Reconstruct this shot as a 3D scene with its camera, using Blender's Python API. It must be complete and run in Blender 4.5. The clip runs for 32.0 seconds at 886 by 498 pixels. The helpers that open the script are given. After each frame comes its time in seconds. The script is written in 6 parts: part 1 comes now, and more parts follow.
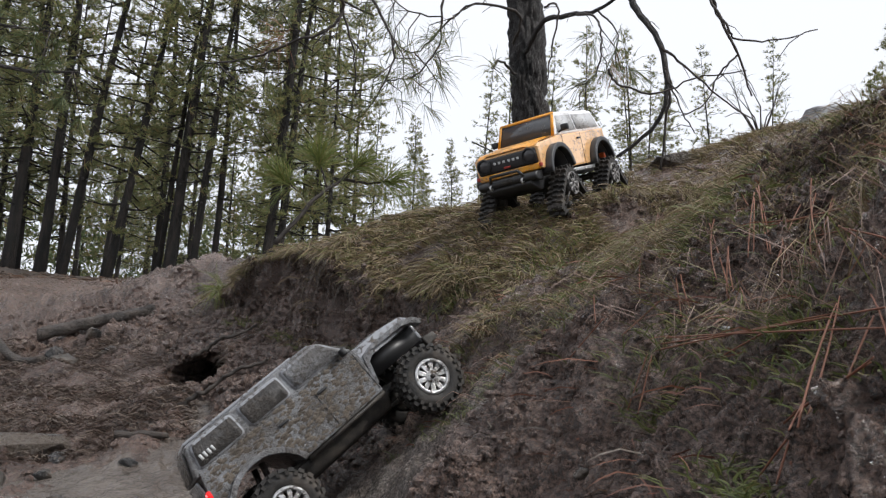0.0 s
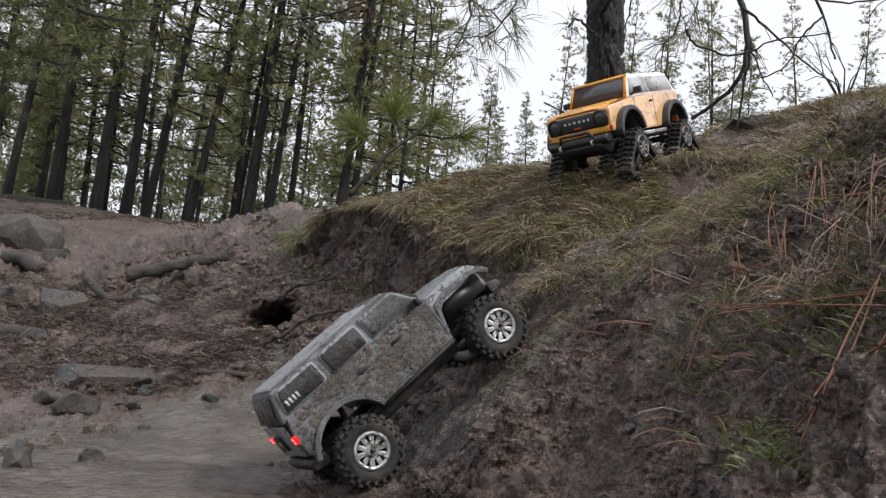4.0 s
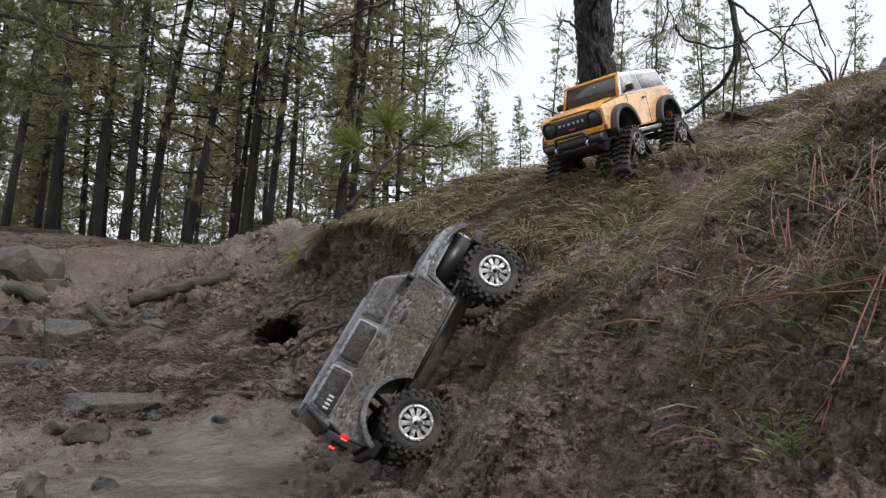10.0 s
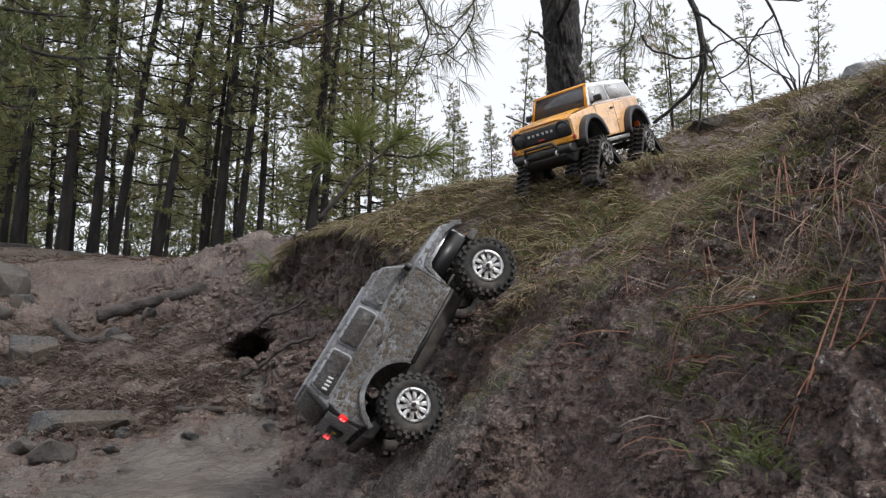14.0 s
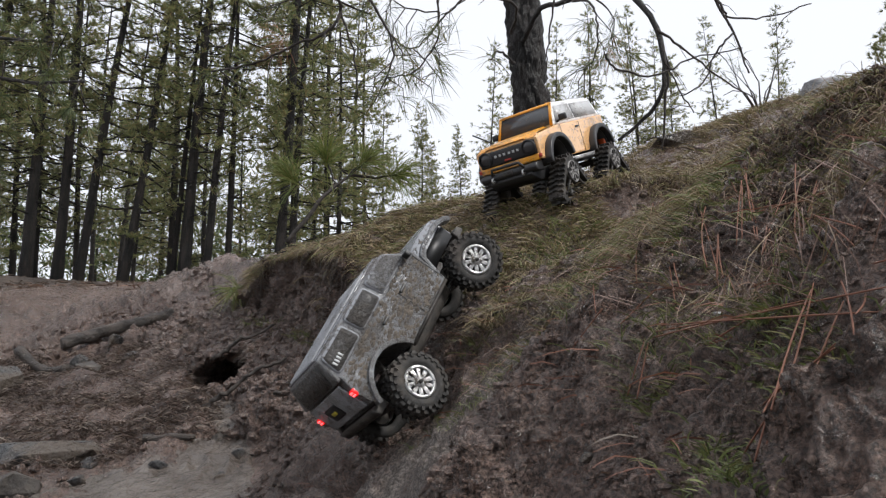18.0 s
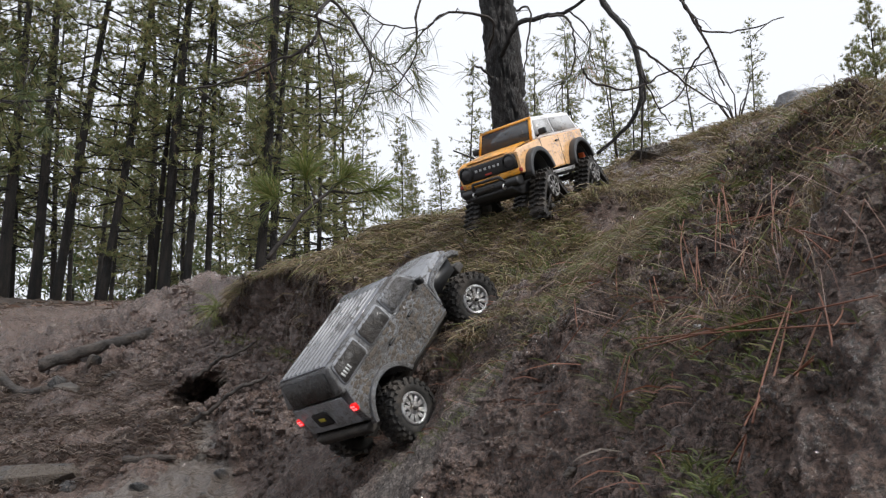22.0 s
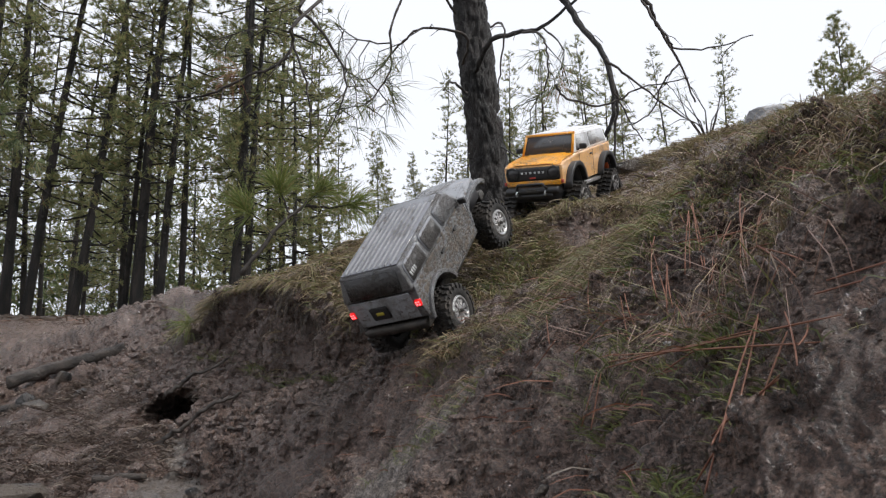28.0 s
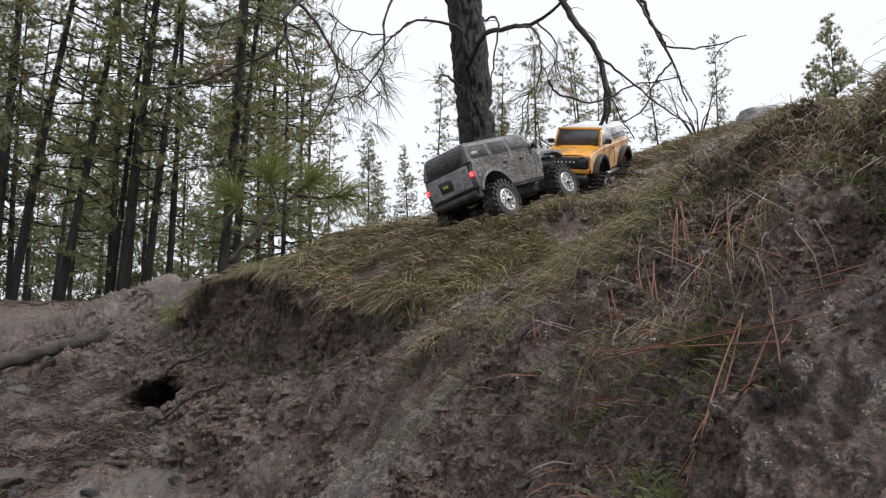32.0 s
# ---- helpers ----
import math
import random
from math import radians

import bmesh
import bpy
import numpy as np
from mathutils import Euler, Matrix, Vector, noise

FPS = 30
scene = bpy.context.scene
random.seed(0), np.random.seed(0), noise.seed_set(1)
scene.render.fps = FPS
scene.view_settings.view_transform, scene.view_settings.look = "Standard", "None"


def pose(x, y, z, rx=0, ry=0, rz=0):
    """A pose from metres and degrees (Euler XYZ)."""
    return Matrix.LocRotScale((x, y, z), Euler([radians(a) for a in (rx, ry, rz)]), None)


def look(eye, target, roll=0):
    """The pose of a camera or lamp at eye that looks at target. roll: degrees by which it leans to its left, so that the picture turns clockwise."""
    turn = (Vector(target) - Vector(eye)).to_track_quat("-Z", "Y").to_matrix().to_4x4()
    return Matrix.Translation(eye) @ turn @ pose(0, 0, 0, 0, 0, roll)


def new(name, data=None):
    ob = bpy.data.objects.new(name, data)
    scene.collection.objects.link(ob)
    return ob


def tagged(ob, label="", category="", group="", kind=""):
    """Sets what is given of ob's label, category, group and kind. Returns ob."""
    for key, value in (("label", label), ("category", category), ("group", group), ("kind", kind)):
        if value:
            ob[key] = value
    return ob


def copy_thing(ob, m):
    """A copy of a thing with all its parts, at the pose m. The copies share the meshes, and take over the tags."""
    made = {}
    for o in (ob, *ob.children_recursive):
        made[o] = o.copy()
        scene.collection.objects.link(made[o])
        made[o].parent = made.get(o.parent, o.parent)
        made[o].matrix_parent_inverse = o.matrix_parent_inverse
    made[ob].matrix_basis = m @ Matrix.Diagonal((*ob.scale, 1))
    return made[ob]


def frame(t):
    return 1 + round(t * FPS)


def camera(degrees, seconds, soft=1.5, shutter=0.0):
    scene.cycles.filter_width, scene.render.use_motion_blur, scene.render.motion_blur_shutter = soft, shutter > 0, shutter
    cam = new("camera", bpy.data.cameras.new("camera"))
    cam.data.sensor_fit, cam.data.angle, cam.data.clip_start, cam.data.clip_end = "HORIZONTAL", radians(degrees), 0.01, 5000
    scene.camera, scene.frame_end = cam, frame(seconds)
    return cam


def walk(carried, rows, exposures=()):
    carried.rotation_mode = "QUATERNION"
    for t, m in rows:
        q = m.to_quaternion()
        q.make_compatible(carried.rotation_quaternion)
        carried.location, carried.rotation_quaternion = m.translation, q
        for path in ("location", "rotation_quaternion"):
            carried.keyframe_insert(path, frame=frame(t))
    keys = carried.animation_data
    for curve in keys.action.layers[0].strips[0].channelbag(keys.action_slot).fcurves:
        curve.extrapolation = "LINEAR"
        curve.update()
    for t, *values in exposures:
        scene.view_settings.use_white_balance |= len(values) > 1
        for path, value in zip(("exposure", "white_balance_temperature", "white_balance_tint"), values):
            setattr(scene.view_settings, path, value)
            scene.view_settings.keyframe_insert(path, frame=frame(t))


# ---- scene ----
cam = camera(55.31, 32.0, 1.25)
PATH = [
    (0.0, pose(-0.0010, 0.0622, 0.2007, 101.920, -1.657, -5.472)),
    (0.5, pose(0.0004, 0.0631, 0.2022, 101.368, -1.894, -4.507)),
    (1.0, pose(-0.0004, 0.0468, 0.2129, 100.855, -2.355, -3.412)),
    (1.5, pose(0.0021, 0.0123, 0.2329, 98.723, -2.584, -3.854)),
    (2.0, pose(0.0088, 0.0038, 0.2274, 96.651, -3.552, -3.249)),
    (2.5, pose(0.0017, -0.0033, 0.1971, 95.280, -3.611, -2.041)),
    (3.0, pose(-0.0013, -0.0056, 0.1918, 96.676, -3.943, -1.401)),
    (3.5, pose(0.0002, -0.0031, 0.1975, 97.986, -4.033, -1.015)),
    (4.0, pose(0.0029, -0.0030, 0.2006, 98.490, -4.354, -1.023)),
    (4.5, pose(0.0021, -0.0023, 0.2026, 99.018, -4.337, -1.111)),
    (6.5, pose(-0.0002, -0.0008, 0.2029, 98.940, -3.766, -0.417)),
    (7.0, pose(0.0007, -0.0012, 0.2012, 98.886, -3.330, -0.301)),
    (7.5, pose(-0.0008, 0.0003, 0.2030, 98.947, -3.019, -0.293)),
    (8.0, pose(-0.0010, 0.0007, 0.2026, 99.141, -2.800, -0.332)),
    (8.5, pose(-0.0009, 0.0013, 0.2019, 99.146, -2.387, -0.318)),
    (9.0, pose(-0.0004, 0.0001, 0.2000, 98.979, -1.975, -0.248)),
    (9.5, pose(-0.0007, 0.0001, 0.2000, 98.907, -1.606, -0.327)),
    (10.0, pose(-0.0019, -0.0002, 0.2014, 99.009, -1.205, -0.541)),
    (10.5, pose(-0.0024, 0.0005, 0.2015, 99.190, -0.935, -0.778)),
    (11.0, pose(-0.0002, -0.0014, 0.2028, 99.471, -0.731, -1.520)),
    (11.5, pose(0.0022, 0.0017, 0.2054, 99.817, -0.462, -2.245)),
    (12.0, pose(0.0021, 0.0026, 0.2086, 100.151, -0.470, -2.764)),
    (12.5, pose(0.0019, 0.0037, 0.2077, 100.181, -0.463, -2.686)),
    (13.0, pose(0.0031, 0.0026, 0.2056, 99.762, -0.424, -2.277)),
    (13.5, pose(0.0019, 0.0019, 0.2060, 99.558, -0.361, -2.177)),
    (14.0, pose(0.0021, 0.0026, 0.2067, 99.677, -0.286, -2.271)),
    (14.5, pose(0.0020, 0.0018, 0.2072, 99.965, -0.119, -2.394)),
    (16.5, pose(0.0055, 0.0016, 0.2096, 101.051, 0.477, -3.167)),
    (17.0, pose(0.0050, 0.0020, 0.2093, 101.025, 0.736, -3.486)),
    (17.5, pose(0.0058, 0.0023, 0.2098, 100.973, 0.867, -3.842)),
    (18.0, pose(0.0059, 0.0038, 0.2106, 100.934, 1.140, -4.054)),
    (18.5, pose(0.0051, 0.0034, 0.2100, 100.896, 1.340, -4.104)),
    (19.0, pose(0.0055, 0.0021, 0.2098, 100.950, 1.534, -4.194)),
    (19.5, pose(0.0057, 0.0009, 0.2110, 101.132, 1.670, -4.554)),
    (20.0, pose(0.0062, 0.0018, 0.2116, 101.345, 1.873, -4.975)),
    (20.5, pose(0.0068, 0.0017, 0.2119, 101.526, 1.979, -5.201)),
    (21.0, pose(0.0062, 0.0020, 0.2126, 101.663, 2.084, -5.220)),
    (21.5, pose(0.0056, 0.0027, 0.2127, 101.733, 2.067, -5.186)),
    (22.0, pose(0.0060, 0.0027, 0.2135, 101.852, 2.154, -5.163)),
    (22.5, pose(0.0072, 0.0008, 0.2150, 102.060, 2.121, -5.320)),
    (23.0, pose(0.0073, -0.0003, 0.2164, 102.317, 2.136, -5.517)),
    (23.5, pose(0.0070, 0.0011, 0.2165, 102.459, 2.202, -5.579)),
    (24.0, pose(0.0064, 0.0003, 0.2156, 102.447, 2.290, -5.605)),
    (24.5, pose(0.0077, 0.0008, 0.2151, 102.334, 2.391, -5.608)),
    (25.0, pose(0.0080, -0.0005, 0.2159, 102.250, 2.569, -5.721)),
    (25.5, pose(0.0086, -0.0003, 0.2166, 102.444, 2.769, -5.985)),
    (26.0, pose(0.0094, 0.0014, 0.2162, 102.727, 3.037, -6.192)),
    (26.5, pose(0.0100, 0.0006, 0.2183, 102.938, 3.010, -6.430)),
    (28.5, pose(0.0111, 0.0003, 0.2188, 102.541, 2.300, -6.794)),
    (29.0, pose(0.0096, 0.0015, 0.2203, 102.418, 1.966, -6.788)),
    (29.5, pose(0.0091, 0.0024, 0.2187, 102.327, 1.851, -6.558)),
    (30.0, pose(0.0104, 0.0016, 0.2173, 102.110, 1.680, -6.493)),
    (30.5, pose(0.0127, 0.0015, 0.2170, 102.026, 1.556, -6.808)),
    (31.0, pose(0.0138, 0.0018, 0.2163, 102.072, 1.644, -7.115)),
    (31.5, pose(0.0132, 0.0019, 0.2174, 102.136, 1.502, -7.417)),
    (32.0, pose(0.0136, 0.0019, 0.2170, 102.225, 1.492, -7.704)),
]
walk(cam, PATH)

# ---- world, light ----
world = bpy.data.worlds.new("overcast")
scene.world = world
world.use_nodes = True
wn, wl = world.node_tree.nodes, world.node_tree.links
bgn = wn["Background"]
sky = wn.new("ShaderNodeTexSky")
sky.sky_type, sky.sun_disc = "NISHITA", False
sky.sun_elevation, sky.sun_rotation = radians(50.3), radians(119.1)
cloud = wn.new("ShaderNodeMix")
cloud.data_type = "RGBA"
cloud.inputs[0].default_value = 0.90
wl.new(sky.outputs[0], cloud.inputs[6])
cloud.inputs[7].default_value = (8.85, 9.1, 9.75, 1)
# an overcast sky is brighter overhead than at the horizon
dome = wn.new("ShaderNodeSeparateXYZ")
wl.new(wn.new("ShaderNodeTexCoord").outputs["Generated"], dome.inputs[0])
lift = wn.new("ShaderNodeMapRange")
lift.inputs["From Min"].default_value, lift.inputs["From Max"].default_value = 0.1, 1.0
lift.inputs["To Min"].default_value, lift.inputs["To Max"].default_value = 0.058, 0.062
wl.new(dome.outputs["Z"], lift.inputs["Value"])
wl.new(cloud.outputs[2], bgn.inputs[0])
wl.new(lift.outputs[0], bgn.inputs[1])

sun = new("sun", bpy.data.lights.new("sun", "SUN"))
sun.data.energy, sun.data.angle, sun.data.color = 1.5, radians(10), (1.0, 0.97, 0.93)
sun.matrix_world = look((4.5, -2.5, 6.2), (0, 0, 0))
scene.view_settings.exposure = 1.02

# ---- materials ----


def mat(name, rough=0.8, metal=0.0):
    m = bpy.data.materials.new(name)
    m.use_nodes = True
    b = m.node_tree.nodes["Principled BSDF"]
    b.inputs["Roughness"].default_value = rough
    b.inputs["Metallic"].default_value = metal
    return m, m.node_tree.nodes, m.node_tree.links, b


def noise_node(n, l, scale, detail=6.0, rough=0.6, space="Object", stretch=None):
    tc = n.new("ShaderNodeTexCoord")
    t = n.new("ShaderNodeTexNoise")
    t.inputs["Scale"].default_value, t.inputs["Detail"].default_value, t.inputs["Roughness"].default_value = scale, detail, rough
    if stretch:
        mp = n.new("ShaderNodeMapping")
        mp.inputs["Scale"].default_value = stretch
        l.new(tc.outputs[space], mp.inputs[0])
        l.new(mp.outputs[0], t.inputs["Vector"])
    else:
        l.new(tc.outputs[space], t.inputs["Vector"])
    return t.outputs["Fac"]


def ramp(n, l, fac, stops):
    r = n.new("ShaderNodeValToRGB")
    el = r.color_ramp.elements
    while len(el) < len(stops):
        el.new(0.5)
    for e, (p, c) in zip(el, stops):
        e.position = p
        e.color = (*c, 1) if len(c) == 3 else c
    l.new(fac, r.inputs[0])
    return r.outputs[0]


def mixc(n, l, fac, a, b, mode="MIX"):
    m = n.new("ShaderNodeMix")
    m.data_type, m.blend_type = "RGBA", mode
    for sock, v in ((0, fac), (6, a), (7, b)):
        if isinstance(v, (int, float)):
            m.inputs[sock].default_value = v
        elif isinstance(v, tuple):
            m.inputs[sock].default_value = (*v, 1)
        else:
            l.new(v, m.inputs[sock])
    return m.outputs[2]


def bump(n, l, b, height, strength, dist):
    bn = n.new("ShaderNodeBump")
    bn.inputs["Strength"].default_value, bn.inputs["Distance"].default_value = strength, dist
    l.new(height, bn.inputs["Height"])
    l.new(bn.outputs[0], b.inputs["Normal"])


def g3(v):
    return (v, v, v)


def surface(name, dark, light, scale, rough=(0.6, 0.9), bumps=0.4, dist=0.01, fine=6.0, metal=0.0, spots=None, stretch=None):
    """Two scales of colour, roughness and relief; spots: (colour, scale, threshold, softness)."""
    m, n, l, b = mat(name, rough[0], metal)
    big, small = noise_node(n, l, scale, 5, 0.6, stretch=stretch), noise_node(n, l, scale * fine, 8, 0.7, stretch=stretch)
    c1 = ramp(n, l, big, [(0.39, dark), (0.61, light)])
    c2 = ramp(n, l, small, [(0.41, g3(0.45)), (0.60, g3(1.05))])
    col = mixc(n, l, 0.85, c1, c2, "MULTIPLY")
    if spots:
        for colour, sc, th, so in spots:
            f = ramp(n, l, noise_node(n, l, sc, 6, 0.65), [(th - so, g3(0)), (th + so, g3(1))])
            col = mixc(n, l, f, col, colour)
    l.new(col, b.inputs["Base Color"])
    l.new(ramp(n, l, small, [(0.41, g3(rough[0])), (0.6, g3(rough[1]))]), b.inputs["Roughness"])
    if bumps:
        bump(n, l, b, mixc(n, l, 0.5, big, ramp(n, l, small, [(0.35, g3(0)), (0.65, g3(1))])), bumps, dist)
    return m




def mud_material():
    """Wet clay: brown and crumbly, paler and glossy where it has been worn slick."""
    m, n, l, b = mat("mud", 0.5)
    big, mid, fine = noise_node(n, l, 4, 5, 0.6), noise_node(n, l, 45, 6, 0.65), noise_node(n, l, 230, 6, 0.7)
    lumps = n.new("ShaderNodeTexVoronoi")
    lumps.feature = "SMOOTH_F1"
    lumps.inputs["Scale"].default_value, lumps.inputs["Detail"].default_value, lumps.inputs["Smoothness"].default_value = 95, 2.0, 0.3
    l.new(n.new("ShaderNodeTexCoord").outputs["Object"], lumps.inputs["Vector"])
    col = ramp(n, l, big, [(0.36, (0.066, 0.0405, 0.0305)), (0.5, (0.107, 0.070, 0.055)), (0.64, (0.150, 0.107, 0.089))])
    at = n.new("ShaderNodeAttribute")
    at.attribute_name = "slick"
    sl = ramp(n, l, mid, [(0.38, (0.100, 0.083, 0.071)), (0.62, (0.174, 0.150, 0.134))])
    worn = ramp(n, l, noise_node(n, l, 17, 7, 0.7), [(0.28, g3(0.0)), (0.50, g3(1))])
    wear = mixc(n, l, 1.0, at.outputs["Fac"], worn, "MULTIPLY")
    col = mixc(n, l, wear, col, sl)
    # grit: random grain; crevice shade and wet glints are put into its contrast
    col = mixc(n, l, mixc(n, l, wear, g3(1.0), g3(0.55)), col, mixc(n, l, 1.0, col, ramp(n, l, mid, [(0.36, g3(0.72)), (0.64, g3(1.22))]), "MULTIPLY"))
    col = mixc(n, l, mixc(n, l, wear, g3(1.0), g3(0.7)), col, mixc(n, l, 1.0, col, ramp(n, l, fine, [(0.41, g3(0.28)), (0.59, g3(1.6))]), "MULTIPLY"))
    l.new(col, b.inputs["Base Color"])
    r = ramp(n, l, noise_node(n, l, 30, 6, 0.65), [(0.38, g3(0.15)), (0.62, g3(0.44))])
    l.new(mixc(n, l, wear, r, g3(0.18)), b.inputs["Roughness"])
    b.inputs["Specular IOR Level"].default_value = 0.65
    h = mixc(n, l, 0.5, ramp(n, l, lumps.outputs["Distance"], [(0.0, g3(1)), (0.75, g3(0))]), ramp(n, l, fine, [(0.36, g3(0)), (0.64, g3(1))]))
    h = mixc(n, l, 0.3, h, ramp(n, l, mid, [(0.3, g3(0)), (0.7, g3(1))]))
    bump(n, l, b, h, 1.0, 0.006)
    return m


M_MUD = mud_material()
M_SOIL = surface("forest_soil", (0.035, 0.025, 0.019), (0.085, 0.063, 0.049), 1.2, (0.8, 0.95), 0.5, 0.03, 9)
M_WATER, n_, l_, b_ = mat("muddy_water", 0.04)
l_.new(ramp(n_, l_, noise_node(n_, l_, 5, 4), [(0.4, (0.072, 0.059, 0.050)), (0.6, (0.120, 0.102, 0.089))]), b_.inputs["Base Color"])
bump(n_, l_, b_, noise_node(n_, l_, 26, 5, 0.6, stretch=(1.0, 0.6, 1)), 1.0, 0.028)
M_BARK = surface("pine_bark", (0.006, 0.005, 0.0045), (0.032, 0.026, 0.023), 22, (0.45, 0.85), 1.0, 0.012, 5, stretch=(1, 1, 0.35),
                 spots=[((0.05, 0.046, 0.035), 9, 0.70, 0.04)])
M_BARK_FAR = surface("far_bark", (0.006, 0.0048, 0.004), (0.034, 0.026, 0.021), 9, (0.8, 0.95), 1.0, 0.05, 4, stretch=(1, 1, 0.22))
M_TWIG = surface("twig", (0.02, 0.015, 0.012), (0.06, 0.048, 0.04), 40, (0.6, 0.9), 0.4, 0.002)


def leaf_mat(name, c1, c2, c3=None, rough=0.55, sheen=0.25):
    """Leaves vary from one island to the next and let some light through."""
    m, n, l, b = mat(name, rough)
    geo = n.new("ShaderNodeNewGeometry")
    stops = [(0.0, c1), (0.75, c2)] + ([(0.96, c3)] if c3 else [])
    col = ramp(n, l, geo.outputs["Random Per Island"], stops)
    l.new(col, b.inputs["Base Color"])
    tr = n.new("ShaderNodeBsdfTranslucent")
    l.new(col, tr.inputs[0])
    mx = n.new("ShaderNodeMixShader")
    mx.inputs[0].default_value = sheen
    l.new(b.outputs[0], mx.inputs[1])
    l.new(tr.outputs[0], mx.inputs[2])
    l.new(mx.outputs[0], n["Material Output"].inputs[0])
    return m


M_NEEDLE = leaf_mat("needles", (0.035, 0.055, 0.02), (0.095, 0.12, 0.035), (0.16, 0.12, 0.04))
M_NEEDLE_DRY = leaf_mat("dry_needles", (0.16, 0.07, 0.04), (0.28, 0.15, 0.08))
M_LITTER = leaf_mat("needle_litter", (0.05, 0.035, 0.026), (0.12, 0.085, 0.063), (0.16, 0.09, 0.06))
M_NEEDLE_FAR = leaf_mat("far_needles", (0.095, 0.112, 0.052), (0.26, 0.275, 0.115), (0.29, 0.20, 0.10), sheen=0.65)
M_GRASS_DRY = leaf_mat("dry_grass", (0.050, 0.036, 0.024), (0.29, 0.218, 0.128), (0.15, 0.165, 0.05))
M_GRASS_GREEN = leaf_mat("green_grass", (0.062, 0.080, 0.024), (0.155, 0.180, 0.055), (0.22, 0.19, 0.08))
M_ROOT = leaf_mat("dead_roots", (0.022, 0.015, 0.011), (0.062, 0.043, 0.031), (0.15, 0.12, 0.085), sheen=0.0)
M_STRAW_RED = leaf_mat("red_pine_straw", (0.12, 0.046, 0.028), (0.25, 0.108, 0.066), (0.26, 0.18, 0.12))
M_ROCK = surface("rock", (0.040, 0.041, 0.043), (0.105, 0.106, 0.108), 12, (0.2, 0.5), 0.8, 0.012, 6, spots=[((0.085, 0.066, 0.05), 7, 0.50, 0.06)])
M_ROCK_PALE = surface("pale_rock", (0.22, 0.22, 0.23), (0.48, 0.48, 0.48), 6, (0.6, 0.9), 0.7, 0.01, 6, spots=[((0.09, 0.085, 0.05), 5, 0.62, 0.06)])
M_LOG = surface("wet_log", (0.02, 0.015, 0.012), (0.075, 0.06, 0.05), 16, (0.35, 0.7), 0.9, 0.01, 5, stretch=(0.3, 1, 1))
M_NEEDLE_FRESH = leaf_mat("fresh_needles", (0.08, 0.115, 0.025), (0.17, 0.20, 0.05), (0.22, 0.19, 0.07))
M_MUDROCK = surface("mud_covered_rock", (0.05, 0.042, 0.036), (0.12, 0.105, 0.09), 9, (0.4, 0.8), 0.8, 0.01, 6)
M_STRAW_BROWN = leaf_mat("brown_pine_straw", (0.028, 0.020, 0.016), (0.100, 0.067, 0.052), (0.22, 0.18, 0.145))
M_STEM_PINK = leaf_mat("dead_stems", (0.16, 0.10, 0.08), (0.30, 0.21, 0.175), (0.24, 0.11, 0.07))

# ---- helpers for meshes ----


def mesh_ob(name, verts, faces, material, smooth=True):
    me = bpy.data.meshes.new(name)
    me.from_pydata([tuple(v) for v in verts], [], faces)
    me.polygons.foreach_set("use_smooth", [smooth] * len(me.polygons))
    for m in material if isinstance(material, (list, tuple)) else [material]:
        me.materials.append(m)
    me.update()
    return new(name, me)


def under(ob, parent, label=""):
    ob.parent = parent
    if label:
        ob["label"] = label
    return ob


def part(name, bm, material, parent, label="", smooth=True):
    me = bpy.data.meshes.new(name)
    bm.normal_update()
    bm.to_mesh(me)
    bm.free()
    me.polygons.foreach_set("use_smooth", [smooth] * len(me.polygons))
    for m in material if isinstance(material, (list, tuple)) else [material]:
        me.materials.append(m)
    return under(new(name, me), parent, label)


def hash3(i, j, k):
    h = (i * 374761393 + j * 668265263 + k * 2147483647) & 0xFFFFFFFF
    h = ((h ^ (h >> 13)) * 1274126177) & 0xFFFFFFFF
    return ((h ^ (h >> 16)) & 0xFFFF) / 65535.0


def vnoise(p, seed=0):
    """Smooth value noise on rows of points, -1 to 1."""
    p = np.asarray(p, float)
    f = np.floor(p)
    i = f.astype(np.int64) + seed * 57
    w = p - f
    w = w * w * (3 - 2 * w)
    out = 0.0
    for a in (0, 1):
        for b in (0, 1):
            for c in (0, 1):
                k = (w[:, 0] if a else 1 - w[:, 0]) * (w[:, 1] if b else 1 - w[:, 1]) * (w[:, 2] if c else 1 - w[:, 2])
                out = out + k * hash3(i[:, 0] + a, i[:, 1] + b, i[:, 2] + c)
    return out * 2 - 1


def fbm(p, octaves=4, seed=0, gain=0.5):
    out, amp, q = 0.0, 1.0, np.asarray(p, float)
    for o in range(octaves):
        out = out + amp * vnoise(q, seed + o)
        q, amp = q * 2.03 + 17.3, amp * gain
    return out


# ---- the ground: a gully floor, a cut bank and the hill above it ----
# The bank runs away from the viewer. At each distance y: where its foot and its lip lie, and how high.
BANK_Y = [-1.0, 0.5, 0.85, 1.1, 1.35, 1.6, 1.85, 2.1, 2.4, 2.85, 3.3, 3.85, 4.6, 5.5, 7.0, 10.0]
TOE_X = [0.19, 0.19, 0.18, 0.09, 0.0, -0.075, -0.09, -0.255, -0.42, -0.52, -0.72, -1.12, -1.50, -1.80, -1.95, -2.1]
TOE_Z = [0.0, 0.0, 0.01, 0.01, 0.01, 0.008, 0.04, 0.12, 0.24, 0.34, 0.44, 0.57, 0.73, 0.90, 1.14, 1.6]
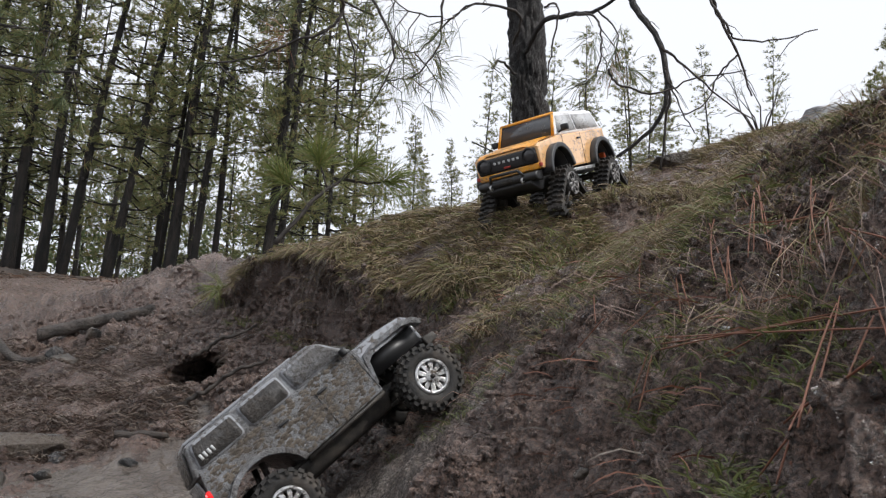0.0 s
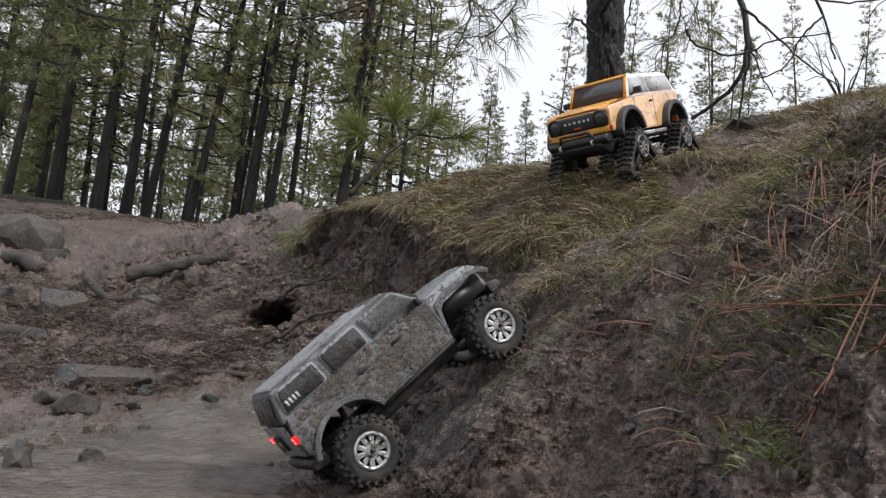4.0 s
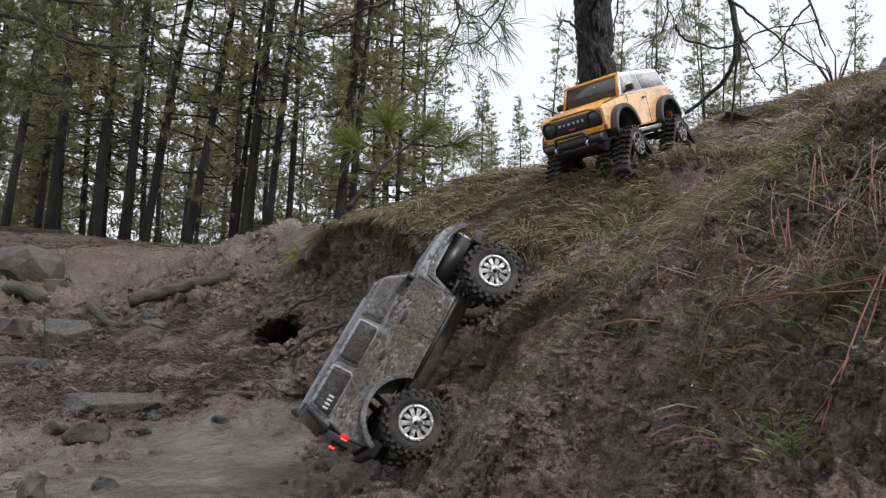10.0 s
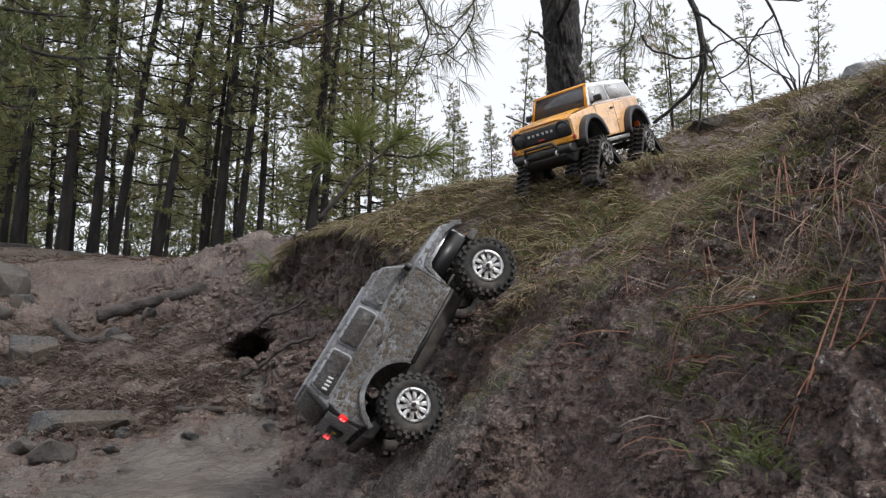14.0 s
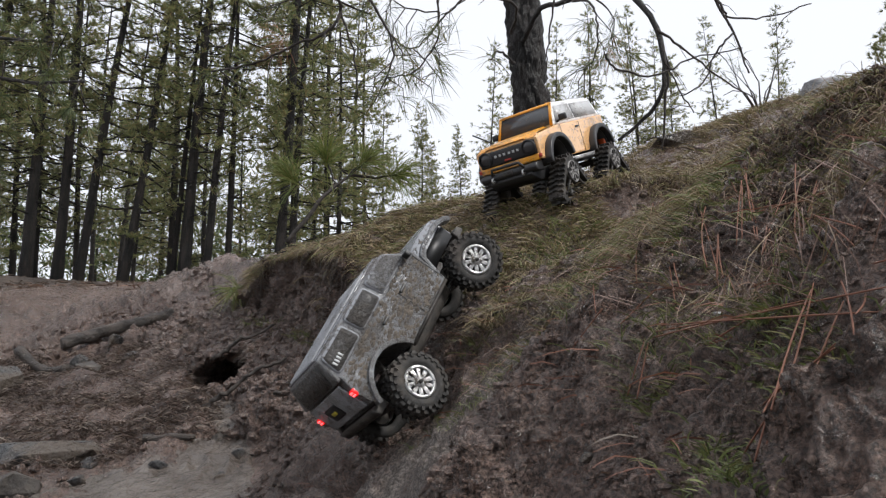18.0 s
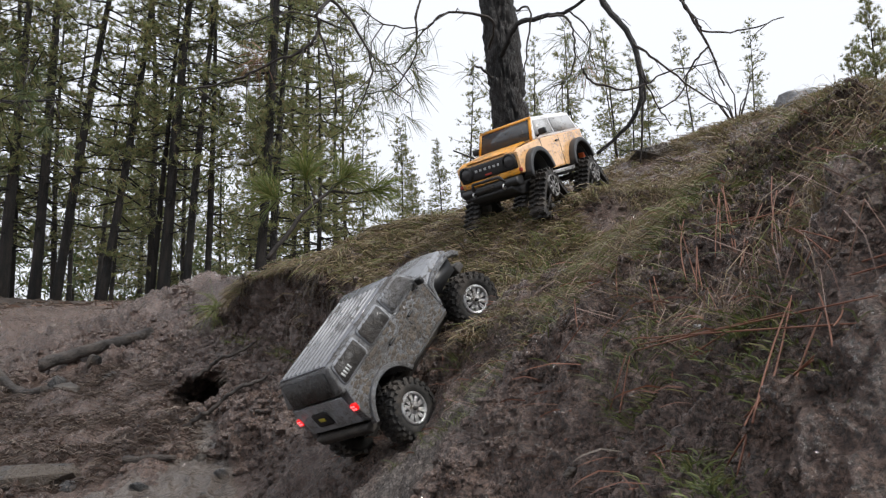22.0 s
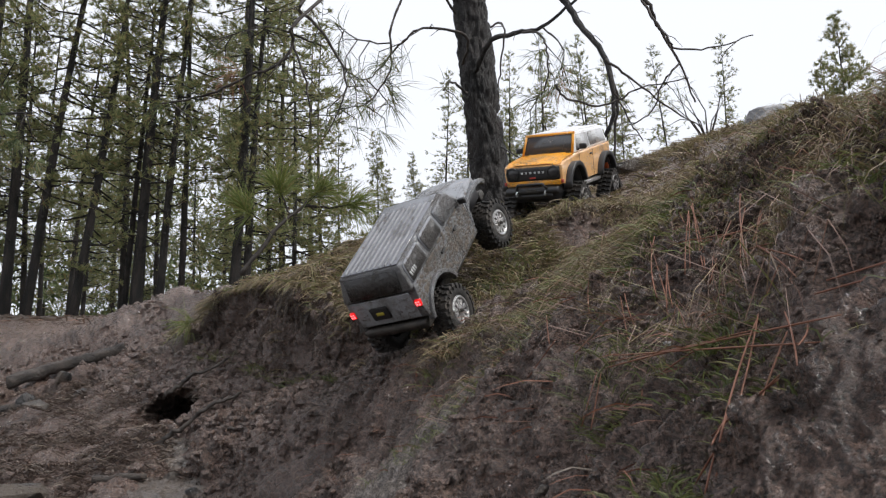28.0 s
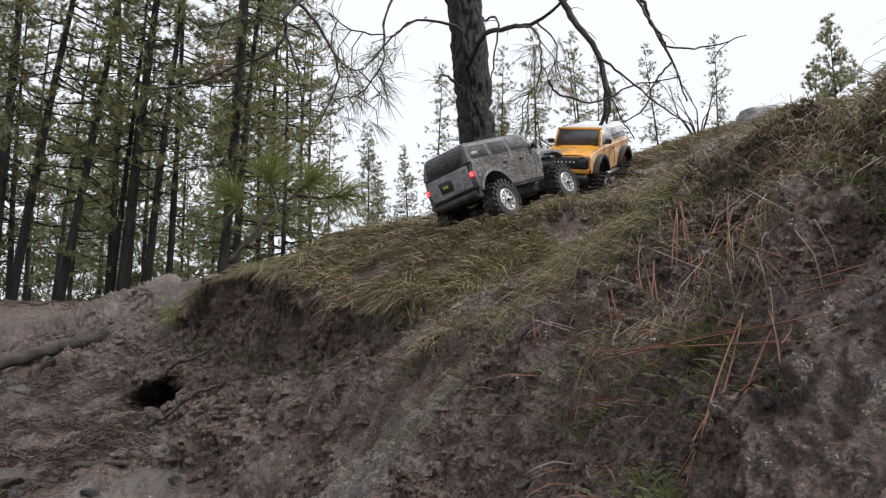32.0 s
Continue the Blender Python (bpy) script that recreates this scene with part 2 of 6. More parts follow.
LIP_X = [0.80, 0.77, 0.73, 0.71, 0.66, 0.455, 0.28, 0.115, -0.04, -0.27, -0.50, -0.72, -0.92, -1.22, -1.44, -1.8]
LIP_Z = [0.58, 0.60, 0.612, 0.612, 0.615, 0.545, 0.46, 0.495, 0.65, 0.76, 0.72, 0.75, 0.98, 1.10, 1.32, 1.75]


def bank(y):
    """Foot and lip (x, z) at distance y, rounded off between the given places."""
    tot = [0.0] * 4
    for dy, w in ((-0.12, 0.25), (0.0, 0.5), (0.12, 0.25)):
        for i, tab in enumerate((TOE_X, TOE_Z, LIP_X, LIP_Z)):
            tot[i] = tot[i] + w * np.interp(y + dy * np.clip(y, 0.3, 2), BANK_Y, tab)
    return tot


def far_ground(x, y):
    """The forest floor beyond the gully, rising gently and then levelling."""
    return 0.20 + 0.147 * np.minimum(y, 26) + 0.02 * np.maximum(y - 26, 0) + 0.022 * np.maximum(-x - 0.17 * y, 0) * np.clip(12 / np.maximum(y, 1), 0.3, 1) * np.clip((y - 8.5) / 5, 0, 1)


def ground_sharp(x, y):
    """Height of the ground with its edges, and how much of the bank's face it is."""
    tx, tz, lx, lz = bank(y)
    s = np.clip((x - tx) / (lx - tx), 0, 1)
    steep = np.clip((y - 1.95) / 0.45, 0, 1) * np.clip((5.0 - y) / 1.0, 0, 1)
    face_line = s + 0.06 * np.sin(s * np.pi)
    face_cut = np.where(s < 0.78, 0.36 * (s / 0.78) ** 1.15, 0.36 + 0.64 * (np.maximum(s - 0.78, 0) / 0.22) ** 0.75)
    face = tz + (lz - tz) * (face_line * (1 - steep) + face_cut * steep)
    d = np.maximum(x - lx, 0)
    over = np.clip(y - 2.95 - 0.38 * np.clip(x, -0.5, 4), 0, 20)
    keep = np.exp(-((over / 1.6) ** 2))
    rise = 0.04 * (1 - np.exp(-d / 0.1)) + 0.18 * np.minimum(d, 3) + 0.06 * np.minimum(d, 2.6) ** 2 + 0.08 * np.maximum(d - 3, 0)
    rise = rise + 0.11 * np.exp(-(((y - 2.15) / 0.16) ** 2)) * np.clip((d - 0.08) / 0.25, 0, 1) * np.exp(-np.maximum(d - 0.6, 0) * 2)
    top = lz + rise * keep
    # the hilltop levels off and falls away again
    cap = 1.665 - 0.42 * np.maximum(x - 1.75, 0) - 0.2 * np.maximum(x - 1.6, 0) - 0.5 * np.maximum(x - 1.93, 0) - 0.26 * np.maximum(3.3 - y, 0) * np.clip((x - 1.3) / 0.5, 0, 1)
    top = cap - np.log1p(np.exp(np.clip((cap - top) * 28, -40, 40))) / 28
    top = top + 0.05 * np.exp(-(((x - 1.3) / 0.3) ** 2) - (((y - 3.6) / 0.4) ** 2))
    e = np.maximum(tx - x, 0)
    drop = np.minimum(0.14, 0.03 + 0.5 * tz) * np.clip((4.5 - y) / 1.5, 0, 1)
    floor = tz - drop * (1 - np.exp(-e / 0.22)) + 0.05 * np.maximum(e - 1.0, 0)
    z = np.where(x < tx, floor, np.where(x > lx, top, face))
    far = far_ground(x, y)
    k = np.clip((y - 5.2) / 3.5, 0, 1)
    k = k * k * (3 - 2 * k)
    return z * (1 - k) + far * k, np.where((x > tx) & (x < lx), 1.0, 0.0) * (1 - k), np.where(x >= lx, 1.0, 0.0)


def ground_raw(x, y):
    """The same, with the far end of the bank slumped and rounded."""
    z, face, top = ground_sharp(x, y)
    k = 0.22 * np.clip((y - 3.15) / 0.7, 0, 1)
    soft = sum(ground_sharp(x + d * k, y)[0] for d in (-1.0, -0.5, 0.5, 1.0)) / 4
    return np.where(k > 0, soft, z), face, top


STREAM_Y = [-2.0, 0.9, 1.3, 1.6, 1.85, 2.05, 2.2, 2.35, 2.6, 3.0, 3.4]
STREAM_X = [-0.2, -0.30, -0.40, -0.47, -0.49, -0.46, -0.40, -0.40, -0.47, -0.60, -0.80]
STREAM_W = [0.30, 0.28, 0.26, 0.27, 0.25, 0.20, 0.13, 0.06, 0.042, 0.035, 0.025]


def stream_bed(x, y):
    """One in the middle of the water's bed, nought outside."""
    d = (x - np.interp(y, STREAM_Y, STREAM_X)) / np.interp(y, STREAM_Y, STREAM_W)
    return np.exp(-(d ** 4)) * np.clip((3.5 - y) / 0.4, 0, 1)


# rises and ledges of the hilltop: x, y, height, square of the reach
HUMPS = [(0.90, 2.67, -0.06, 0.012), (1.02, 2.84, -0.085, 0.018), (1.14, 3.0, -0.085, 0.018), (0.42, 2.72, 0.035, 0.03), (0.62, 2.80, 0.025, 0.025),
         (-1.25, 4.75, 0.02, 0.2), (-0.85, 4.8, 0.035, 0.2), (-0.45, 4.85, 0.05, 0.2), (-0.44, 4.25, 0.025, 0.1), (-0.33, 3.85, 0.025, 0.1)]
# hollows dug by spinning wheels: x, y, depth
RUTS = [(0.255, 1.82, 0.035), (0.149, 1.942, 0.04), (0.10, 1.64, 0.045), (-0.005, 1.775, 0.045), (0.145, 1.57, 0.022), (0.065, 1.725, 0.045), (-0.14, 1.62, 0.02), (0.145, 1.72, 0.035), (0.31, 1.80, 0.04), (-0.04, 1.70, 0.045)]
LEDGE_Y = 2.14
WATER_Y = np.linspace(-2.0, 3.4, 136)
WATER_Z = ground_raw(np.interp(WATER_Y, STREAM_Y, STREAM_X) - 0.9 * np.interp(WATER_Y, STREAM_Y, STREAM_W), WATER_Y)[0]
WATER_Z = np.convolve(np.pad(WATER_Z, 5, mode="edge"), np.ones(11) / 11, "valid") + 0.005


def ground_z(x, y):
    """Height with its large lumps, for setting things down."""
    x, y = np.atleast_1d(np.asarray(x, float)), np.atleast_1d(np.asarray(y, float))
    z, face, top = ground_raw(x, y)
    p = np.stack([x, y, z], 1)
    near = np.clip(1.6 - y / 6, 0.25, 1)
    lump = fbm(p * 5.5, 3, 3) * 0.017 * near + fbm(p * 1.7, 2, 9) * 0.022
    wet = np.clip((bank(y)[0] - 0.12 - x) / 0.2, 0, 1) * np.clip((2.5 - y) / 0.5, 0, 1)
    rough = np.where(top > 0, 0.4, 1.0) * (1 - 0.75 * wet)
    clod = (np.maximum(fbm(p * 15, 3, 21, 0.6), -0.25) * 0.017 + np.maximum(fbm(p * 8, 2, 25) - 0.15, 0) * 0.03) * rough * np.clip(2.4 - y / 3.4, 0.3, 1)
    far = np.clip((y - 6) / 8, 0, 1) * fbm(p * 0.35, 3, 5) * 0.25
    for hx_, hy_, up_, r2 in HUMPS:
        far = far + up_ * np.exp(-((x - hx_) ** 2 + (y - hy_) ** 2) / r2)
    for rx_, ry_, dig in RUTS:
        far = far - dig * np.exp(-((x - rx_) ** 2 + (y - ry_) ** 2) / 0.003)
    # a turf ledge that has broken away below the crest
    step = LEDGE_Y + 0.28 * (x - 0.63) + 0.03 * vnoise(np.stack([x * 14, 0 * x, 0 * x], 1), 19)
    far = far - 0.085 / (1 + np.exp(np.clip((y - step) / 0.008, -40, 40))) * np.clip((x - 0.56) / 0.06, 0, 1) * np.clip((1.02 - x) / 0.1, 0, 1) * np.clip((y - 1.80) / 0.2, 0, 1)
    bed = stream_bed(x, y)
    level = np.interp(y, WATER_Y, WATER_Z)
    shore = (x < np.interp(y, STREAM_Y, STREAM_X)) & (y < 2.5)
    away = np.maximum(np.interp(y, STREAM_Y, STREAM_X) - np.interp(y, STREAM_Y, STREAM_W) - 0.06 - x, 0)
    z = np.where(shore, np.maximum(z, level + 0.004 - 0.45 * away), z)
    z = z * (1 - bed) + (level - 0.014) * bed
    return z + (lump * (1 - 0.6 * wet) + clod) * (1 - 0.82 * bed) + far


def worley(p, seed=0):
    """Distance to the nearest scattered point, one per unit cell."""
    f = np.floor(p)
    i = f.astype(np.int64) + seed * 91
    w = p - f
    best = np.full(len(p), 9.0)
    for a in (-1, 0, 1):
        for b in (-1, 0, 1):
            for c in (-1, 0, 1):
                A, B, C = i[:, 0] + a, i[:, 1] + b, i[:, 2] + c
                h = hash3(A, B, C)
                d = (a + h - w[:, 0]) ** 2 + (b + (h * 7.13) % 1.0 - w[:, 1]) ** 2 + (c + (h * 41.7) % 1.0 - w[:, 2]) ** 2
                best = np.minimum(best, d)
    return np.sqrt(best)



def grid_ob(name, X, Y, Z, materials, index=None, attrs=()):
    """One sheet over a grid of places."""
    rows, cols = X.shape
    me = bpy.data.meshes.new(name)
    k = np.arange(rows * cols, dtype=np.int32).reshape(rows, cols)
    loops = np.stack([k[:-1, :-1], k[:-1, 1:], k[1:, 1:], k[1:, :-1]], -1).reshape(-1)
    n = len(loops) // 4
    me.vertices.add(rows * cols)
    me.vertices.foreach_set("co", np.stack([X, Y, Z], -1).reshape(-1).astype(np.float32))
    me.loops.add(len(loops))
    me.loops.foreach_set("vertex_index", loops)
    me.polygons.add(n)
    me.polygons.foreach_set("loop_start", np.arange(n, dtype=np.int32) * 4)
    me.polygons.foreach_set("use_smooth", np.ones(n, dtype=bool))
    for m in materials:
        me.materials.append(m)
    if index is not None:
        me.polygons.foreach_set("material_index", index.astype(np.int32))
    for label, values in attrs:
        me.attributes.new(label, "FLOAT", "POINT").data.foreach_set("value", values.reshape(-1).astype(np.float32))
    me.update(calc_edges=True)
    return new(name, me)


ys = [-3.0, -2.0, -1.2, -0.7, -0.3, -0.05, 0.12, 0.24, 0.36, 0.45]
while ys[-1] < 70:
    ys.append(ys[-1] + (max(0.0028, ys[-1] * 0.0024) if ys[-1] < 4.2 else min(ys[-1], 12) * 0.014))
ys += [90, 130, 250, 600, 1500, 4000]
ys = np.array(ys)
X, Y = [], []
for y in ys:
    tx, tz, lx, lz = bank(np.array([y]))
    far = 1 + max(y - 5, 0) * 0.25
    reach, over = min(max(0.62 * y, 0.4), 3.0), min(max(0.5 * y, 0.3), 1.7)
    left = np.concatenate([tx - np.geomspace(6 * far, reach * 1.03, 26), tx - np.linspace(reach, 0.006, 290)])
    mid = tx + (lx - tx) * (1 - (1 - np.linspace(0, 1, 430)[1:-1]) ** 1.3)
    right = np.concatenate([lx + np.linspace(0.006, over, 120), lx + np.geomspace(over * 1.03, 7 * far, 26)])
    xs = np.concatenate([left, tx, mid, lx, right])
    X.append(xs)
    Y.append(np.full(len(xs), y))
X, Y = np.array(X), np.array(Y)
GN, GM = X.shape
gx, gy = X.ravel(), Y.ravel()
gz = ground_z(gx, gy)
z0, gface, gtop = ground_raw(gx, gy)
bed = stream_bed(gx, gy)
# which way the sheet faces
Pg = np.stack([gx, gy, gz], 1).reshape(GN, GM, 3)
smooth_p = np.stack([gx, gy, z0], 1).reshape(GN, GM, 3)
nrm = np.cross(np.gradient(smooth_p, axis=1), np.gradient(smooth_p, axis=0)).reshape(-1, 3)
nrm /= np.linalg.norm(nrm, axis=1)[:, None] + 1e-12
gp = Pg.reshape(-1, 3)
# the slide that tyres have worn smooth, and silt left by the water on the track above
slide_y = np.interp(gx, [-0.15, 0.0, 0.13, 0.27, 0.34], [1.50, 1.55, 1.63, 1.80, 1.95])
slide = 0.7 * np.exp(-(((gy - slide_y) / 0.2) ** 2)) * np.clip((gx + 0.2) / 0.1, 0, 1) * np.clip((0.44 - gx) / 0.1, 0, 1)
lane_y = np.interp(gx, [-0.14, 0.04, 0.18, 0.28, 0.46], [1.60, 1.50, 1.44, 1.42, 1.38])
slide = np.maximum(0.6 * slide, np.exp(-(((gy - lane_y) / 0.155) ** 4)) * np.clip((gx + 0.16) / 0.06, 0, 1) * np.clip((0.50 - gx) / 0.1, 0, 1))
silt = np.clip((gy - 2.9) / 0.7, 0, 1) * np.clip((7.0 - gy) / 1.5, 0, 1) * np.clip((bank(gy)[2] + 0.25 - gx) / 0.1, 0, 1)
flat = np.clip((bank(gy)[0] - 0.15 - gx) / 0.1, 0, 1) * np.clip((2.5 - gy) / 0.3, 0, 1)
patch = fbm(gp * 6.0, 4, 51, 0.6)
slick = np.clip(1.7 * slide + 0.30 * silt + 0.55 * flat + 0.4 * patch - 0.38, 0, 1) * np.where((gtop > 0) & (gy < 3.9) & (gx > bank(gy)[2] + 0.1), 0.0, 1.0)
near = gy < 7.5
pn = gp[near]
warp = np.stack([vnoise(pn * 20, 71), vnoise(pn * 20, 72), vnoise(pn * 20, 73)], 1) * 0.020 + np.stack([vnoise(pn * 70, 74), vnoise(pn * 70, 75), vnoise(pn * 70, 76)], 1) * 0.006
q = pn + warp
# furrows run straight down the near bank: crumbling ridges between slides that water and tyres have smoothed
yw = gy + 0.05 * vnoise(gp * 3.5, 77) + 0.02 * vnoise(gp * 11, 78)
hump = lambda c, w: np.exp(-(((yw - c) / w) ** 2))
ridged = 0.75 * hump(1.19, 0.11) + 0.5 * hump(0.80, 0.09) + 0.6 * hump(0.62, 0.06) - 0.5 * hump(0.97, 0.07) - 0.35 * hump(1.52, 0.10)
lower = np.clip(gface * np.clip((2.1 - gy) / 0.3, 0, 1), 0, 1)
calm = np.clip(1.2 * slide + 0.7 * flat + 0.2 * hump(0.95, 0.06) * lower, 0, 1)
mask = np.clip(0.62 + 0.9 * fbm(pn * 4.3, 3, 55, 0.6) + 0.5 * (ridged * lower)[near], 0.10, 1.35) * (1 - 0.75 * calm[near])
big = np.clip(0.60 - worley(q * 13, 1), -0.42, 0.40)
mid_ = np.clip(0.57 - worley(q * 32, 2), -0.40, 0.36)
small = np.clip(0.60 - worley(q * 78, 3), -0.35, 0.5)
tiny = np.clip(0.60 - worley(q * 170, 4), -0.35, 0.5) * np.clip((2.6 - pn[:, 1]) / 0.8, 0, 1)
crumb = np.zeros(len(gx))
crumb[near] = (big * 0.024 + mid_ * 0.022) * mask + small * 0.009 * np.clip(mask + 0.25, 0, 1) + tiny * 0.0035 * np.clip(mask + 0.35, 0, 1) - 0.004
crumb *= (1 - 0.8 * bed) * np.where((gtop > 0) & (gy < 3.6), 0.6, 1.0) * np.where(gy > 3.2, 1.1, 1.0)
rill = (0.5 - np.abs(vnoise(gp * np.array([3.5, 19, 3.5]) + 3.0 * np.stack([0 * gx, vnoise(gp * 6, 58), 0 * gx], 1), 57))) * 0.044 + fbm(gp * np.array([6, 30, 8]), 3, 59, 0.6) * 0.008
ruts = (rill * (1 - 0.55 * calm) + 0.042 * ridged) * lower * np.clip(gface, 0, 1)
fine = fbm(gp * 60, 2, 31, 0.6) * 0.002 * near
# buttresses and root-bound lumps of the cut face under the turf
streak = (fbm(gp * np.array([11, 11, 10]), 3, 41, 0.6) * 0.045 + fbm(gp * np.array([34, 34, 14]), 2, 45) * 0.014) * gface
cutw = np.clip((gy - 1.85) / 0.4, 0, 1) * np.clip(2.2 - gy / 2.5, 0.2, 1)
# slumped terraces of the washed-out track above
upper = np.clip((gy - 3.2) / 0.5, 0, 1) * np.clip((8.0 - gy) / 1.5, 0, 1) * np.clip((bank(gy)[2] + 0.5 - gx) / 0.2, 0, 1)
churn = fbm(gp * np.array([7, 4, 5]), 4, 63, 0.62) * 0.034 * upper
churn[near] += (np.clip(0.62 - worley(pn * np.array([4.2, 3.0, 6.0]) + warp * 8, 5), -0.35, 0.32) * 0.075) * (upper * (1 - 0.8 * gface))[near]
gp = gp + nrm * (crumb + ruts + fine + churn)[:, None]
tx_, tz_, lx_, lz_ = bank(gy)
sfrac = (gx - tx_) / (lx_ - tx_)
undercut = 0.09 * np.exp(-(((sfrac - 0.80) / 0.14) ** 2)) * cutw * gface
gx, gy, gz = gp[:, 0] - streak * cutw + undercut, gp[:, 1].copy(), gp[:, 2]
# a washed-out hollow at the foot of the bank
hx, hy, hz = -0.53, 2.88, 0.352
e2 = ((gx - hx) / 0.15) ** 2 + ((gy - hy) / 0.26) ** 2 + ((gz - hz) / 0.07) ** 2
push = np.clip((1.15 - e2) / 0.6, 0, 1) ** 0.7
gx, gy, gz = gx + 0.10 * push, gy + 0.42 * push, gz - 0.02 * push
fy, fx = Y[:-1, :-1].ravel(), X[:-1, :-1].ravel()
edge = fbm(np.stack([fx, fy, 0 * fx], 1) * 0.8, 3, 61) * 0.8
ground = grid_ob("ground", gx.reshape(GN, GM), gy.reshape(GN, GM), gz.reshape(GN, GM), [M_MUD, M_SOIL], np.where(fy + edge > 10.5, 1, 0), [("slick", slick)])
tagged(ground, "wet grey-brown mud of an eroded gully and bank", "ground", kind="structure")
bpy.context.view_layer.update()


def surface_z(x, y):
    """Height of the finished ground, with its crumbs and ledges, on which things stand."""
    x, y = np.atleast_1d(np.asarray(x, float)), np.atleast_1d(np.asarray(y, float))
    z = ground_z(x, y)
    down = Vector((0, 0, -1))
    for i in range(len(x)):
        hit, at_, _, _ = ground.ray_cast(Vector((x[i], y[i], 30.0)), down)
        if hit:
            z[i] = at_.z
    return z

# the stream: a thin sheet that follows the gully floor down towards the viewer
wy = np.concatenate([np.linspace(-2, 0.5, 8), np.linspace(0.52, 2.62, 420)])
cx, cw = np.interp(wy, STREAM_Y, STREAM_X), np.interp(wy, STREAM_Y, STREAM_W)
wz = np.interp(wy, WATER_Y, WATER_Z)
u = np.linspace(-1.5, 1.5, 130)
WX, WY = cx[:, None] + cw[:, None] * u, np.repeat(wy[:, None], 130, 1)
wp = np.stack([WX, WY, 0 * WX], -1).reshape(-1, 3)
fall = np.clip((wy - 1.95) / 0.3, 0.12, 1)[:, None]
ripple = ((0.5 - np.abs(fbm(wp * np.array([20, 11, 1]), 3, 81, 0.55))) * 0.0090).reshape(WX.shape) * (0.55 + fall)
stream = grid_ob("stream_water", WX, WY, np.repeat(wz[:, None], 130, 1) + ripple, [M_WATER])
tagged(stream, "shallow brown muddy water trickling down the gully", "stream", kind="structure")

# loose crumbs and clods of mud, thickest on the crumbling ridges and the cut face
crng = np.random.default_rng(8)
gpos = np.stack([gx, gy, gz], 1)
sheet = gpos.reshape(GN, GM, 3)
face_n = np.cross(np.gradient(sheet, axis=1), np.gradient(sheet, axis=0)).reshape(-1, 3)
area = np.linalg.norm(face_n, axis=1)
face_n /= area[:, None] + 1e-12
crumbly = np.clip(0.25 + 1.1 * fbm(gpos * np.array([6, 9, 6]), 3, 91, 0.6) + 1.3 * np.maximum(ridged, 0) * lower + 0.7 * cutw * gface, 0, 1.6) * (1 - calm) * (1 - bed)
crumbly *= np.where((gy > 0.55) & (gy < 4.6) & (np.abs(gx) < 2.2), 1.0, 0.0) * np.where((gtop > 0) & (gx > lx_ + 0.02) & ~((gx > 0.57) & (gx < 1.0) & (np.abs(gy - LEDGE_Y - 0.28 * (gx - 0.63) + 0.03) < 0.06)), 0.05, 1.0) * np.clip(2.0 / np.maximum(gy, 0.3) ** 1.2, 0, 3)
n = 27000
pick = crng.choice(len(area), n, p=area * crumbly / np.sum(area * crumbly))
rad = np.minimum(0.0016 + 0.0021 * crng.gamma(1.0, 1.0, n), 0.011) * np.clip(0.15 + 0.7 * gy[pick], 0.6, 1.9)
cen = gpos[pick] + face_n[pick] * (rad * 0.15)[:, None]
g_ = (1 + math.sqrt(5)) / 2
ico = np.array([(-1, g_, 0), (1, g_, 0), (-1, -g_, 0), (1, -g_, 0), (0, -1, g_), (0, 1, g_), (0, -1, -g_), (0, 1, -g_), (g_, 0, -1), (g_, 0, 1), (-g_, 0, -1), (-g_, 0, 1)]) / 1.9
icf = np.array([(0, 11, 5), (0, 5, 1), (0, 1, 7), (0, 7, 10), (0, 10, 11), (1, 5, 9), (5, 11, 4), (11, 10, 2), (10, 7, 6), (7, 1, 8), (3, 9, 4), (3, 4, 2), (3, 2, 6), (3, 6, 8), (3, 8, 9), (4, 9, 5), (2, 4, 11), (6, 2, 10), (8, 6, 7), (9, 8, 1)])
cv = cen[:, None, :] + ico[None] * (rad[:, None, None] * crng.uniform(0.6, 1.35, (n, 12, 1))) * crng.uniform(0.65, 1.3, (n, 1, 3))
cf = (np.arange(n)[:, None, None] * 12 + icf[None]).reshape(-1, 3)
clods = mesh_ob("mud_clods", cv.reshape(-1, 3).tolist(), cf.tolist(), M_MUD, False)
tagged(clods, "crumbs and clods of wet dark mud", "mud", kind="stuff")

# ---- trees ----


def tube(path, radii, sides=6, jag=0.0, seed=0):
    """Vertices and faces of a tapered tube along a path."""
    rng = random.Random(seed)
    verts, fac = [], []
    up = Vector((0.3, 0.2, 1)).normalized()
    n = len(path)
    for i, (p, r) in enumerate(zip(path, radii)):
        d = (Vector(path[min(i + 1, n - 1)]) - Vector(path[max(i - 1, 0)])).normalized()
        a = d.cross(up)
        a = a.normalized() if a.length > 1e-3 else Vector((1, 0, 0))
        b = d.cross(a)
        for k in range(sides):
            t = 2 * math.pi * k / sides
            rr = r * (1 + jag * rng.uniform(-1, 1))
            verts.append(Vector(p) + (a * math.cos(t) + b * math.sin(t)) * rr)
        if i:
            for k in range(sides):
                k2 = (k + 1) % sides
                fac.append(((i - 1) * sides + k, (i - 1) * sides + k2, i * sides + k2, i * sides + k))
    fac.append(tuple(range((n - 1) * sides, n * sides)))
    fac.append(tuple(reversed(range(sides))))
    return verts, fac


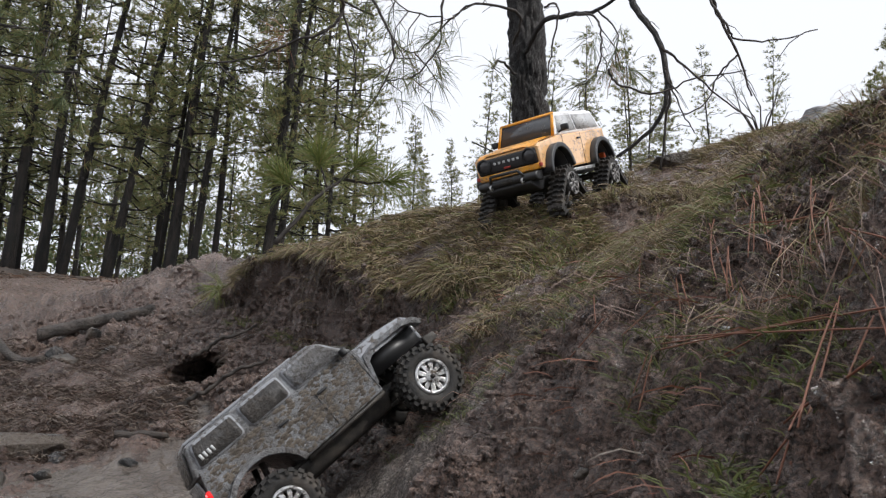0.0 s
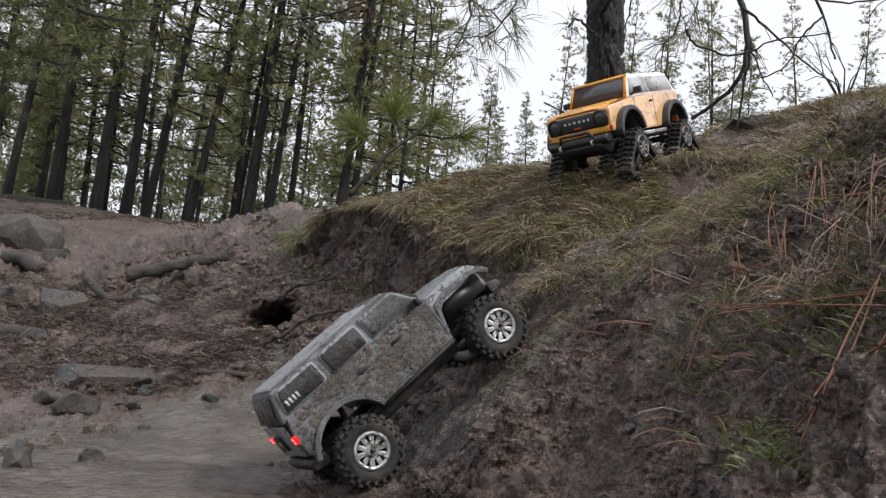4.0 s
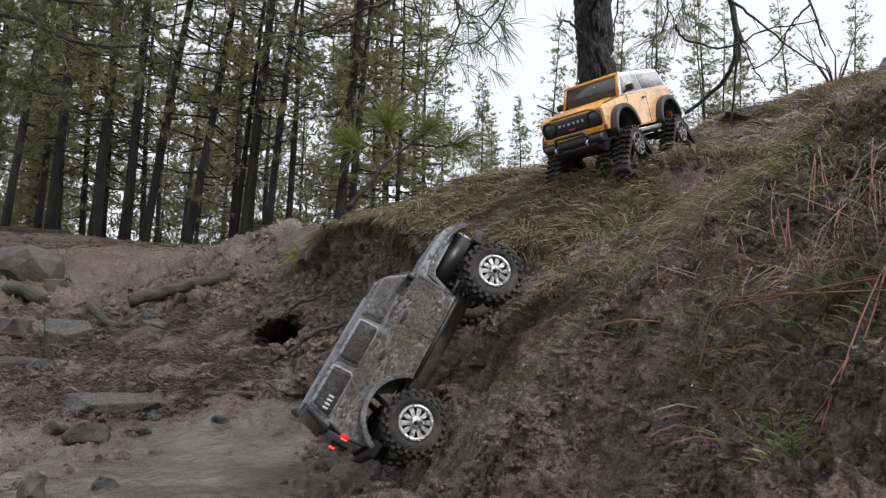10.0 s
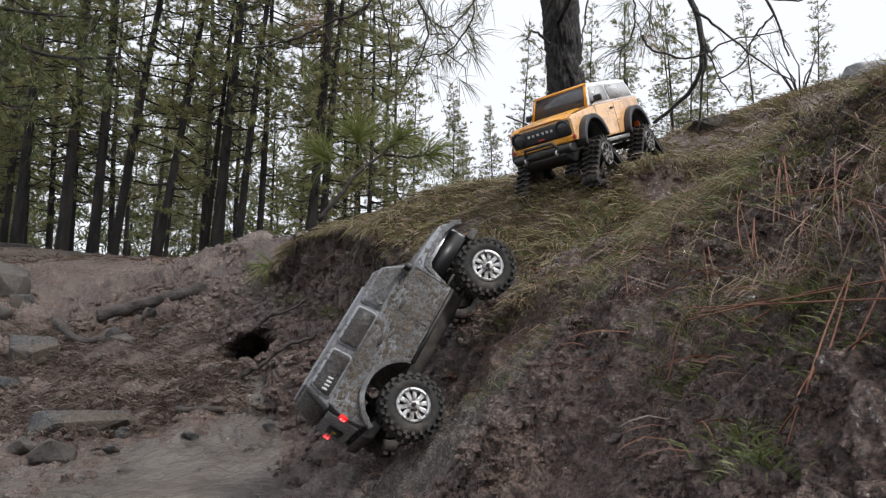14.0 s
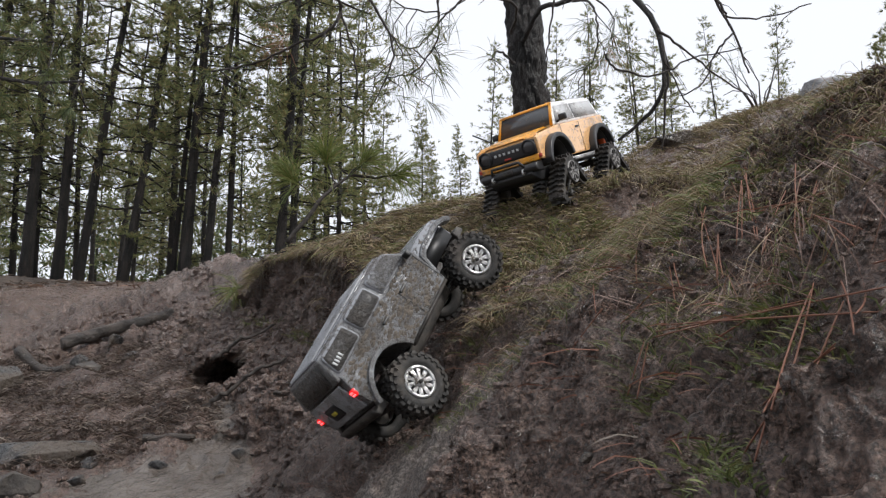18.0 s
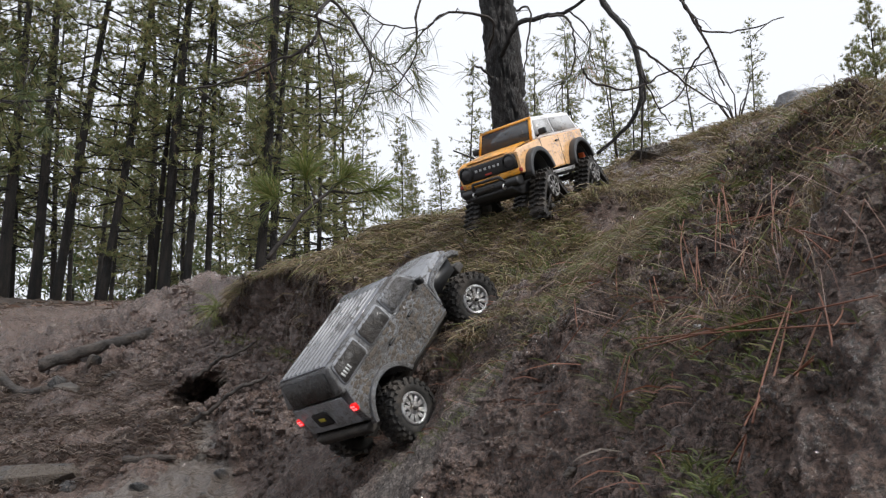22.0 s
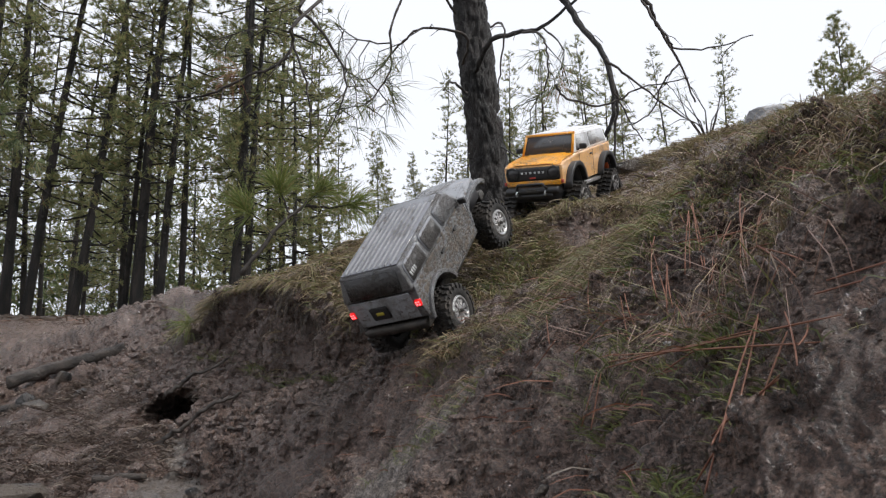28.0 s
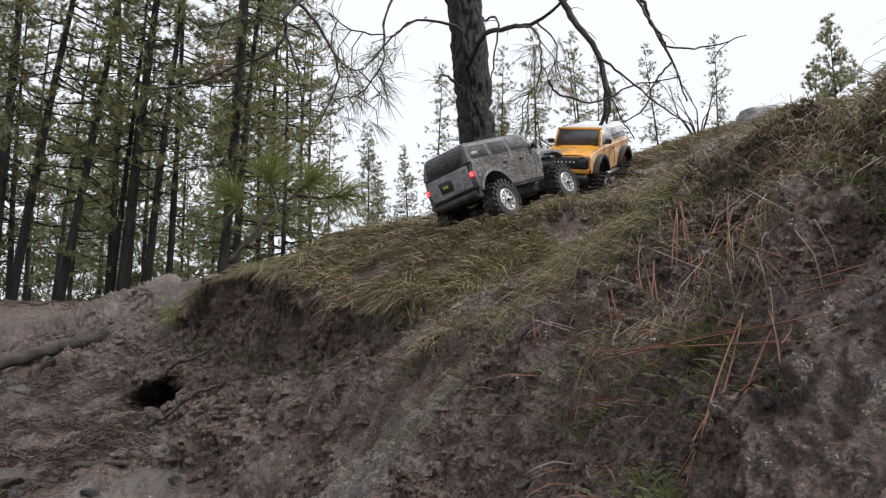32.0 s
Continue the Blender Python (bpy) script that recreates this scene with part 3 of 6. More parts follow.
class Soup:
    """Collects pieces of geometry for one mesh."""

    def __init__(self):
        self.v, self.f = [], []

    def add(self, verts, fac):
        k = len(self.v)
        self.v.extend(verts)
        self.f.extend(tuple(a + k for a in q) for q in fac)

    def blade(self, base, tip, width, side, mid=None):
        """A thin leaf from base to tip, bent through mid."""
        base, tip = Vector(base), Vector(tip)
        mid = Vector(mid) if mid is not None else (base + tip) / 2
        s = Vector(side) * width
        k = len(self.v)
        self.v.extend([base - s * 0.6, base + s * 0.6, mid + s, mid - s, tip])
        self.f.extend([(k, k + 1, k + 2, k + 3), (k + 3, k + 2, k + 4)])

    def spike(self, base, tip, width, side):
        k, w = len(self.v), Vector(side) * width
        self.v.extend([base - w, base + w, tip])
        self.f.append((k, k + 1, k + 2))

    def object(self, name, material, smooth=True):
        return mesh_ob(name, self.v, self.f, material, smooth)


def rand_dir(rng):
    z = rng.uniform(-1, 1)
    t = rng.uniform(0, 2 * math.pi)
    r = math.sqrt(1 - z * z)
    return Vector((r * math.cos(t), r * math.sin(t), z))


def tuft(soup, p, along, length, count, width, rng, spread=0.9):
    """A brush of needles at the end of a twig."""
    for _ in range(count):
        d = (along.normalized() + rand_dir(rng) * spread).normalized()
        tip = p + d * length * rng.uniform(0.7, 1.1) + Vector((0, 0, -0.12 * length))
        side = d.cross(rand_dir(rng))
        if side.length < 1e-3:
            continue
        soup.blade(p, tip, width, side.normalized(), (p + tip) / 2 + Vector((0, 0, 0.04 * length)))


def forest_pine(height, bare, spread, seed, trunk_r=0.13, tufts=6, dense=9, gap=1.0, needle=1.0, limb=1.0, name="pine_tree"):
    """A forest ponderosa: trunk, whorls of limbs and a ragged crown of needle brushes."""
    rng = random.Random(seed)
    tree = new(name)
    wob = [rng.uniform(-1, 1) for _ in range(4)]
    path, radii = [], []
    for i in range(15):
        t = i / 14
        path.append(Vector((0.16 * math.sin(3 * t + wob[0] * 3) * t, 0.16 * math.sin(2.4 * t + wob[1] * 3) * t, height * t - 0.4 * (i == 0))))
        radii.append(trunk_r * (1.0 - 0.95 * t ** 1.2) * (1.3 if i == 0 else 1))
    under(mesh_ob("trunk", *tube(path, radii, 10, 0.10, seed), M_BARK_FAR), tree)
    limbs, crown = Soup(), Soup()

    def at(t):
        k = min(int(t * 14), 13)
        return path[k].lerp(path[k + 1], t * 14 - k)

    t = bare * 0.4
    while True:
        t += rng.uniform(0.05, 0.16) * gap / height
        if t >= 0.985:
            break
        dead = t < bare
        if dead and rng.random() < 0.5:
            continue
        az = rng.uniform(0, 2 * math.pi)
        full = 1.0 - max(0, (t - bare) / (1 - bare)) ** (1.4 if gap == 1.0 else 0.95)
        reach = spread * (full if not dead else rng.uniform(0.2, 0.5)) * rng.uniform(0.45, 1.15) + 0.12
        droop = rng.uniform(-0.45, 0.12) if t < 0.7 else rng.uniform(-0.1, 0.6)
        o = at(t)
        d = Vector((math.cos(az), math.sin(az), droop)).normalized()
        pts = [o, o + d * reach * 0.5 + Vector((0, 0, -0.04 * reach)), o + d * reach + Vector((0, 0, 0.12 * reach))]
        limbs.add(*tube(pts, [limb * (0.020 * (1.1 - t) + 0.006), limb * 0.011, limb * 0.004], 4))
        if dead and rng.random() < 0.6:
            continue
        k = max(2, int(reach * tufts))
        for j in range(k):
            u = 0.22 + 0.78 * (j + rng.random()) / k
            c = pts[0].lerp(pts[2], u) + Vector((rng.uniform(-1, 1), rng.uniform(-1, 1), rng.uniform(-0.6, 0.5))) * (0.17 if limb == 1.0 else 0.30) * reach
            along = (d + Vector((0, 0, 0.3)) + rand_dir(rng) * 0.5).normalized()
            for _ in range(dense):
                q = (along + rand_dir(rng) * 0.95).normalized()
                side = q.cross(rand_dir(rng))
                if side.length > 0.05:
                    crown.spike(c - q * 0.02, c + q * rng.uniform(0.08, 0.17) * needle, 0.0085 * needle, side.normalized())
    under(limbs.object("branchwork", M_BARK_FAR), tree)["kind"] = "stuff"
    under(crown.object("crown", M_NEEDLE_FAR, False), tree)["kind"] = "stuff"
    return tree


PINES = [
    forest_pine(11, 0.22, 1.7, 1, 0.105, 12, 16),
    forest_pine(12, 0.27, 1.5, 2, 0.095, 12, 15),
    forest_pine(10, 0.18, 1.8, 3, 0.080, 12, 16),
    forest_pine(11, 0.32, 1.3, 4, 0.070, 11, 15),
    forest_pine(9, 0.05, 1.7, 5, 0.055, 13, 16),
    forest_pine(6.5, 0.03, 1.45, 6, 0.055, 26, 22, 0.42, 0.78, 0.5),
    forest_pine(7.0, 0.12, 1.15, 8, 0.045, 17, 15, 0.5, 0.68, 0.45),
    forest_pine(6.5, 0.03, 1.3, 9, 0.045, 24, 16, 0.4, 0.72, 0.45),
]
PINE_LABELS = ["tall dark-trunked pine with green needle crown in the forest", "tall straight pine with sparse dead lower limbs", "forest pine with a ragged low green crown",
               "slim forest pine, bare trunk below a thin crown", "young pine branched almost to the ground", "small bushy green pine standing behind the hill", "thin lacy pine standing beyond the hilltop", "slim green young pine with a pointed top beyond the hill"]
for tree, lab in zip(PINES, PINE_LABELS):
    tagged(tree, lab, "tree", "pines of the forest")
used = set()


def plant(kind, x, y, turn, size=1.0, tilt=0.0):
    z = float(surface_z(x, y)[0])
    m = pose(x, y, z, 0, tilt, 0) @ pose(0, 0, 0, 0, 0, turn)
    if kind in used:
        ob = copy_thing(PINES[kind], m)
    else:
        ob = PINES[kind]
        ob.matrix_basis = m
        used.add(kind)
    ob.scale = (size, size, size)
    return ob


rng = random.Random(11)
# the trunks that stand out at the edge of the forest: kind, x, y, turn, size, lean
for kind, x, y, turn, size, tilt in [
        (0, -6.3, 15.3, 0, 1.0, 2), (1, -5.75, 15.3, 40, 1.0, 1.5), (3, -5.35, 15.2, 10, 1.15, 7), (2, -4.55, 15.1, 200, 1.0, 7), (3, -3.75, 15.3, 90, 0.8, 3), (0, -3.5, 15.1, 60, 1.0, 3.5),
        (3, -3.1, 15.0, 0, 1.0, 4.5), (3, -2.75, 15.2, 120, 0.9, 0), (1, -1.85, 14.9, 300, 1.0, 4), (2, -1.65, 15.2, 30, 0.95, 3.5), (0, -7.2, 15.5, 80, 1.0, 2), (3, -7.9, 15.2, 150, 1.1, 3), (1, -8.7, 16, 20, 1.0, 1),
        (4, -0.9, 17.5, 0, 0.95, 0), (2, -1.2, 18.5, 50, 0.95, 1), (4, -0.35, 20.5, 140, 0.95, 0), (4, -1.6, 20, 220, 1.0, 0), (2, -0.7, 23.5, 10, 0.95, 0), (4, 0.1, 26, 80, 0.8, 0), (2, -5.3, 8.6, 35, 0.8, 0)]:
    plant(kind, x, y, turn, size, tilt)
for i in range(46):
    if i % 6 == 5:
        continue
    y = 17.5 + 34 * (i / 46) ** 1.2 + rng.uniform(-1, 1)
    x = -y * rng.uniform(0.075, 0.66)
    plant(rng.choice([0, 1, 2, 3, 4, 4, 5, 2]), x, y, rng.uniform(0, 360), rng.uniform(0.7, 1.15), rng.uniform(-2, 4))
# young trees that show over the hill
for kind, x, y, turn, size, tilt in [(6, 4.6, 21.2, 20, 1.05, 0), (6, 5.25, 20.4, 95, 1.1, 1), (6, 5.95, 21.8, 170, 1.0, 0), (6, 7.0, 21.2, 240, 1.05, -1), (7, 5.6, 24.5, 60, 1.0, 0), (7, 1.18, 24.6, 0, 0.91, 0), (7, 2.45, 24.65, 70, 0.77, 0), (7, 1.95, 29, 130, 0.86, 0), (5, 9.98, 14.55, 40, 0.92, 0), (7, 12.5, 17.2, 10, 0.95, 0), (6, 8.5, 16.7, 10, 0.85, 0), (7, 7.6, 20.5, 200, 0.95, 0), (6, 3.1, 18.8, 0, 0.92, 0), (6, 6.1, 18.6, 100, 1.0, -2), (6, 6.5, 18.9, 50, 0.92, 0), (6, 7.9, 18.4, 160, 0.95, 0), (5, 11.8, 17.8, 0, 0.95, 0),
                                     (5, 5.0, 24, 30, 0.9, 0), (6, 2.7, 20.5, 30, 0.95, 1), (5, 12.9, 20, 30, 0.8, 0), (6, 4.6, 21, 210, 0.9, 0)]:
    plant(kind, x, y, turn, size, tilt)

# the dense woods deep behind the trunks
woods = Soup()
for _ in range(1150):
    y = rng.uniform(36, 56)
    ratio = rng.uniform(0.07, 0.62)
    x = -ratio * y
    crown_h = 11.0 * min(1.0, 0.3 + (ratio - 0.07) / 0.16)
    h = crown_h * rng.random() ** 2.3
    c = Vector((x, y, float(far_ground(x, y)) + 0.2 + h))
    wide = rng.uniform(0.5, 1.1)
    for _ in range(36):
        p = c + Vector((rng.gauss(0, 0.6) * wide, rng.gauss(0, 0.5), rng.gauss(0, 0.28) * wide))
        q = (rand_dir(rng) + Vector((0, 0, 0.2))).normalized()
        side = q.cross(rand_dir(rng))
        if side.length > 0.05:
            woods.spike(p, p + q * rng.uniform(0.3, 0.6), 0.055, side.normalized())
tagged(woods.object("far_woods", M_NEEDLE, False), "dense dark green pine woods deep behind the trunks", "woods", kind="stuff")

# a pine beside the track whose boughs hang into the view
edge_pine = plant(2, -4.9, 7.2, 120, 0.62, 0)

# the pine on the hill: thick dark trunk with plated bark
hill_pine = new("hill_pine")
TPX, TPY = 0.662, 3.32
tpz = float(surface_z(TPX, TPY)[0])
hill_pine.matrix_basis = pose(TPX, TPY, tpz)
rng = random.Random(5)
R, L = 120, 300
ang, hgt = np.meshgrid(np.arange(R) * 2 * np.pi / R, np.linspace(-0.15, 3.45, L))
ang, hgt = ang.ravel(), hgt.ravel()
bp_ = np.stack([np.cos(ang) * 0.08, np.sin(ang) * 0.08, hgt * 0.5], 1)
bp_ = bp_ + np.stack([vnoise(bp_ * 30, 3), vnoise(bp_ * 30, 4), vnoise(bp_ * 30, 5)], 1) * 0.008
plates = np.clip(0.62 - worley(bp_ * 34, 11), -0.3, 0.22) * 0.034 + np.clip(0.6 - worley(bp_ * 85, 12), -0.3, 0.3) * 0.016 + fbm(bp_ * 16, 2, 6) * 0.004
br = 0.071 - 0.005 * hgt + 0.03 * np.exp(-(hgt + 0.15) * 7) + plates
tv = np.stack([np.cos(ang) * br - 0.06 * hgt, np.sin(ang) * br, hgt], 1).tolist()
tf = [(i * R + k, i * R + (k + 1) % R, (i + 1) * R + (k + 1) % R, (i + 1) * R + k) for i in range(L - 1) for k in range(R)]
under(mesh_ob("trunk", tv, tf, M_BARK), hill_pine)
tagged(hill_pine, "dark rough-barked pine on the hilltop with drooping bare branches", "tree")


def bough(parent, pts, r0, r1, name="branch", material=None, sides=6):
    """A crooked branch through a few points, given in the place's own axes."""
    inv = parent.matrix_basis.inverted()
    P = [inv @ Vector(p) for p in pts]
    path = []
    for i in range(len(P) - 1):
        a, b = P[i], P[i + 1]
        before, after = P[max(i - 1, 0)], P[min(i + 2, len(P) - 1)]
        for k in range(6):
            t = k / 6
            path.append(0.5 * ((2 * a) + (b - before) * t + (2 * before - 5 * a + 4 * b - after) * t * t + (3 * a - before - 3 * b + after) * t ** 3))
    path.append(P[-1])
    n = len(path)
    rr = random.Random(len(pts) * 100 + int(abs(pts[0][0]) * 1000))
    for i in range(1, n - 1):
        path[i] += Vector((rr.uniform(-1, 1), rr.uniform(-1, 1), rr.uniform(-1, 1))) * 0.004
    ob = mesh_ob(name, *tube(path, [r0 + (r1 - r0) * i / (n - 1) for i in range(n)], sides, 0.12, n), material or M_TWIG)
    return under(ob, parent), path


def needle_brush(parent, p, along, length, count, seed, material=None, width=0.0011):
    """A fan of long needles, one part."""
    rr = random.Random(seed)
    s = Soup()
    p, along = Vector(p), Vector(along).normalized()
    for i in range(count):
        o = p - along * rr.uniform(0, 0.05)
        d = (along * rr.uniform(0.3, 1.0) + rand_dir(rr) * 0.75).normalized()
        tip = o + d * length * rr.uniform(0.7, 1.1) + Vector((0, 0, -0.15 * length))
        s.blade(o, tip, width, d.cross(rand_dir(rr)).normalized(), (o + tip) / 2 + Vector((0, 0, 0.10 * length)))
    return under(s.object("needle_brush", material or M_NEEDLE, False), parent)


# branches of the pine on the hill: (way, thickness, needle brushes at its end)
HP = hill_pine
inv_hp = HP.matrix_basis.inverted()
BOUGHS = [
    ([(0.55, 3.3, 2.15), (0.72, 3.05, 2.12), (0.89, 2.95, 1.92), (0.95, 2.88, 1.74), (1.01, 2.81, 1.57), (1.02, 2.79, 1.39), (0.99, 2.82, 1.27), (0.87, 2.9, 1.17)], 0.017, 0.006, 0),
    ([(1.01, 2.81, 1.57), (1.05, 2.83, 1.43), (1.04, 2.86, 1.29), (1.03, 2.89, 1.13)], 0.008, 0.003, 0),
    ([(0.55, 3.3, 2.3), (0.9, 2.9, 2.0), (1.11, 2.66, 1.74), (1.17, 2.68, 1.64), (1.25, 2.7, 1.5), (1.3, 2.72, 1.36)], 0.011, 0.003, 0),
    ([(1.11, 2.66, 1.74), (1.16, 2.59, 1.55), (1.2, 2.6, 1.51), (1.33, 2.59, 1.51), (1.47, 2.57, 1.55)], 0.005, 0.002, 0),
    ([(0.98, 2.72, 1.52), (1.02, 2.72, 1.49), (1.16, 2.73, 1.38), (1.32, 2.74, 1.27)], 0.006, 0.002, 0),
    ([(0.8, 2.75, 1.44), (0.84, 2.76, 1.39), (0.97, 2.75, 1.36), (1.11, 2.73, 1.42), (1.28, 2.71, 1.45)], 0.005, 0.002, 0),
    ([(1.0, 2.73, 1.45), (1.01, 2.74, 1.4), (1.06, 2.76, 1.31), (1.11, 2.77, 1.23)], 0.004, 0.002, 0),
    ([(1.25, 2.7, 1.5), (1.19, 2.72, 1.44), (1.14, 2.74, 1.33), (1.06, 2.76, 1.29)], 0.004, 0.002, 0),
    ([(0.53, 3.28, 2.1), (0.2, 2.9, 2.05), (-0.09, 2.68, 1.71), (-0.05, 2.69, 1.63), (0.03, 2.71, 1.51), (0.05, 2.73, 1.39), (-0.04, 2.77, 1.22)], 0.009, 0.002, 1),
    ([(0.2, 2.9, 2.05), (-0.1, 2.6, 1.6), (-0.12, 2.62, 1.53), (-0.16, 2.63, 1.46), (-0.29, 2.66, 1.41), (-0.42, 2.68, 1.36), (-0.56, 2.7, 1.34)], 0.007, 0.003, 2),
    ([(0.53, 3.28, 2.0), (0.35, 2.85, 1.95), (0.22, 2.76, 1.67), (0.21, 2.8, 1.51), (0.13, 2.82, 1.4), (0.03, 2.84, 1.38)], 0.006, 0.002, 2),
    ([(-0.12, 2.62, 1.52), (-0.08, 2.64, 1.39), (-0.07, 2.67, 1.24)], 0.004, 0.002, 0),
    ([(0.55, 3.25, 1.75), (0.5, 2.84, 1.67), (0.34, 2.85, 1.7), (0.25, 2.87, 1.64), (0.13, 2.9, 1.52), (0.05, 2.9, 1.57)], 0.006, 0.002, 2),
    ([(0.60, 3.25, 1.72), (0.63, 3.02, 1.74), (0.75, 3.0, 1.77), (0.83, 2.99, 1.79), (0.95, 2.9, 1.86)], 0.012, 0.006, 0),
    ([(0.63, 3.02, 1.80), (0.66, 2.91, 1.75), (0.64, 2.95, 1.57), (0.63, 2.97, 1.48)], 0.005, 0.002, 0),
    ([(0.75, 3.0, 1.77), (0.78, 2.83, 1.67), (0.80, 2.83, 1.57), (0.78, 2.85, 1.46), (0.72, 2.87, 1.42)], 0.005, 0.002, 2),
    ([(0.83, 2.99, 1.79), (0.88, 2.9, 1.66), (0.86, 2.88, 1.55)], 0.004, 0.002, 2),
    ([(0.56, 3.25, 1.62), (0.47, 3.05, 1.58), (0.42, 2.95, 1.50)], 0.006, 0.003, 1),
    ([(-0.02, 2.72, 1.56), (-0.20, 2.70, 1.62), (-0.33, 2.72, 1.60)], 0.004, 0.002, 1),
    ([(0.22, 2.78, 1.60), (0.10, 2.80, 1.63), (0.02, 2.82, 1.70)], 0.003, 0.002, 1),
    ([(0.13, 2.9, 1.52), (0.18, 2.88, 1.45), (0.22, 2.88, 1.40)], 0.003, 0.0015, 1),
]
seed = 100
for turn_, (pts, r0, r1, brushes) in enumerate(BOUGHS):
    ob, path = bough(HP, pts, r0, r1, "branch", M_TWIG if r0 < 0.012 else M_BARK)
    end = (path[-1] - path[-4]).normalized()
    for k in range(brushes):
        seed += 1
        at = path[-1 - 5 * k]
        needle_brush(HP, at, end + Vector((0, 0, -0.15)), 0.105, 26, seed)
    # small bare side twigs
    rr = random.Random(seed * 3 + len(path))
    for k in range(max(1, len(path) // 9)):
        i = rr.randrange(4, len(path) - 1)
        d = rand_dir(rr)
        q = path[i] + Vector((d.x, d.y * 0.4, -abs(d.z))) * rr.uniform(0.05, 0.14)
        under(mesh_ob("twig", *tube([path[i], (path[i] + q) / 2 + Vector((0, 0, 0.012)), q], [0.0022, 0.0016, 0.0009], 4), M_TWIG), HP)
    # drooping shoots with needles on the boughs that hang before the sky
    if turn_ in (8, 9, 10, 12, 15, 18, 19):
        for k in range(4):
            i = rr.randrange(len(path) // 3, len(path))
            fall = Vector((rr.uniform(-0.10, 0.08), rr.uniform(-0.03, 0.03), -rr.uniform(0.06, 0.16)))
            mid = path[i] + fall * 0.5 + Vector((fall.x * 0.4, 0, 0.01))
            under(mesh_ob("twig", *tube([path[i], mid, path[i] + fall], [0.0028, 0.002, 0.0012], 4), M_TWIG), HP)
            seed += 1
            needle_brush(HP, path[i] + fall, fall + Vector((fall.x, 0, -0.03)), 0.095, 24, seed)
for at, along, mt in (((0.86, 2.88, 1.50), (0.1, 0, -1), M_NEEDLE_DRY), ((0.77, 2.85, 1.58), (-0.3, 0, -0.8), M_NEEDLE), ((0.92, 2.86, 1.48), (0.3, 0, -0.6), M_NEEDLE), ((-0.33, 2.66, 1.42), (-0.6, 0, -0.6), M_NEEDLE_DRY),
                      ((0.12, 2.84, 1.42), (-0.8, 0, -0.3), M_NEEDLE), ((0.20, 2.80, 1.52), (-0.7, 0, 0.2), M_NEEDLE), ((0.02, 2.86, 1.40), (-0.9, 0, -0.5), M_NEEDLE), ((0.22, 2.82, 1.45), (0.8, 0, -0.5), M_NEEDLE)):
    seed += 1
    needle_brush(HP, inv_hp @ Vector(at), along, 0.135, 34, seed, mt)

# long drooping boughs of the pine beside the track
for pts, r0, r1 in (([(-4.8, 7.15, 3.1), (-4.02, 6.7, 3.15), (-3.46, 6.63, 3.1), (-3.13, 6.65, 2.95), (-2.8, 6.66, 2.89), (-2.38, 6.66, 2.9)], 0.035, 0.008), ([(-4.8, 7.15, 2.7), (-4.01, 6.7, 2.73), (-3.73, 6.7, 2.64), (-3.44, 6.71, 2.54), (-3.11, 6.73, 2.46)], 0.03, 0.007),
                    ([(-4.8, 7.15, 2.2), (-4.2, 6.8, 2.3), (-3.9, 6.8, 2.1), (-3.65, 6.8, 1.95)], 0.025, 0.006), ([(-4.8, 7.2, 3.6), (-4.0, 6.9, 3.5), (-3.3, 6.8, 3.35), (-2.7, 6.8, 3.3)], 0.03, 0.008)):
    ob, path = bough(edge_pine, pts, r0 / 0.62, r1 / 0.62, "bough", M_BARK)
    rr = random.Random(int(pts[1][2] * 100))
    s = Soup()
    for k in range(46):
        i = rr.randrange(6, len(path))
        d = rand_dir(rr)
        d.z -= 0.35
        q = path[i] + d * rr.uniform(0.1, 0.55)
        ob2 = tube([path[i], (path[i] + q) / 2 + Vector((0, 0, 0.05)), q], [0.010, 0.006, 0.003], 4)
        under(mesh_ob("twig", *ob2, M_TWIG), edge_pine)
        tuft(s, q, d + Vector((0, 0, 0.3)), 0.24, 44, 0.0040, rr, 0.95)
    under(s.object("needle_spray", M_NEEDLE, False), edge_pine)["kind"] = "stuff"

# a fallen pine top with big green brushes, lying over the edge of the hill
sap = new("pine_sapling")
sap.matrix_basis = pose(-0.41, 4.01, float(surface_z(-0.41, 4.01)[0]))
tagged(sap, "bent young pine with long bright green needle brushes", "sapling")
for pts, r0, r1 in (([(-0.44, 4.0, 1.02), (-0.27, 4.07, 1.27), (-0.15, 4.13, 1.39), (-0.04, 4.1, 1.48)], 0.013, 0.006), ([(-0.15, 4.13, 1.39), (-0.02, 4.13, 1.38), (0.12, 4.11, 1.39)], 0.008, 0.004),
                    ([(-0.22, 4.1, 1.33), (-0.25, 4.12, 1.43), (-0.27, 4.12, 1.50)], 0.005, 0.003), ([(-0.3, 4.05, 1.22), (-0.38, 4.05, 1.32), (-0.45, 4.05, 1.36)], 0.004, 0.002)):
    ob, path = bough(sap, pts, r0, r1, "branch")
    end = (path[-1] - path[-5]).normalized()
    for k in range(4):
        seed += 1
        needle_brush(sap, path[-1 - k], end + Vector((0.15, 0, 0.25 - 0.1 * k)), 0.21, 60, seed, M_NEEDLE_FRESH, 0.0016)

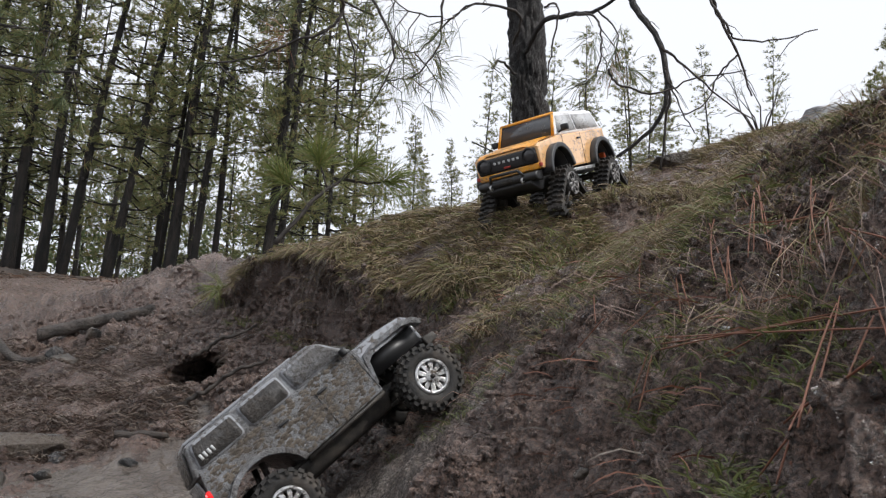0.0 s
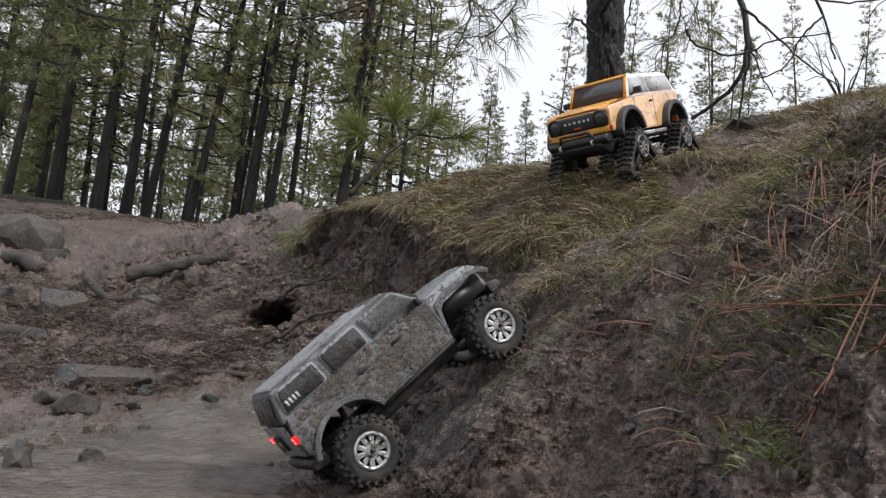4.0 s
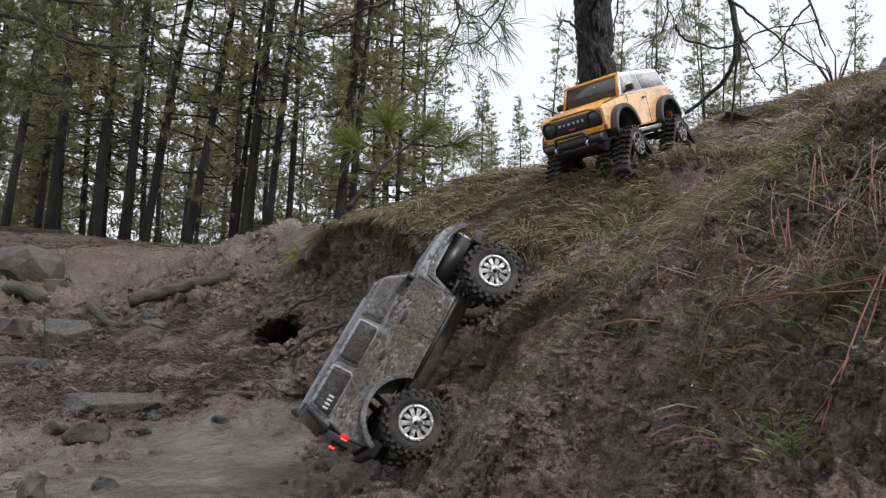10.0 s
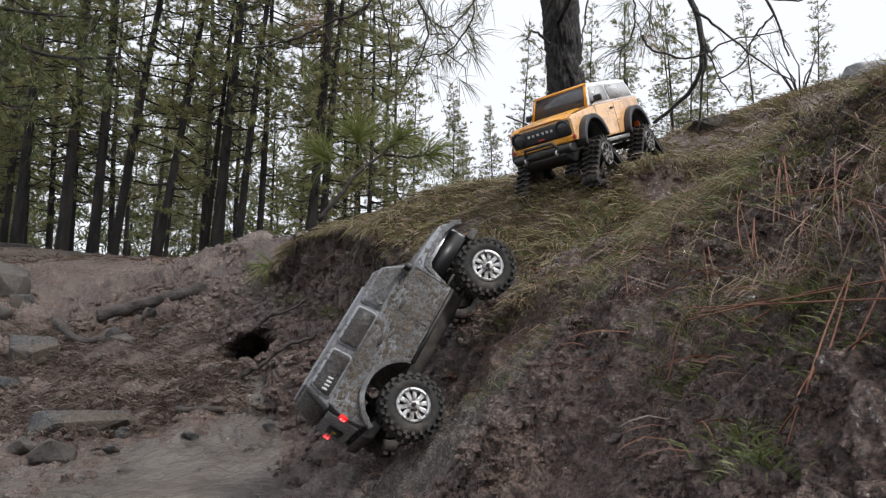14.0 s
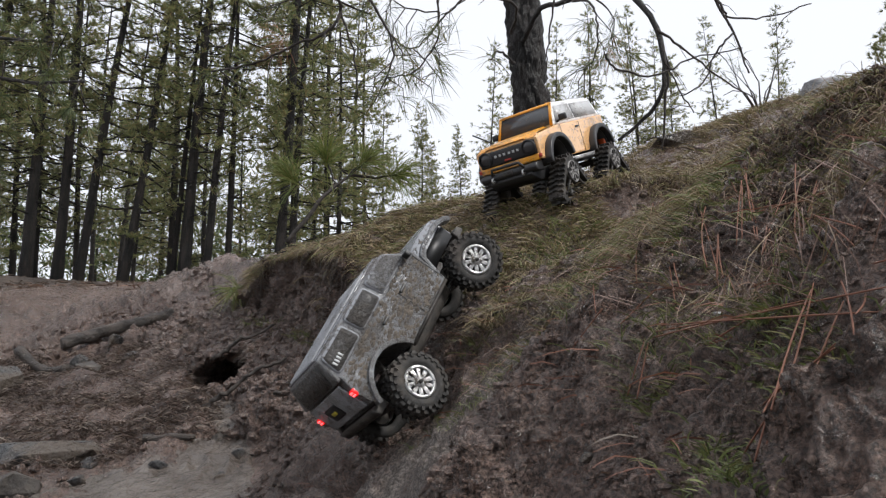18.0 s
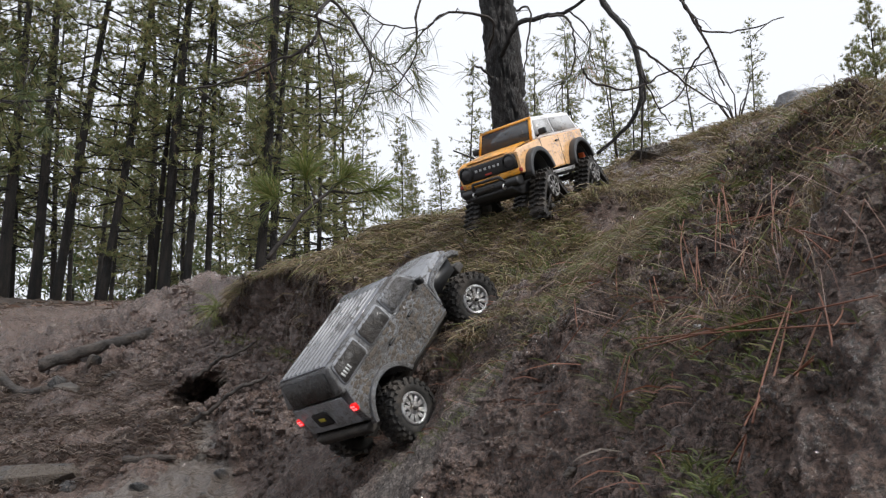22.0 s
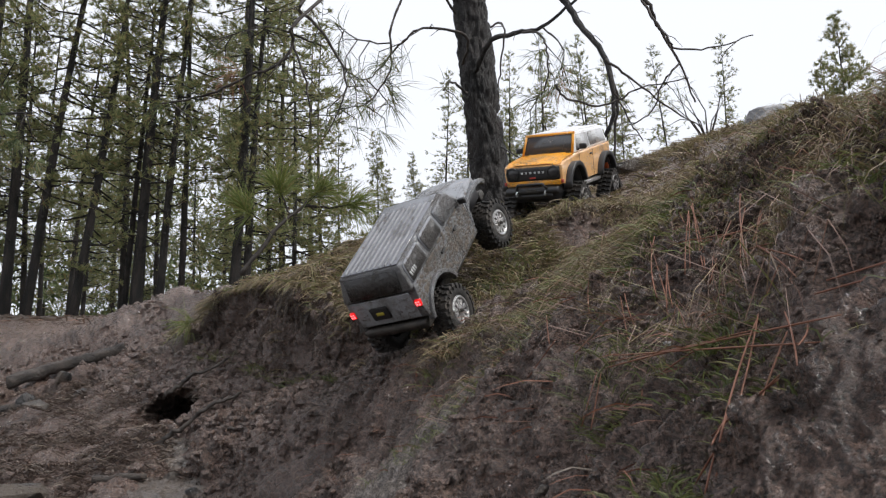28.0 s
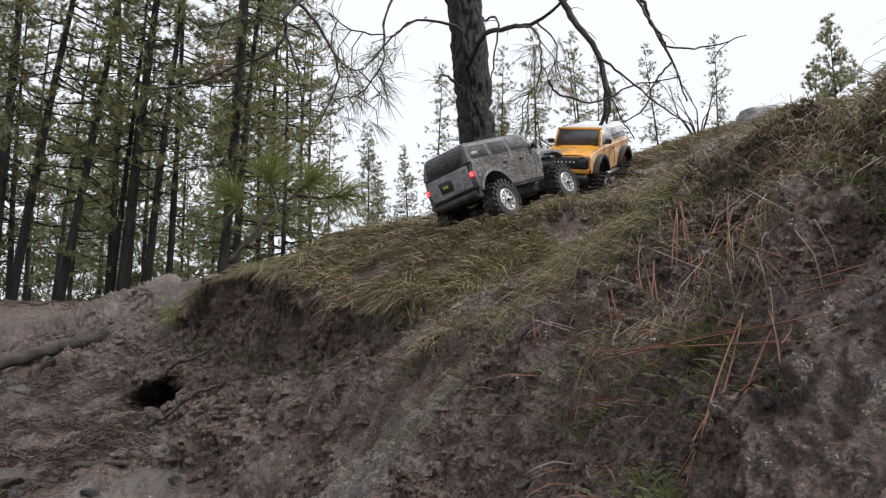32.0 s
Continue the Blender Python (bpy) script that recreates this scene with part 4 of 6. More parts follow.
# a small leafless bush on the skyline
bush = new("bare_bush")
bush.matrix_basis = pose(1.45, 2.97, float(surface_z(1.45, 2.97)[0]) - 0.02)
tagged(bush, "small leafless bush with a few thin needles on the hilltop", "bush")
rr = random.Random(31)
for k in range(9):
    d = Vector((rr.uniform(-0.8, 0.9), rr.uniform(-0.3, 0.3), 1)).normalized()
    L = rr.uniform(0.16, 0.30)
    p1, p2 = d * L * 0.5 + Vector((rr.uniform(-0.02, 0.02), 0, 0)), d * L + Vector((rr.uniform(-0.04, 0.04), 0, 0.0))
    under(mesh_ob("twig", *tube([Vector((0, 0, 0)), p1, p2], [0.004, 0.0025, 0.001], 5), M_TWIG), bush)
    seed += 1
    needle_brush(bush, p2, d, 0.075, 12, seed, M_NEEDLE, 0.0008)

# ---- stones, logs, roots ----


def stone(name, x, y, z, sx, sy, sz, seed, material, label, sink=0.25, turn=0.0, group=""):
    """A weathered stone with broken flats."""
    bm = bmesh.new()
    rr = random.Random(seed)
    for _ in range(15 if sx < 0.25 else 44):
        d = rand_dir(rr)
        k = max(abs(d.x), abs(d.y), abs(d.z)) ** 0.6
        d = d / k * rr.uniform(0.85, 1.0)
        bm.verts.new((d.x * sx / 2, d.y * sy / 2, d.z * sz / 2))
    bmesh.ops.convex_hull(bm, input=bm.verts[:])
    bmesh.ops.delete(bm, geom=[v for v in bm.verts if not v.link_faces], context="VERTS")
    bmesh.ops.bevel(bm, geom=bm.edges[:], offset=min(sx, sy, sz) * 0.05, segments=1, affect="EDGES", clamp_overlap=True)
    bmesh.ops.triangulate(bm, faces=bm.faces[:])
    co = np.array([v.co[:] for v in bm.verts])
    nz = fbm(co * (4.0 / max(sx, sy)), 4, seed) * 0.05 * min(sx, sz)
    bm.normal_update()
    for v, h in zip(bm.verts, nz):
        v.co += v.normal * float(h)
    me = bpy.data.meshes.new(name)
    bm.to_mesh(me)
    bm.free()
    me.polygons.foreach_set("use_smooth", [material is M_ROCK_PALE] * len(me.polygons))
    me.materials.append(material)
    ob = new(name, me)
    gz_ = float(surface_z(x, y)[0]) if z is None else z
    ob.matrix_basis = pose(x, y, gz_ + sz * (0.5 - sink), 0, 0, turn)
    return tagged(ob, label, "rock", group)


stone("boulder", 1.77, 3.03, None, 0.27, 0.24, 0.11, 4, M_ROCK_PALE, "pale grey boulder half sunk in the grass", 0.63)
stone("boulder", 1.22, 3.22, None, 0.24, 0.16, 0.07, 2, M_ROCK, "low dark boulder on the skyline", 0.5)
stone("rock", -1.40, 3.25, None, 0.21, 0.17, 0.19, 3, M_ROCK, "grey angular rock in the gully", 0.28, 20)
stone("rock_slab", -0.90, 2.43, None, 0.36, 0.24, 0.10, 4, M_ROCK, "flat wet grey rock slab beside the stream", 0.62, -4)
stone("boulder", -2.12, 4.3, None, 0.38, 0.30, 0.30, 6, M_MUDROCK, "mud-covered boulder by the track", 0.4)
for i, (x, y, s_) in enumerate([(-0.71, 1.55, 0.085), (-0.62, 1.66, 0.07), (-0.70, 2.09, 0.055), (-0.83, 2.07, 0.13), (-0.54, 2.17, 0.06), (-0.47, 1.99, 0.05), (-0.30, 1.75, 0.03), (-0.63, 1.98, 0.04), (-0.38, 2.12, 0.05), (-0.95, 2.2, 0.09),
                                (-0.36, 2.24, 0.055), (-0.75, 2.32, 0.06), (-0.42, 2.32, 0.06), (-1.25, 3.6, 0.12), (-1.12, 3.7, 0.10), (-1.16, 3.5, 0.11), (-1.0, 3.55, 0.08), (-1.62, 3.3, 0.12), (-1.75, 2.9, 0.13), (-1.34, 2.9, 0.12), (-0.86, 1.45, 0.06), (-0.52, 1.40, 0.035), (-1.8, 4.0, 0.16), (-1.05, 3.62, 0.07), (-0.66, 1.75, 0.045), (-0.78, 1.70, 0.06)]):
    stone("rock", x, y, None, s_, s_ * 0.8, s_ * 0.72, 20 + i, M_ROCK if i % 3 else M_MUDROCK, "small wet rock in the gully bed", 0.36, i * 47, "rocks in the stream bed")
stone("pebble", 0.243, 1.0, None, 0.022, 0.018, 0.014, 61, M_ROCK, "small grey pebble pressed in the mud", 0.35)
for i, (x, y) in enumerate([(0.40, 0.97), (0.47, 1.15), (0.30, 1.2), (0.52, 1.02)]):
    stone("pebble", x, y, None, 0.012, 0.010, 0.007, 70 + i, M_ROCK_PALE, "tiny pale pebble on the bank", 0.3)


def log(name, pts, r0, r1, label, material=None, cat="log"):
    ob = new(name)
    ob.matrix_basis = pose(*pts[0])
    tagged(ob, label, cat)
    bough(ob, pts, r0, r1, "stem", material or M_LOG, 12)
    return ob


def gz1(x, y, up=0.0):
    return (x, y, float(surface_z(x, y)[0]) + up)


LOG_A, LOG_B = gz1(-1.36, 3.74, 0.025), gz1(-0.95, 3.97, 0.0)
log("log", [LOG_A, tuple((Vector(LOG_A) * 2 + Vector(LOG_B)) / 3 + Vector((0, 0, 0.006))), tuple((Vector(LOG_A) + Vector(LOG_B) * 2) / 3), LOG_B], 0.027, 0.024, "dark wet log leaning on the gully bank")
log("log", [gz1(-2.05, 3.90, 0.03), gz1(-1.9, 3.83, 0.03), gz1(-1.74, 3.75, 0.01)], 0.033, 0.03, "grey fallen log half buried in mud")
log("log", [gz1(-1.50, 3.66, 0.02), gz1(-1.36, 3.55, 0.02), gz1(-1.23, 3.45, 0.02)], 0.022, 0.018, "short grey driftwood stick")
log("log", [gz1(-1.50, 2.94, 0.01), gz1(-1.32, 2.93, 0.02)], 0.03, 0.02, "muddy end of a log")
log("root", [(-0.53, 2.50, 0.218), (-0.47, 2.51, 0.262), (-0.425, 2.52, 0.288), (-0.37, 2.52, 0.335), (-0.31, 2.53, 0.362), (-0.26, 2.58, 0.385)], 0.008, 0.0035, "bare dark root hanging at the hollow", M_TWIG, "root")
log("root", [(-0.535, 2.78, 0.395), (-0.49, 2.78, 0.42), (-0.455, 2.77, 0.452), (-0.40, 2.76, 0.465), (-0.345, 2.80, 0.503)], 0.0075, 0.0035, "crooked root across the bank", M_TWIG, "root")
log("root", [(-0.285, 2.32, 0.268), (-0.25, 2.31, 0.278), (-0.215, 2.31, 0.31), (-0.15, 2.31, 0.336)], 0.005, 0.0025, "thin root on the bank", M_TWIG, "root")
log("twig", [gz1(0.205, 1.70, 0.014), gz1(0.215, 1.67, 0.024), gz1(0.245, 1.65, 0.026), gz1(0.31, 1.64, 0.016)], 0.0028, 0.0015, "thin curved twig lying on the mud slope", M_TWIG, "twig")
log("driftwood", [gz1(-0.62, 2.33, 0.02), gz1(-0.48, 2.30, 0.02)], 0.012, 0.007, "flat piece of driftwood by the hollow", M_LOG, "driftwood")
log("fallen_trunk", [(-8.4, 14.4, far_ground(-8.4, 14.4) + 0.15), (-6.2, 14.0, far_ground(-6.2, 14) + 0.15)], 0.16, 0.12, "fallen trunk lying on the forest floor", M_BARK_FAR, "log")
cone = stone("pine_cone", -0.125, 2.60, None, 0.045, 0.038, 0.035, 91, M_TWIG, "dark pine cone in the grass at the lip", 0.1)
cone["category"] = "pine cone"

# ---- grass, roots and needles ----
grng = np.random.default_rng(4)


def blades(name, label, xy, length, width, lean, material, droop=0.5, up=1.0, spread=0.6, category="grass", tussock=0.8, lift=-0.002):
    """Many thin bent blades; lean: the way that they bow to, per blade or for all."""
    n = len(xy)
    x, y = xy[:, 0], xy[:, 1]
    z = surface_z(x, y) + lift
    base = np.stack([x, y, z], 1)
    L = length * grng.uniform(0.55, 1.25, n)
    az = grng.uniform(0, 2 * np.pi, n)
    q = np.stack([x, y, 0 * x], 1)
    sway = np.stack([vnoise(q * 13, 7), vnoise(q * 13, 8), 0 * x], 1) * 1.1 + np.stack([vnoise(q * 40, 9), vnoise(q * 40, 10), 0 * x], 1) * 0.7
    L = L * (0.75 + 0.5 * vnoise(q * 9, 12))
    side_dir = np.stack([np.cos(az), np.sin(az), np.zeros(n)], 1) * spread + np.asarray(lean) + sway * tussock
    d1 = side_dir + np.array([0, 0, up])
    d1 /= np.linalg.norm(d1, axis=1)[:, None]
    d2 = side_dir + np.array([0, 0, up - 2 * droop])
    d2 /= np.linalg.norm(d2, axis=1)[:, None]
    p1 = base + d1 * (L * 0.45)[:, None]
    p2 = p1 + (d1 * 0.35 + d2 * 0.65) * (L * 0.35)[:, None]
    p3 = p2 + d2 * (L * 0.3)[:, None]
    w = np.cross(d1, grng.normal(size=(n, 3)))
    w /= np.linalg.norm(w, axis=1)[:, None] + 1e-9
    w = w * (width * grng.uniform(0.6, 1.3, n))[:, None]
    v = np.stack([base - w, base + w, p1 + w, p1 - w, p2 + w * 0.8, p2 - w * 0.8, p3], 1).reshape(-1, 3)
    k = np.arange(n)[:, None] * 7
    quads = np.concatenate([k + np.array([[0, 1, 2, 3]]), k + np.array([[3, 2, 4, 5]])], 1).reshape(-1, 4)
    tris = k + np.array([[5, 4, 6]])
    ob = mesh_ob(name, v.tolist(), [tuple(q) for q in quads.tolist()] + [tuple(t) for t in tris.tolist()], material, False)
    return tagged(ob, label, category, kind="stuff")


def scatter(n, y0, y1, d0, d1, clumps=0.5, seed=0, from_toe=False):
    """Points by distance past the lip (or the foot) of the bank, gathered in clumps."""
    r = np.random.default_rng(seed)
    y = r.uniform(y0, y1, n)
    tx, tz, lx, lz = bank(y)
    x = (tx if from_toe else lx) + r.uniform(d0, d1, n)
    p = np.stack([x, y], 1)
    nz = fbm(np.stack([x * 7, y * 7, 0 * x], 1), 2, seed + 5)
    keep = nz > r.normal(0, 0.35, n) + (clumps - 0.5)
    # the broken face of the turf ledge is bare
    foot = LEDGE_Y + 0.28 * (x - 0.63)
    keep &= ~((x > 0.57) & (x < 1.0) & (y > foot - 0.06) & (y < foot))
    return p[keep]


blades("dry_grass", "matted dry tan grass covering the hilltop", scatter(46000, 1.9, 3.7, 0.02, 0.9, 0.52, 1), 0.11, 0.0012, (-0.1, -0.15, 0), M_GRASS_DRY, 0.75, 0.6, 1.4, tussock=0.7)
blades("dry_grass", "long dry grass drooping over the edge of the bank", scatter(9000, 1.95, 3.5, -0.01, 0.09, 0.35, 2), 0.10, 0.0011, (-0.6, -0.3, 0), M_GRASS_DRY, 1.3, 0.2, 1.5, tussock=0.8)
blades("dry_grass", "short dry grass on the upper slope", scatter(56000, 1.3, 4.2, 0.2, 2.3, -0.1, 3), 0.075, 0.0013, (-0.2, -0.1, 0), M_GRASS_DRY, 0.5, 0.6, 0.9)
blades("green_grass", "fresh green grass among the dry stems", scatter(15000, 1.75, 3.3, -0.06, 0.8, 0.75, 4), 0.06, 0.0011, (-0.25, -0.2, 0), M_GRASS_GREEN, 0.45, 0.9, 0.8)
blades("green_grass", "green grass tussock below the lip", scatter(3400, 1.78, 2.1, -0.03, 0.12, 0.5, 5), 0.06, 0.0011, (-0.45, -0.4, 0), M_GRASS_GREEN, 0.8, 0.5, 0.7)
blades("dry_grass", "dead grass tangled in the tussock below the lip", scatter(2600, 1.75, 2.15, -0.03, 0.12, 0.4, 15), 0.065, 0.0011, (-0.5, -0.3, 0), M_GRASS_DRY, 1.0, 0.4, 0.7)
blades("green_grass", "sparse green grass on the near bank", scatter(20000, 0.58, 1.6, -0.42, 0.3, 0.86, 6), 0.05, 0.0007, (-0.3, -0.3, 0), M_GRASS_GREEN, 0.45, 0.9, 0.9)
blades("dry_grass", "dry stems on the near crest", scatter(12000, 0.62, 1.6, -0.10, 0.55, 0.45, 7), 0.08, 0.00045, (-0.45, -0.2, 0), M_GRASS_DRY, 0.9, 0.5, 0.8)
blades("green_grass", "green grass growing through the dead stems on the near crest", scatter(9000, 0.62, 1.6, -0.12, 0.55, 0.45, 21), 0.07, 0.0008, (-0.4, -0.2, 0), M_GRASS_GREEN, 0.9, 0.5, 0.8)
blades("dry_stem", "long pale dry stems hanging down the near slope", scatter(2400, 0.6, 1.5, -0.34, 0.02, 0.45, 8), 0.17, 0.00042, (-0.7, -0.3, 0), M_GRASS_DRY, 0.9, 0.35, 0.45, tussock=0.4)
blades("dead_stem", "dead pinkish stems hanging down the slope", scatter(1000, 0.65, 1.5, -0.36, 0.0, 0.4, 16), 0.16, 0.00055, (-0.6, -0.3, 0), M_STEM_PINK, 0.9, 0.3, 0.45, tussock=0.4)
blades("hanging_root", "fine dark roots hanging from the turf over the cut", scatter(6000, 1.95, 3.5, -0.08, 0.01, 0.5, 9), 0.11, 0.0009, (-0.10, -0.08, 0), M_ROOT, 1.0, -0.9, 0.5, "roots", 0.6)
blades("root_fibre", "short root fibres sticking out of the mud face", scatter(3600, 1.9, 3.6, -0.24, -0.02, 0.5, 10), 0.055, 0.0010, (-0.5, -0.3, 0), M_ROOT, 1.2, 0.1, 0.6, "roots")
blades("pine_straw", "brown pine straw washed into the gully", scatter(30000, 2.3, 3.7, -0.95, -0.02, 0.5, 11, True), 0.05, 0.0013, (0, 0, 0), M_STRAW_BROWN, 0.5, 0.4, 1.0, "needles", 0.3, 0.008)
blades("pine_straw", "thin pine straw strewn along the stream", scatter(2600, 1.3, 2.3, -0.75, -0.25, 0.9, 17, True), 0.05, 0.0008, (0, 0, 0), M_STRAW_BROWN, 0.12, 0.12, 1.0, "needles", 0.3, 0.004)
blades("root_litter", "dark root threads and straw lying on the bank face", scatter(1500, 0.75, 2.6, -0.55, 0.0, 0.7, 18), 0.05, 0.0006, (-0.3, -0.1, 0), M_ROOT, 0.4, 0.2, 0.9, "roots", 0.5, 0.006)
blades("pine_straw", "rusty pine straw scattered on the bank", scatter(900, 0.75, 1.9, -0.5, 0.3, 0.6, 12), 0.075, 0.0008, (-0.3, -0.1, 0), M_STRAW_RED, 0.3, 0.12, 0.9, "needles", 0.5, 0.010)
blades("pine_straw", "rusty pine needles in the hill grass", scatter(1500, 1.6, 3.4, 0.0, 1.4, 0.4, 13), 0.08, 0.0008, (-0.2, 0, 0), M_STRAW_RED, 0.4, 0.35, 0.9, "needles")
blades("dry_grass", "thin dry grass matted over the top of the near bank", scatter(20000, 0.58, 1.7, -0.20, 0.18, 0.30, 31), 0.085, 0.0008, (-0.4, -0.2, 0), M_GRASS_DRY, 0.9, 0.5, 0.9)
blades("green_grass", "fresh grass in tufts on top of the near bank", scatter(12000, 0.58, 1.7, -0.24, 0.18, 0.68, 32), 0.06, 0.0008, (-0.3, -0.2, 0), M_GRASS_GREEN, 0.6, 0.8, 0.9)
tufts_at = np.concatenate([np.array([cx_, cy_]) + grng.normal(0, 1, (n_, 2)) * np.array([0.016, 0.03]) for cx_, cy_, n_ in ((0.274, 0.661, 200), (0.285, 0.72, 130), (0.371, 0.765, 420), (0.40, 0.83, 300), (0.36, 0.93, 160), (0.345, 0.66, 200))])
blades("green_grass", "bright green grass tufts growing in the mud of the near bank", tufts_at, 0.034, 0.0007, (-0.1, -0.1, 0), M_GRASS_GREEN, 0.5, 1.0, 0.8)
ledge_x = grng.uniform(0.57, 1.0, 2200)
ledge = np.stack([ledge_x, LEDGE_Y + 0.28 * (ledge_x - 0.63) + grng.uniform(-0.005, 0.06, 2200)], 1)
blades("dry_grass", "dry grass hanging over the broken turf ledge", ledge, 0.075, 0.0009, (-0.1, -0.8, 0), M_GRASS_DRY, 1.2, 0.35, 0.8, tussock=0.8)
fy_ = np.random.default_rng(14)
litter = np.stack([-fy_.uniform(0.1, 0.62, 9000) * 1.0, fy_.uniform(8, 24, 9000)], 1)
litter[:, 0] *= litter[:, 1]
blades("forest_litter", "needle litter and low brush on the forest floor", litter, 0.14, 0.006, (0, 0, 0), M_LITTER, 0.3, 0.3, 1.0, "needles")

# single long red needles lying on the near bank
rr = random.Random(77)


def red_needle(x0, y0, x1, y1, lift=0.012):
    """One long needle resting across the lumps of the mud, from one end to the other."""
    u = np.linspace(0, 1, 9)
    qx, qy = x0 + (x1 - x0) * u, y0 + (y1 - y0) * u
    g = surface_z(qx, qy)
    line = g[0] + (g[-1] - g[0]) * u
    rest = line + np.max(g - line) * 0.7 + lift
    bow = rr.uniform(-0.04, 0.04)
    pts = [Vector((a - (y1 - y0) * bow * 4 * w * (1 - w), b + (x1 - x0) * bow * 4 * w * (1 - w), c)) for a, b, c, w in zip(qx, qy, rest, u)]
    ob = mesh_ob("pine_needle", *tube(pts, [0.0009] * 8 + [0.0005], 5), M_STRAW_RED)
    return tagged(ob, "single rust-red fallen pine needle on the mud bank", "pine needle", "fallen red needles")


for x0, y0, x1, y1 in [(0.336, 0.997, 0.385, 0.60), (0.330, 0.993, 0.382, 0.727), (0.293, 0.618, 0.386, 0.724), (0.400, 0.679, 0.348, 0.60), (0.299, 0.986, 0.324, 0.989), (0.305, 0.63, 0.28, 0.615), (0.417, 0.653, 0.437, 0.615),
                       (0.309, 0.67, 0.323, 0.582), (0.389, 1.068, 0.377, 1.033), (0.467, 1.164, 0.406, 0.99), (0.50, 1.078, 0.456, 1.013), (0.584, 1.047, 0.542, 0.987), (0.443, 1.05, 0.415, 0.978), (0.429, 0.791, 0.42, 0.69), (0.51, 1.10, 0.47, 0.99), (0.56, 1.06, 0.50, 0.95)]:
    for _ in range(2):
        jog = [rr.uniform(-0.006, 0.006) for _ in range(4)]
        red_needle(x0 + jog[0], y0 + jog[1] * 2, x1 + jog[2], y1 + jog[3] * 2)
for _ in range(26):
    y = rr.uniform(0.62, 1.3)
    tx, tz, lx, lz = (float(v[0]) for v in bank(np.array([y])))
    x, ang, L = tx + (lx - tx) * rr.uniform(0.2, 1.0), rr.gauss(1.7, 0.8), rr.uniform(0.03, 0.09)
    red_needle(x, y, x + L * math.cos(ang), y + L * math.sin(ang), 0.008)

# a green needle brush stuck in the mud at the far end of the bank
spr = new("pine_sprig")
spr.matrix_basis = pose(-0.60, 3.47, 0.70)
tagged(spr, "yellow-green pine sprig hanging on the mud bank", "sprig")
under(mesh_ob("twig", *tube([Vector((0.10, 0.05, 0.10)), Vector((0.03, 0, 0.02)), Vector((0, -0.02, 0))], [0.005, 0.004, 0.003], 5), M_TWIG), spr)
for k, al in enumerate(((-0.8, -0.4, -0.5), (0.1, -0.5, -0.9), (-0.3, -0.6, -0.7))):
    needle_brush(spr, (0.01 * k, -0.02, 0), al, 0.14, 34, 400 + k, M_NEEDLE_FRESH, 0.0014)

# ---- the two model trucks ----


def paint(name, colour, mud, amount, rough=0.28, metal=0.0):
    """Car paint under splashed mud: thin film, thick clods with relief."""
    m, n, l, b = mat(name, rough, metal)
    film = ramp(n, l, noise_node(n, l, 14, 7, 0.7), [(0.52 - amount * 0.22, g3(0)), (0.72 - amount * 0.16, g3(1))])
    clod = ramp(n, l, noise_node(n, l, 120, 5, 0.6), [(0.56 - amount * 0.09, g3(0)), (0.62 - amount * 0.09, g3(1))])
    big = ramp(n, l, noise_node(n, l, 17, 4, 0.6), [(0.40, g3(0)), (0.60, g3(1))])
    clod = mixc(n, l, 1.0, clod, big, "MULTIPLY")
    grit = noise_node(n, l, 420, 4, 0.6)
    col = mixc(n, l, mixc(n, l, 0.8, (0, 0, 0), film), colour, mud)
    col = mixc(n, l, clod, col, tuple(c * 0.85 for c in mud))
    col = mixc(n, l, mixc(n, l, 0.6, (0, 0, 0), film), col, mixc(n, l, 1.0, col, ramp(n, l, grit, [(0.35, g3(0.6)), (0.65, g3(1.3))]), "MULTIPLY"))
    l.new(col, b.inputs["Base Color"])
    wet = mixc(n, l, film, g3(rough), g3(0.38))
    l.new(mixc(n, l, clod, wet, g3(0.5)), b.inputs["Roughness"])
    relief = mixc(n, l, 0.5, clod, mixc(n, l, 1.0, film, ramp(n, l, grit, [(0.3, g3(0)), (0.7, g3(1))]), "MULTIPLY"))
    bump(n, l, b, relief, 0.9, 0.006)
    return m


def plain(name, colour, rough=0.5, metal=0.0, bumps=0.0):
    m, n, l, b = mat(name, rough, metal)
    v = noise_node(n, l, 60, 5, 0.6)
    l.new(mixc(n, l, ramp(n, l, v, [(0.35, g3(0.0)), (0.75, g3(1.0))]), tuple(c * 0.7 for c in colour), colour), b.inputs["Base Color"])
    if bumps:
        bump(n, l, b, v, bumps, 0.002)
    return m


MUDC = (0.105, 0.088, 0.073)
M_GREY = paint("grey_paint", (0.25, 0.258, 0.275), MUDC, 0.1, 0.16)
M_GREY_TUB = paint("mud_caked_paint", (0.18, 0.188, 0.20), (0.094, 0.083, 0.073), 0.65, 0.2)
M_GREY_ROOF = paint("grey_roof_paint", (0.17, 0.176, 0.192), MUDC, -0.25, 0.14)
# ribs paler than the roof: their wet glint is put into the colour
M_RIB = paint("glint_pale_rib", (0.22, 0.226, 0.24), MUDC, -0.1, 0.36)
M_ORANGE = paint("orange_paint", (0.74, 0.32, 0.025), (0.30, 0.22, 0.14), 0.10, 0.3)
# body side paler than M_ORANGE: sky reflection put into the colour, under mud specks
M_ORANGE_SIDE = paint("splashed_skylit_orange_paint", (0.80, 0.46, 0.20), (0.24, 0.19, 0.15), -0.10, 0.12)
M_ORANGE_SIDE.node_tree.nodes["Principled BSDF"].inputs["Coat Weight"].default_value = 1.0
M_WHITE_TOP = paint("white_hardtop", (0.70, 0.70, 0.71), (0.25, 0.23, 0.21), -0.3, 0.3)
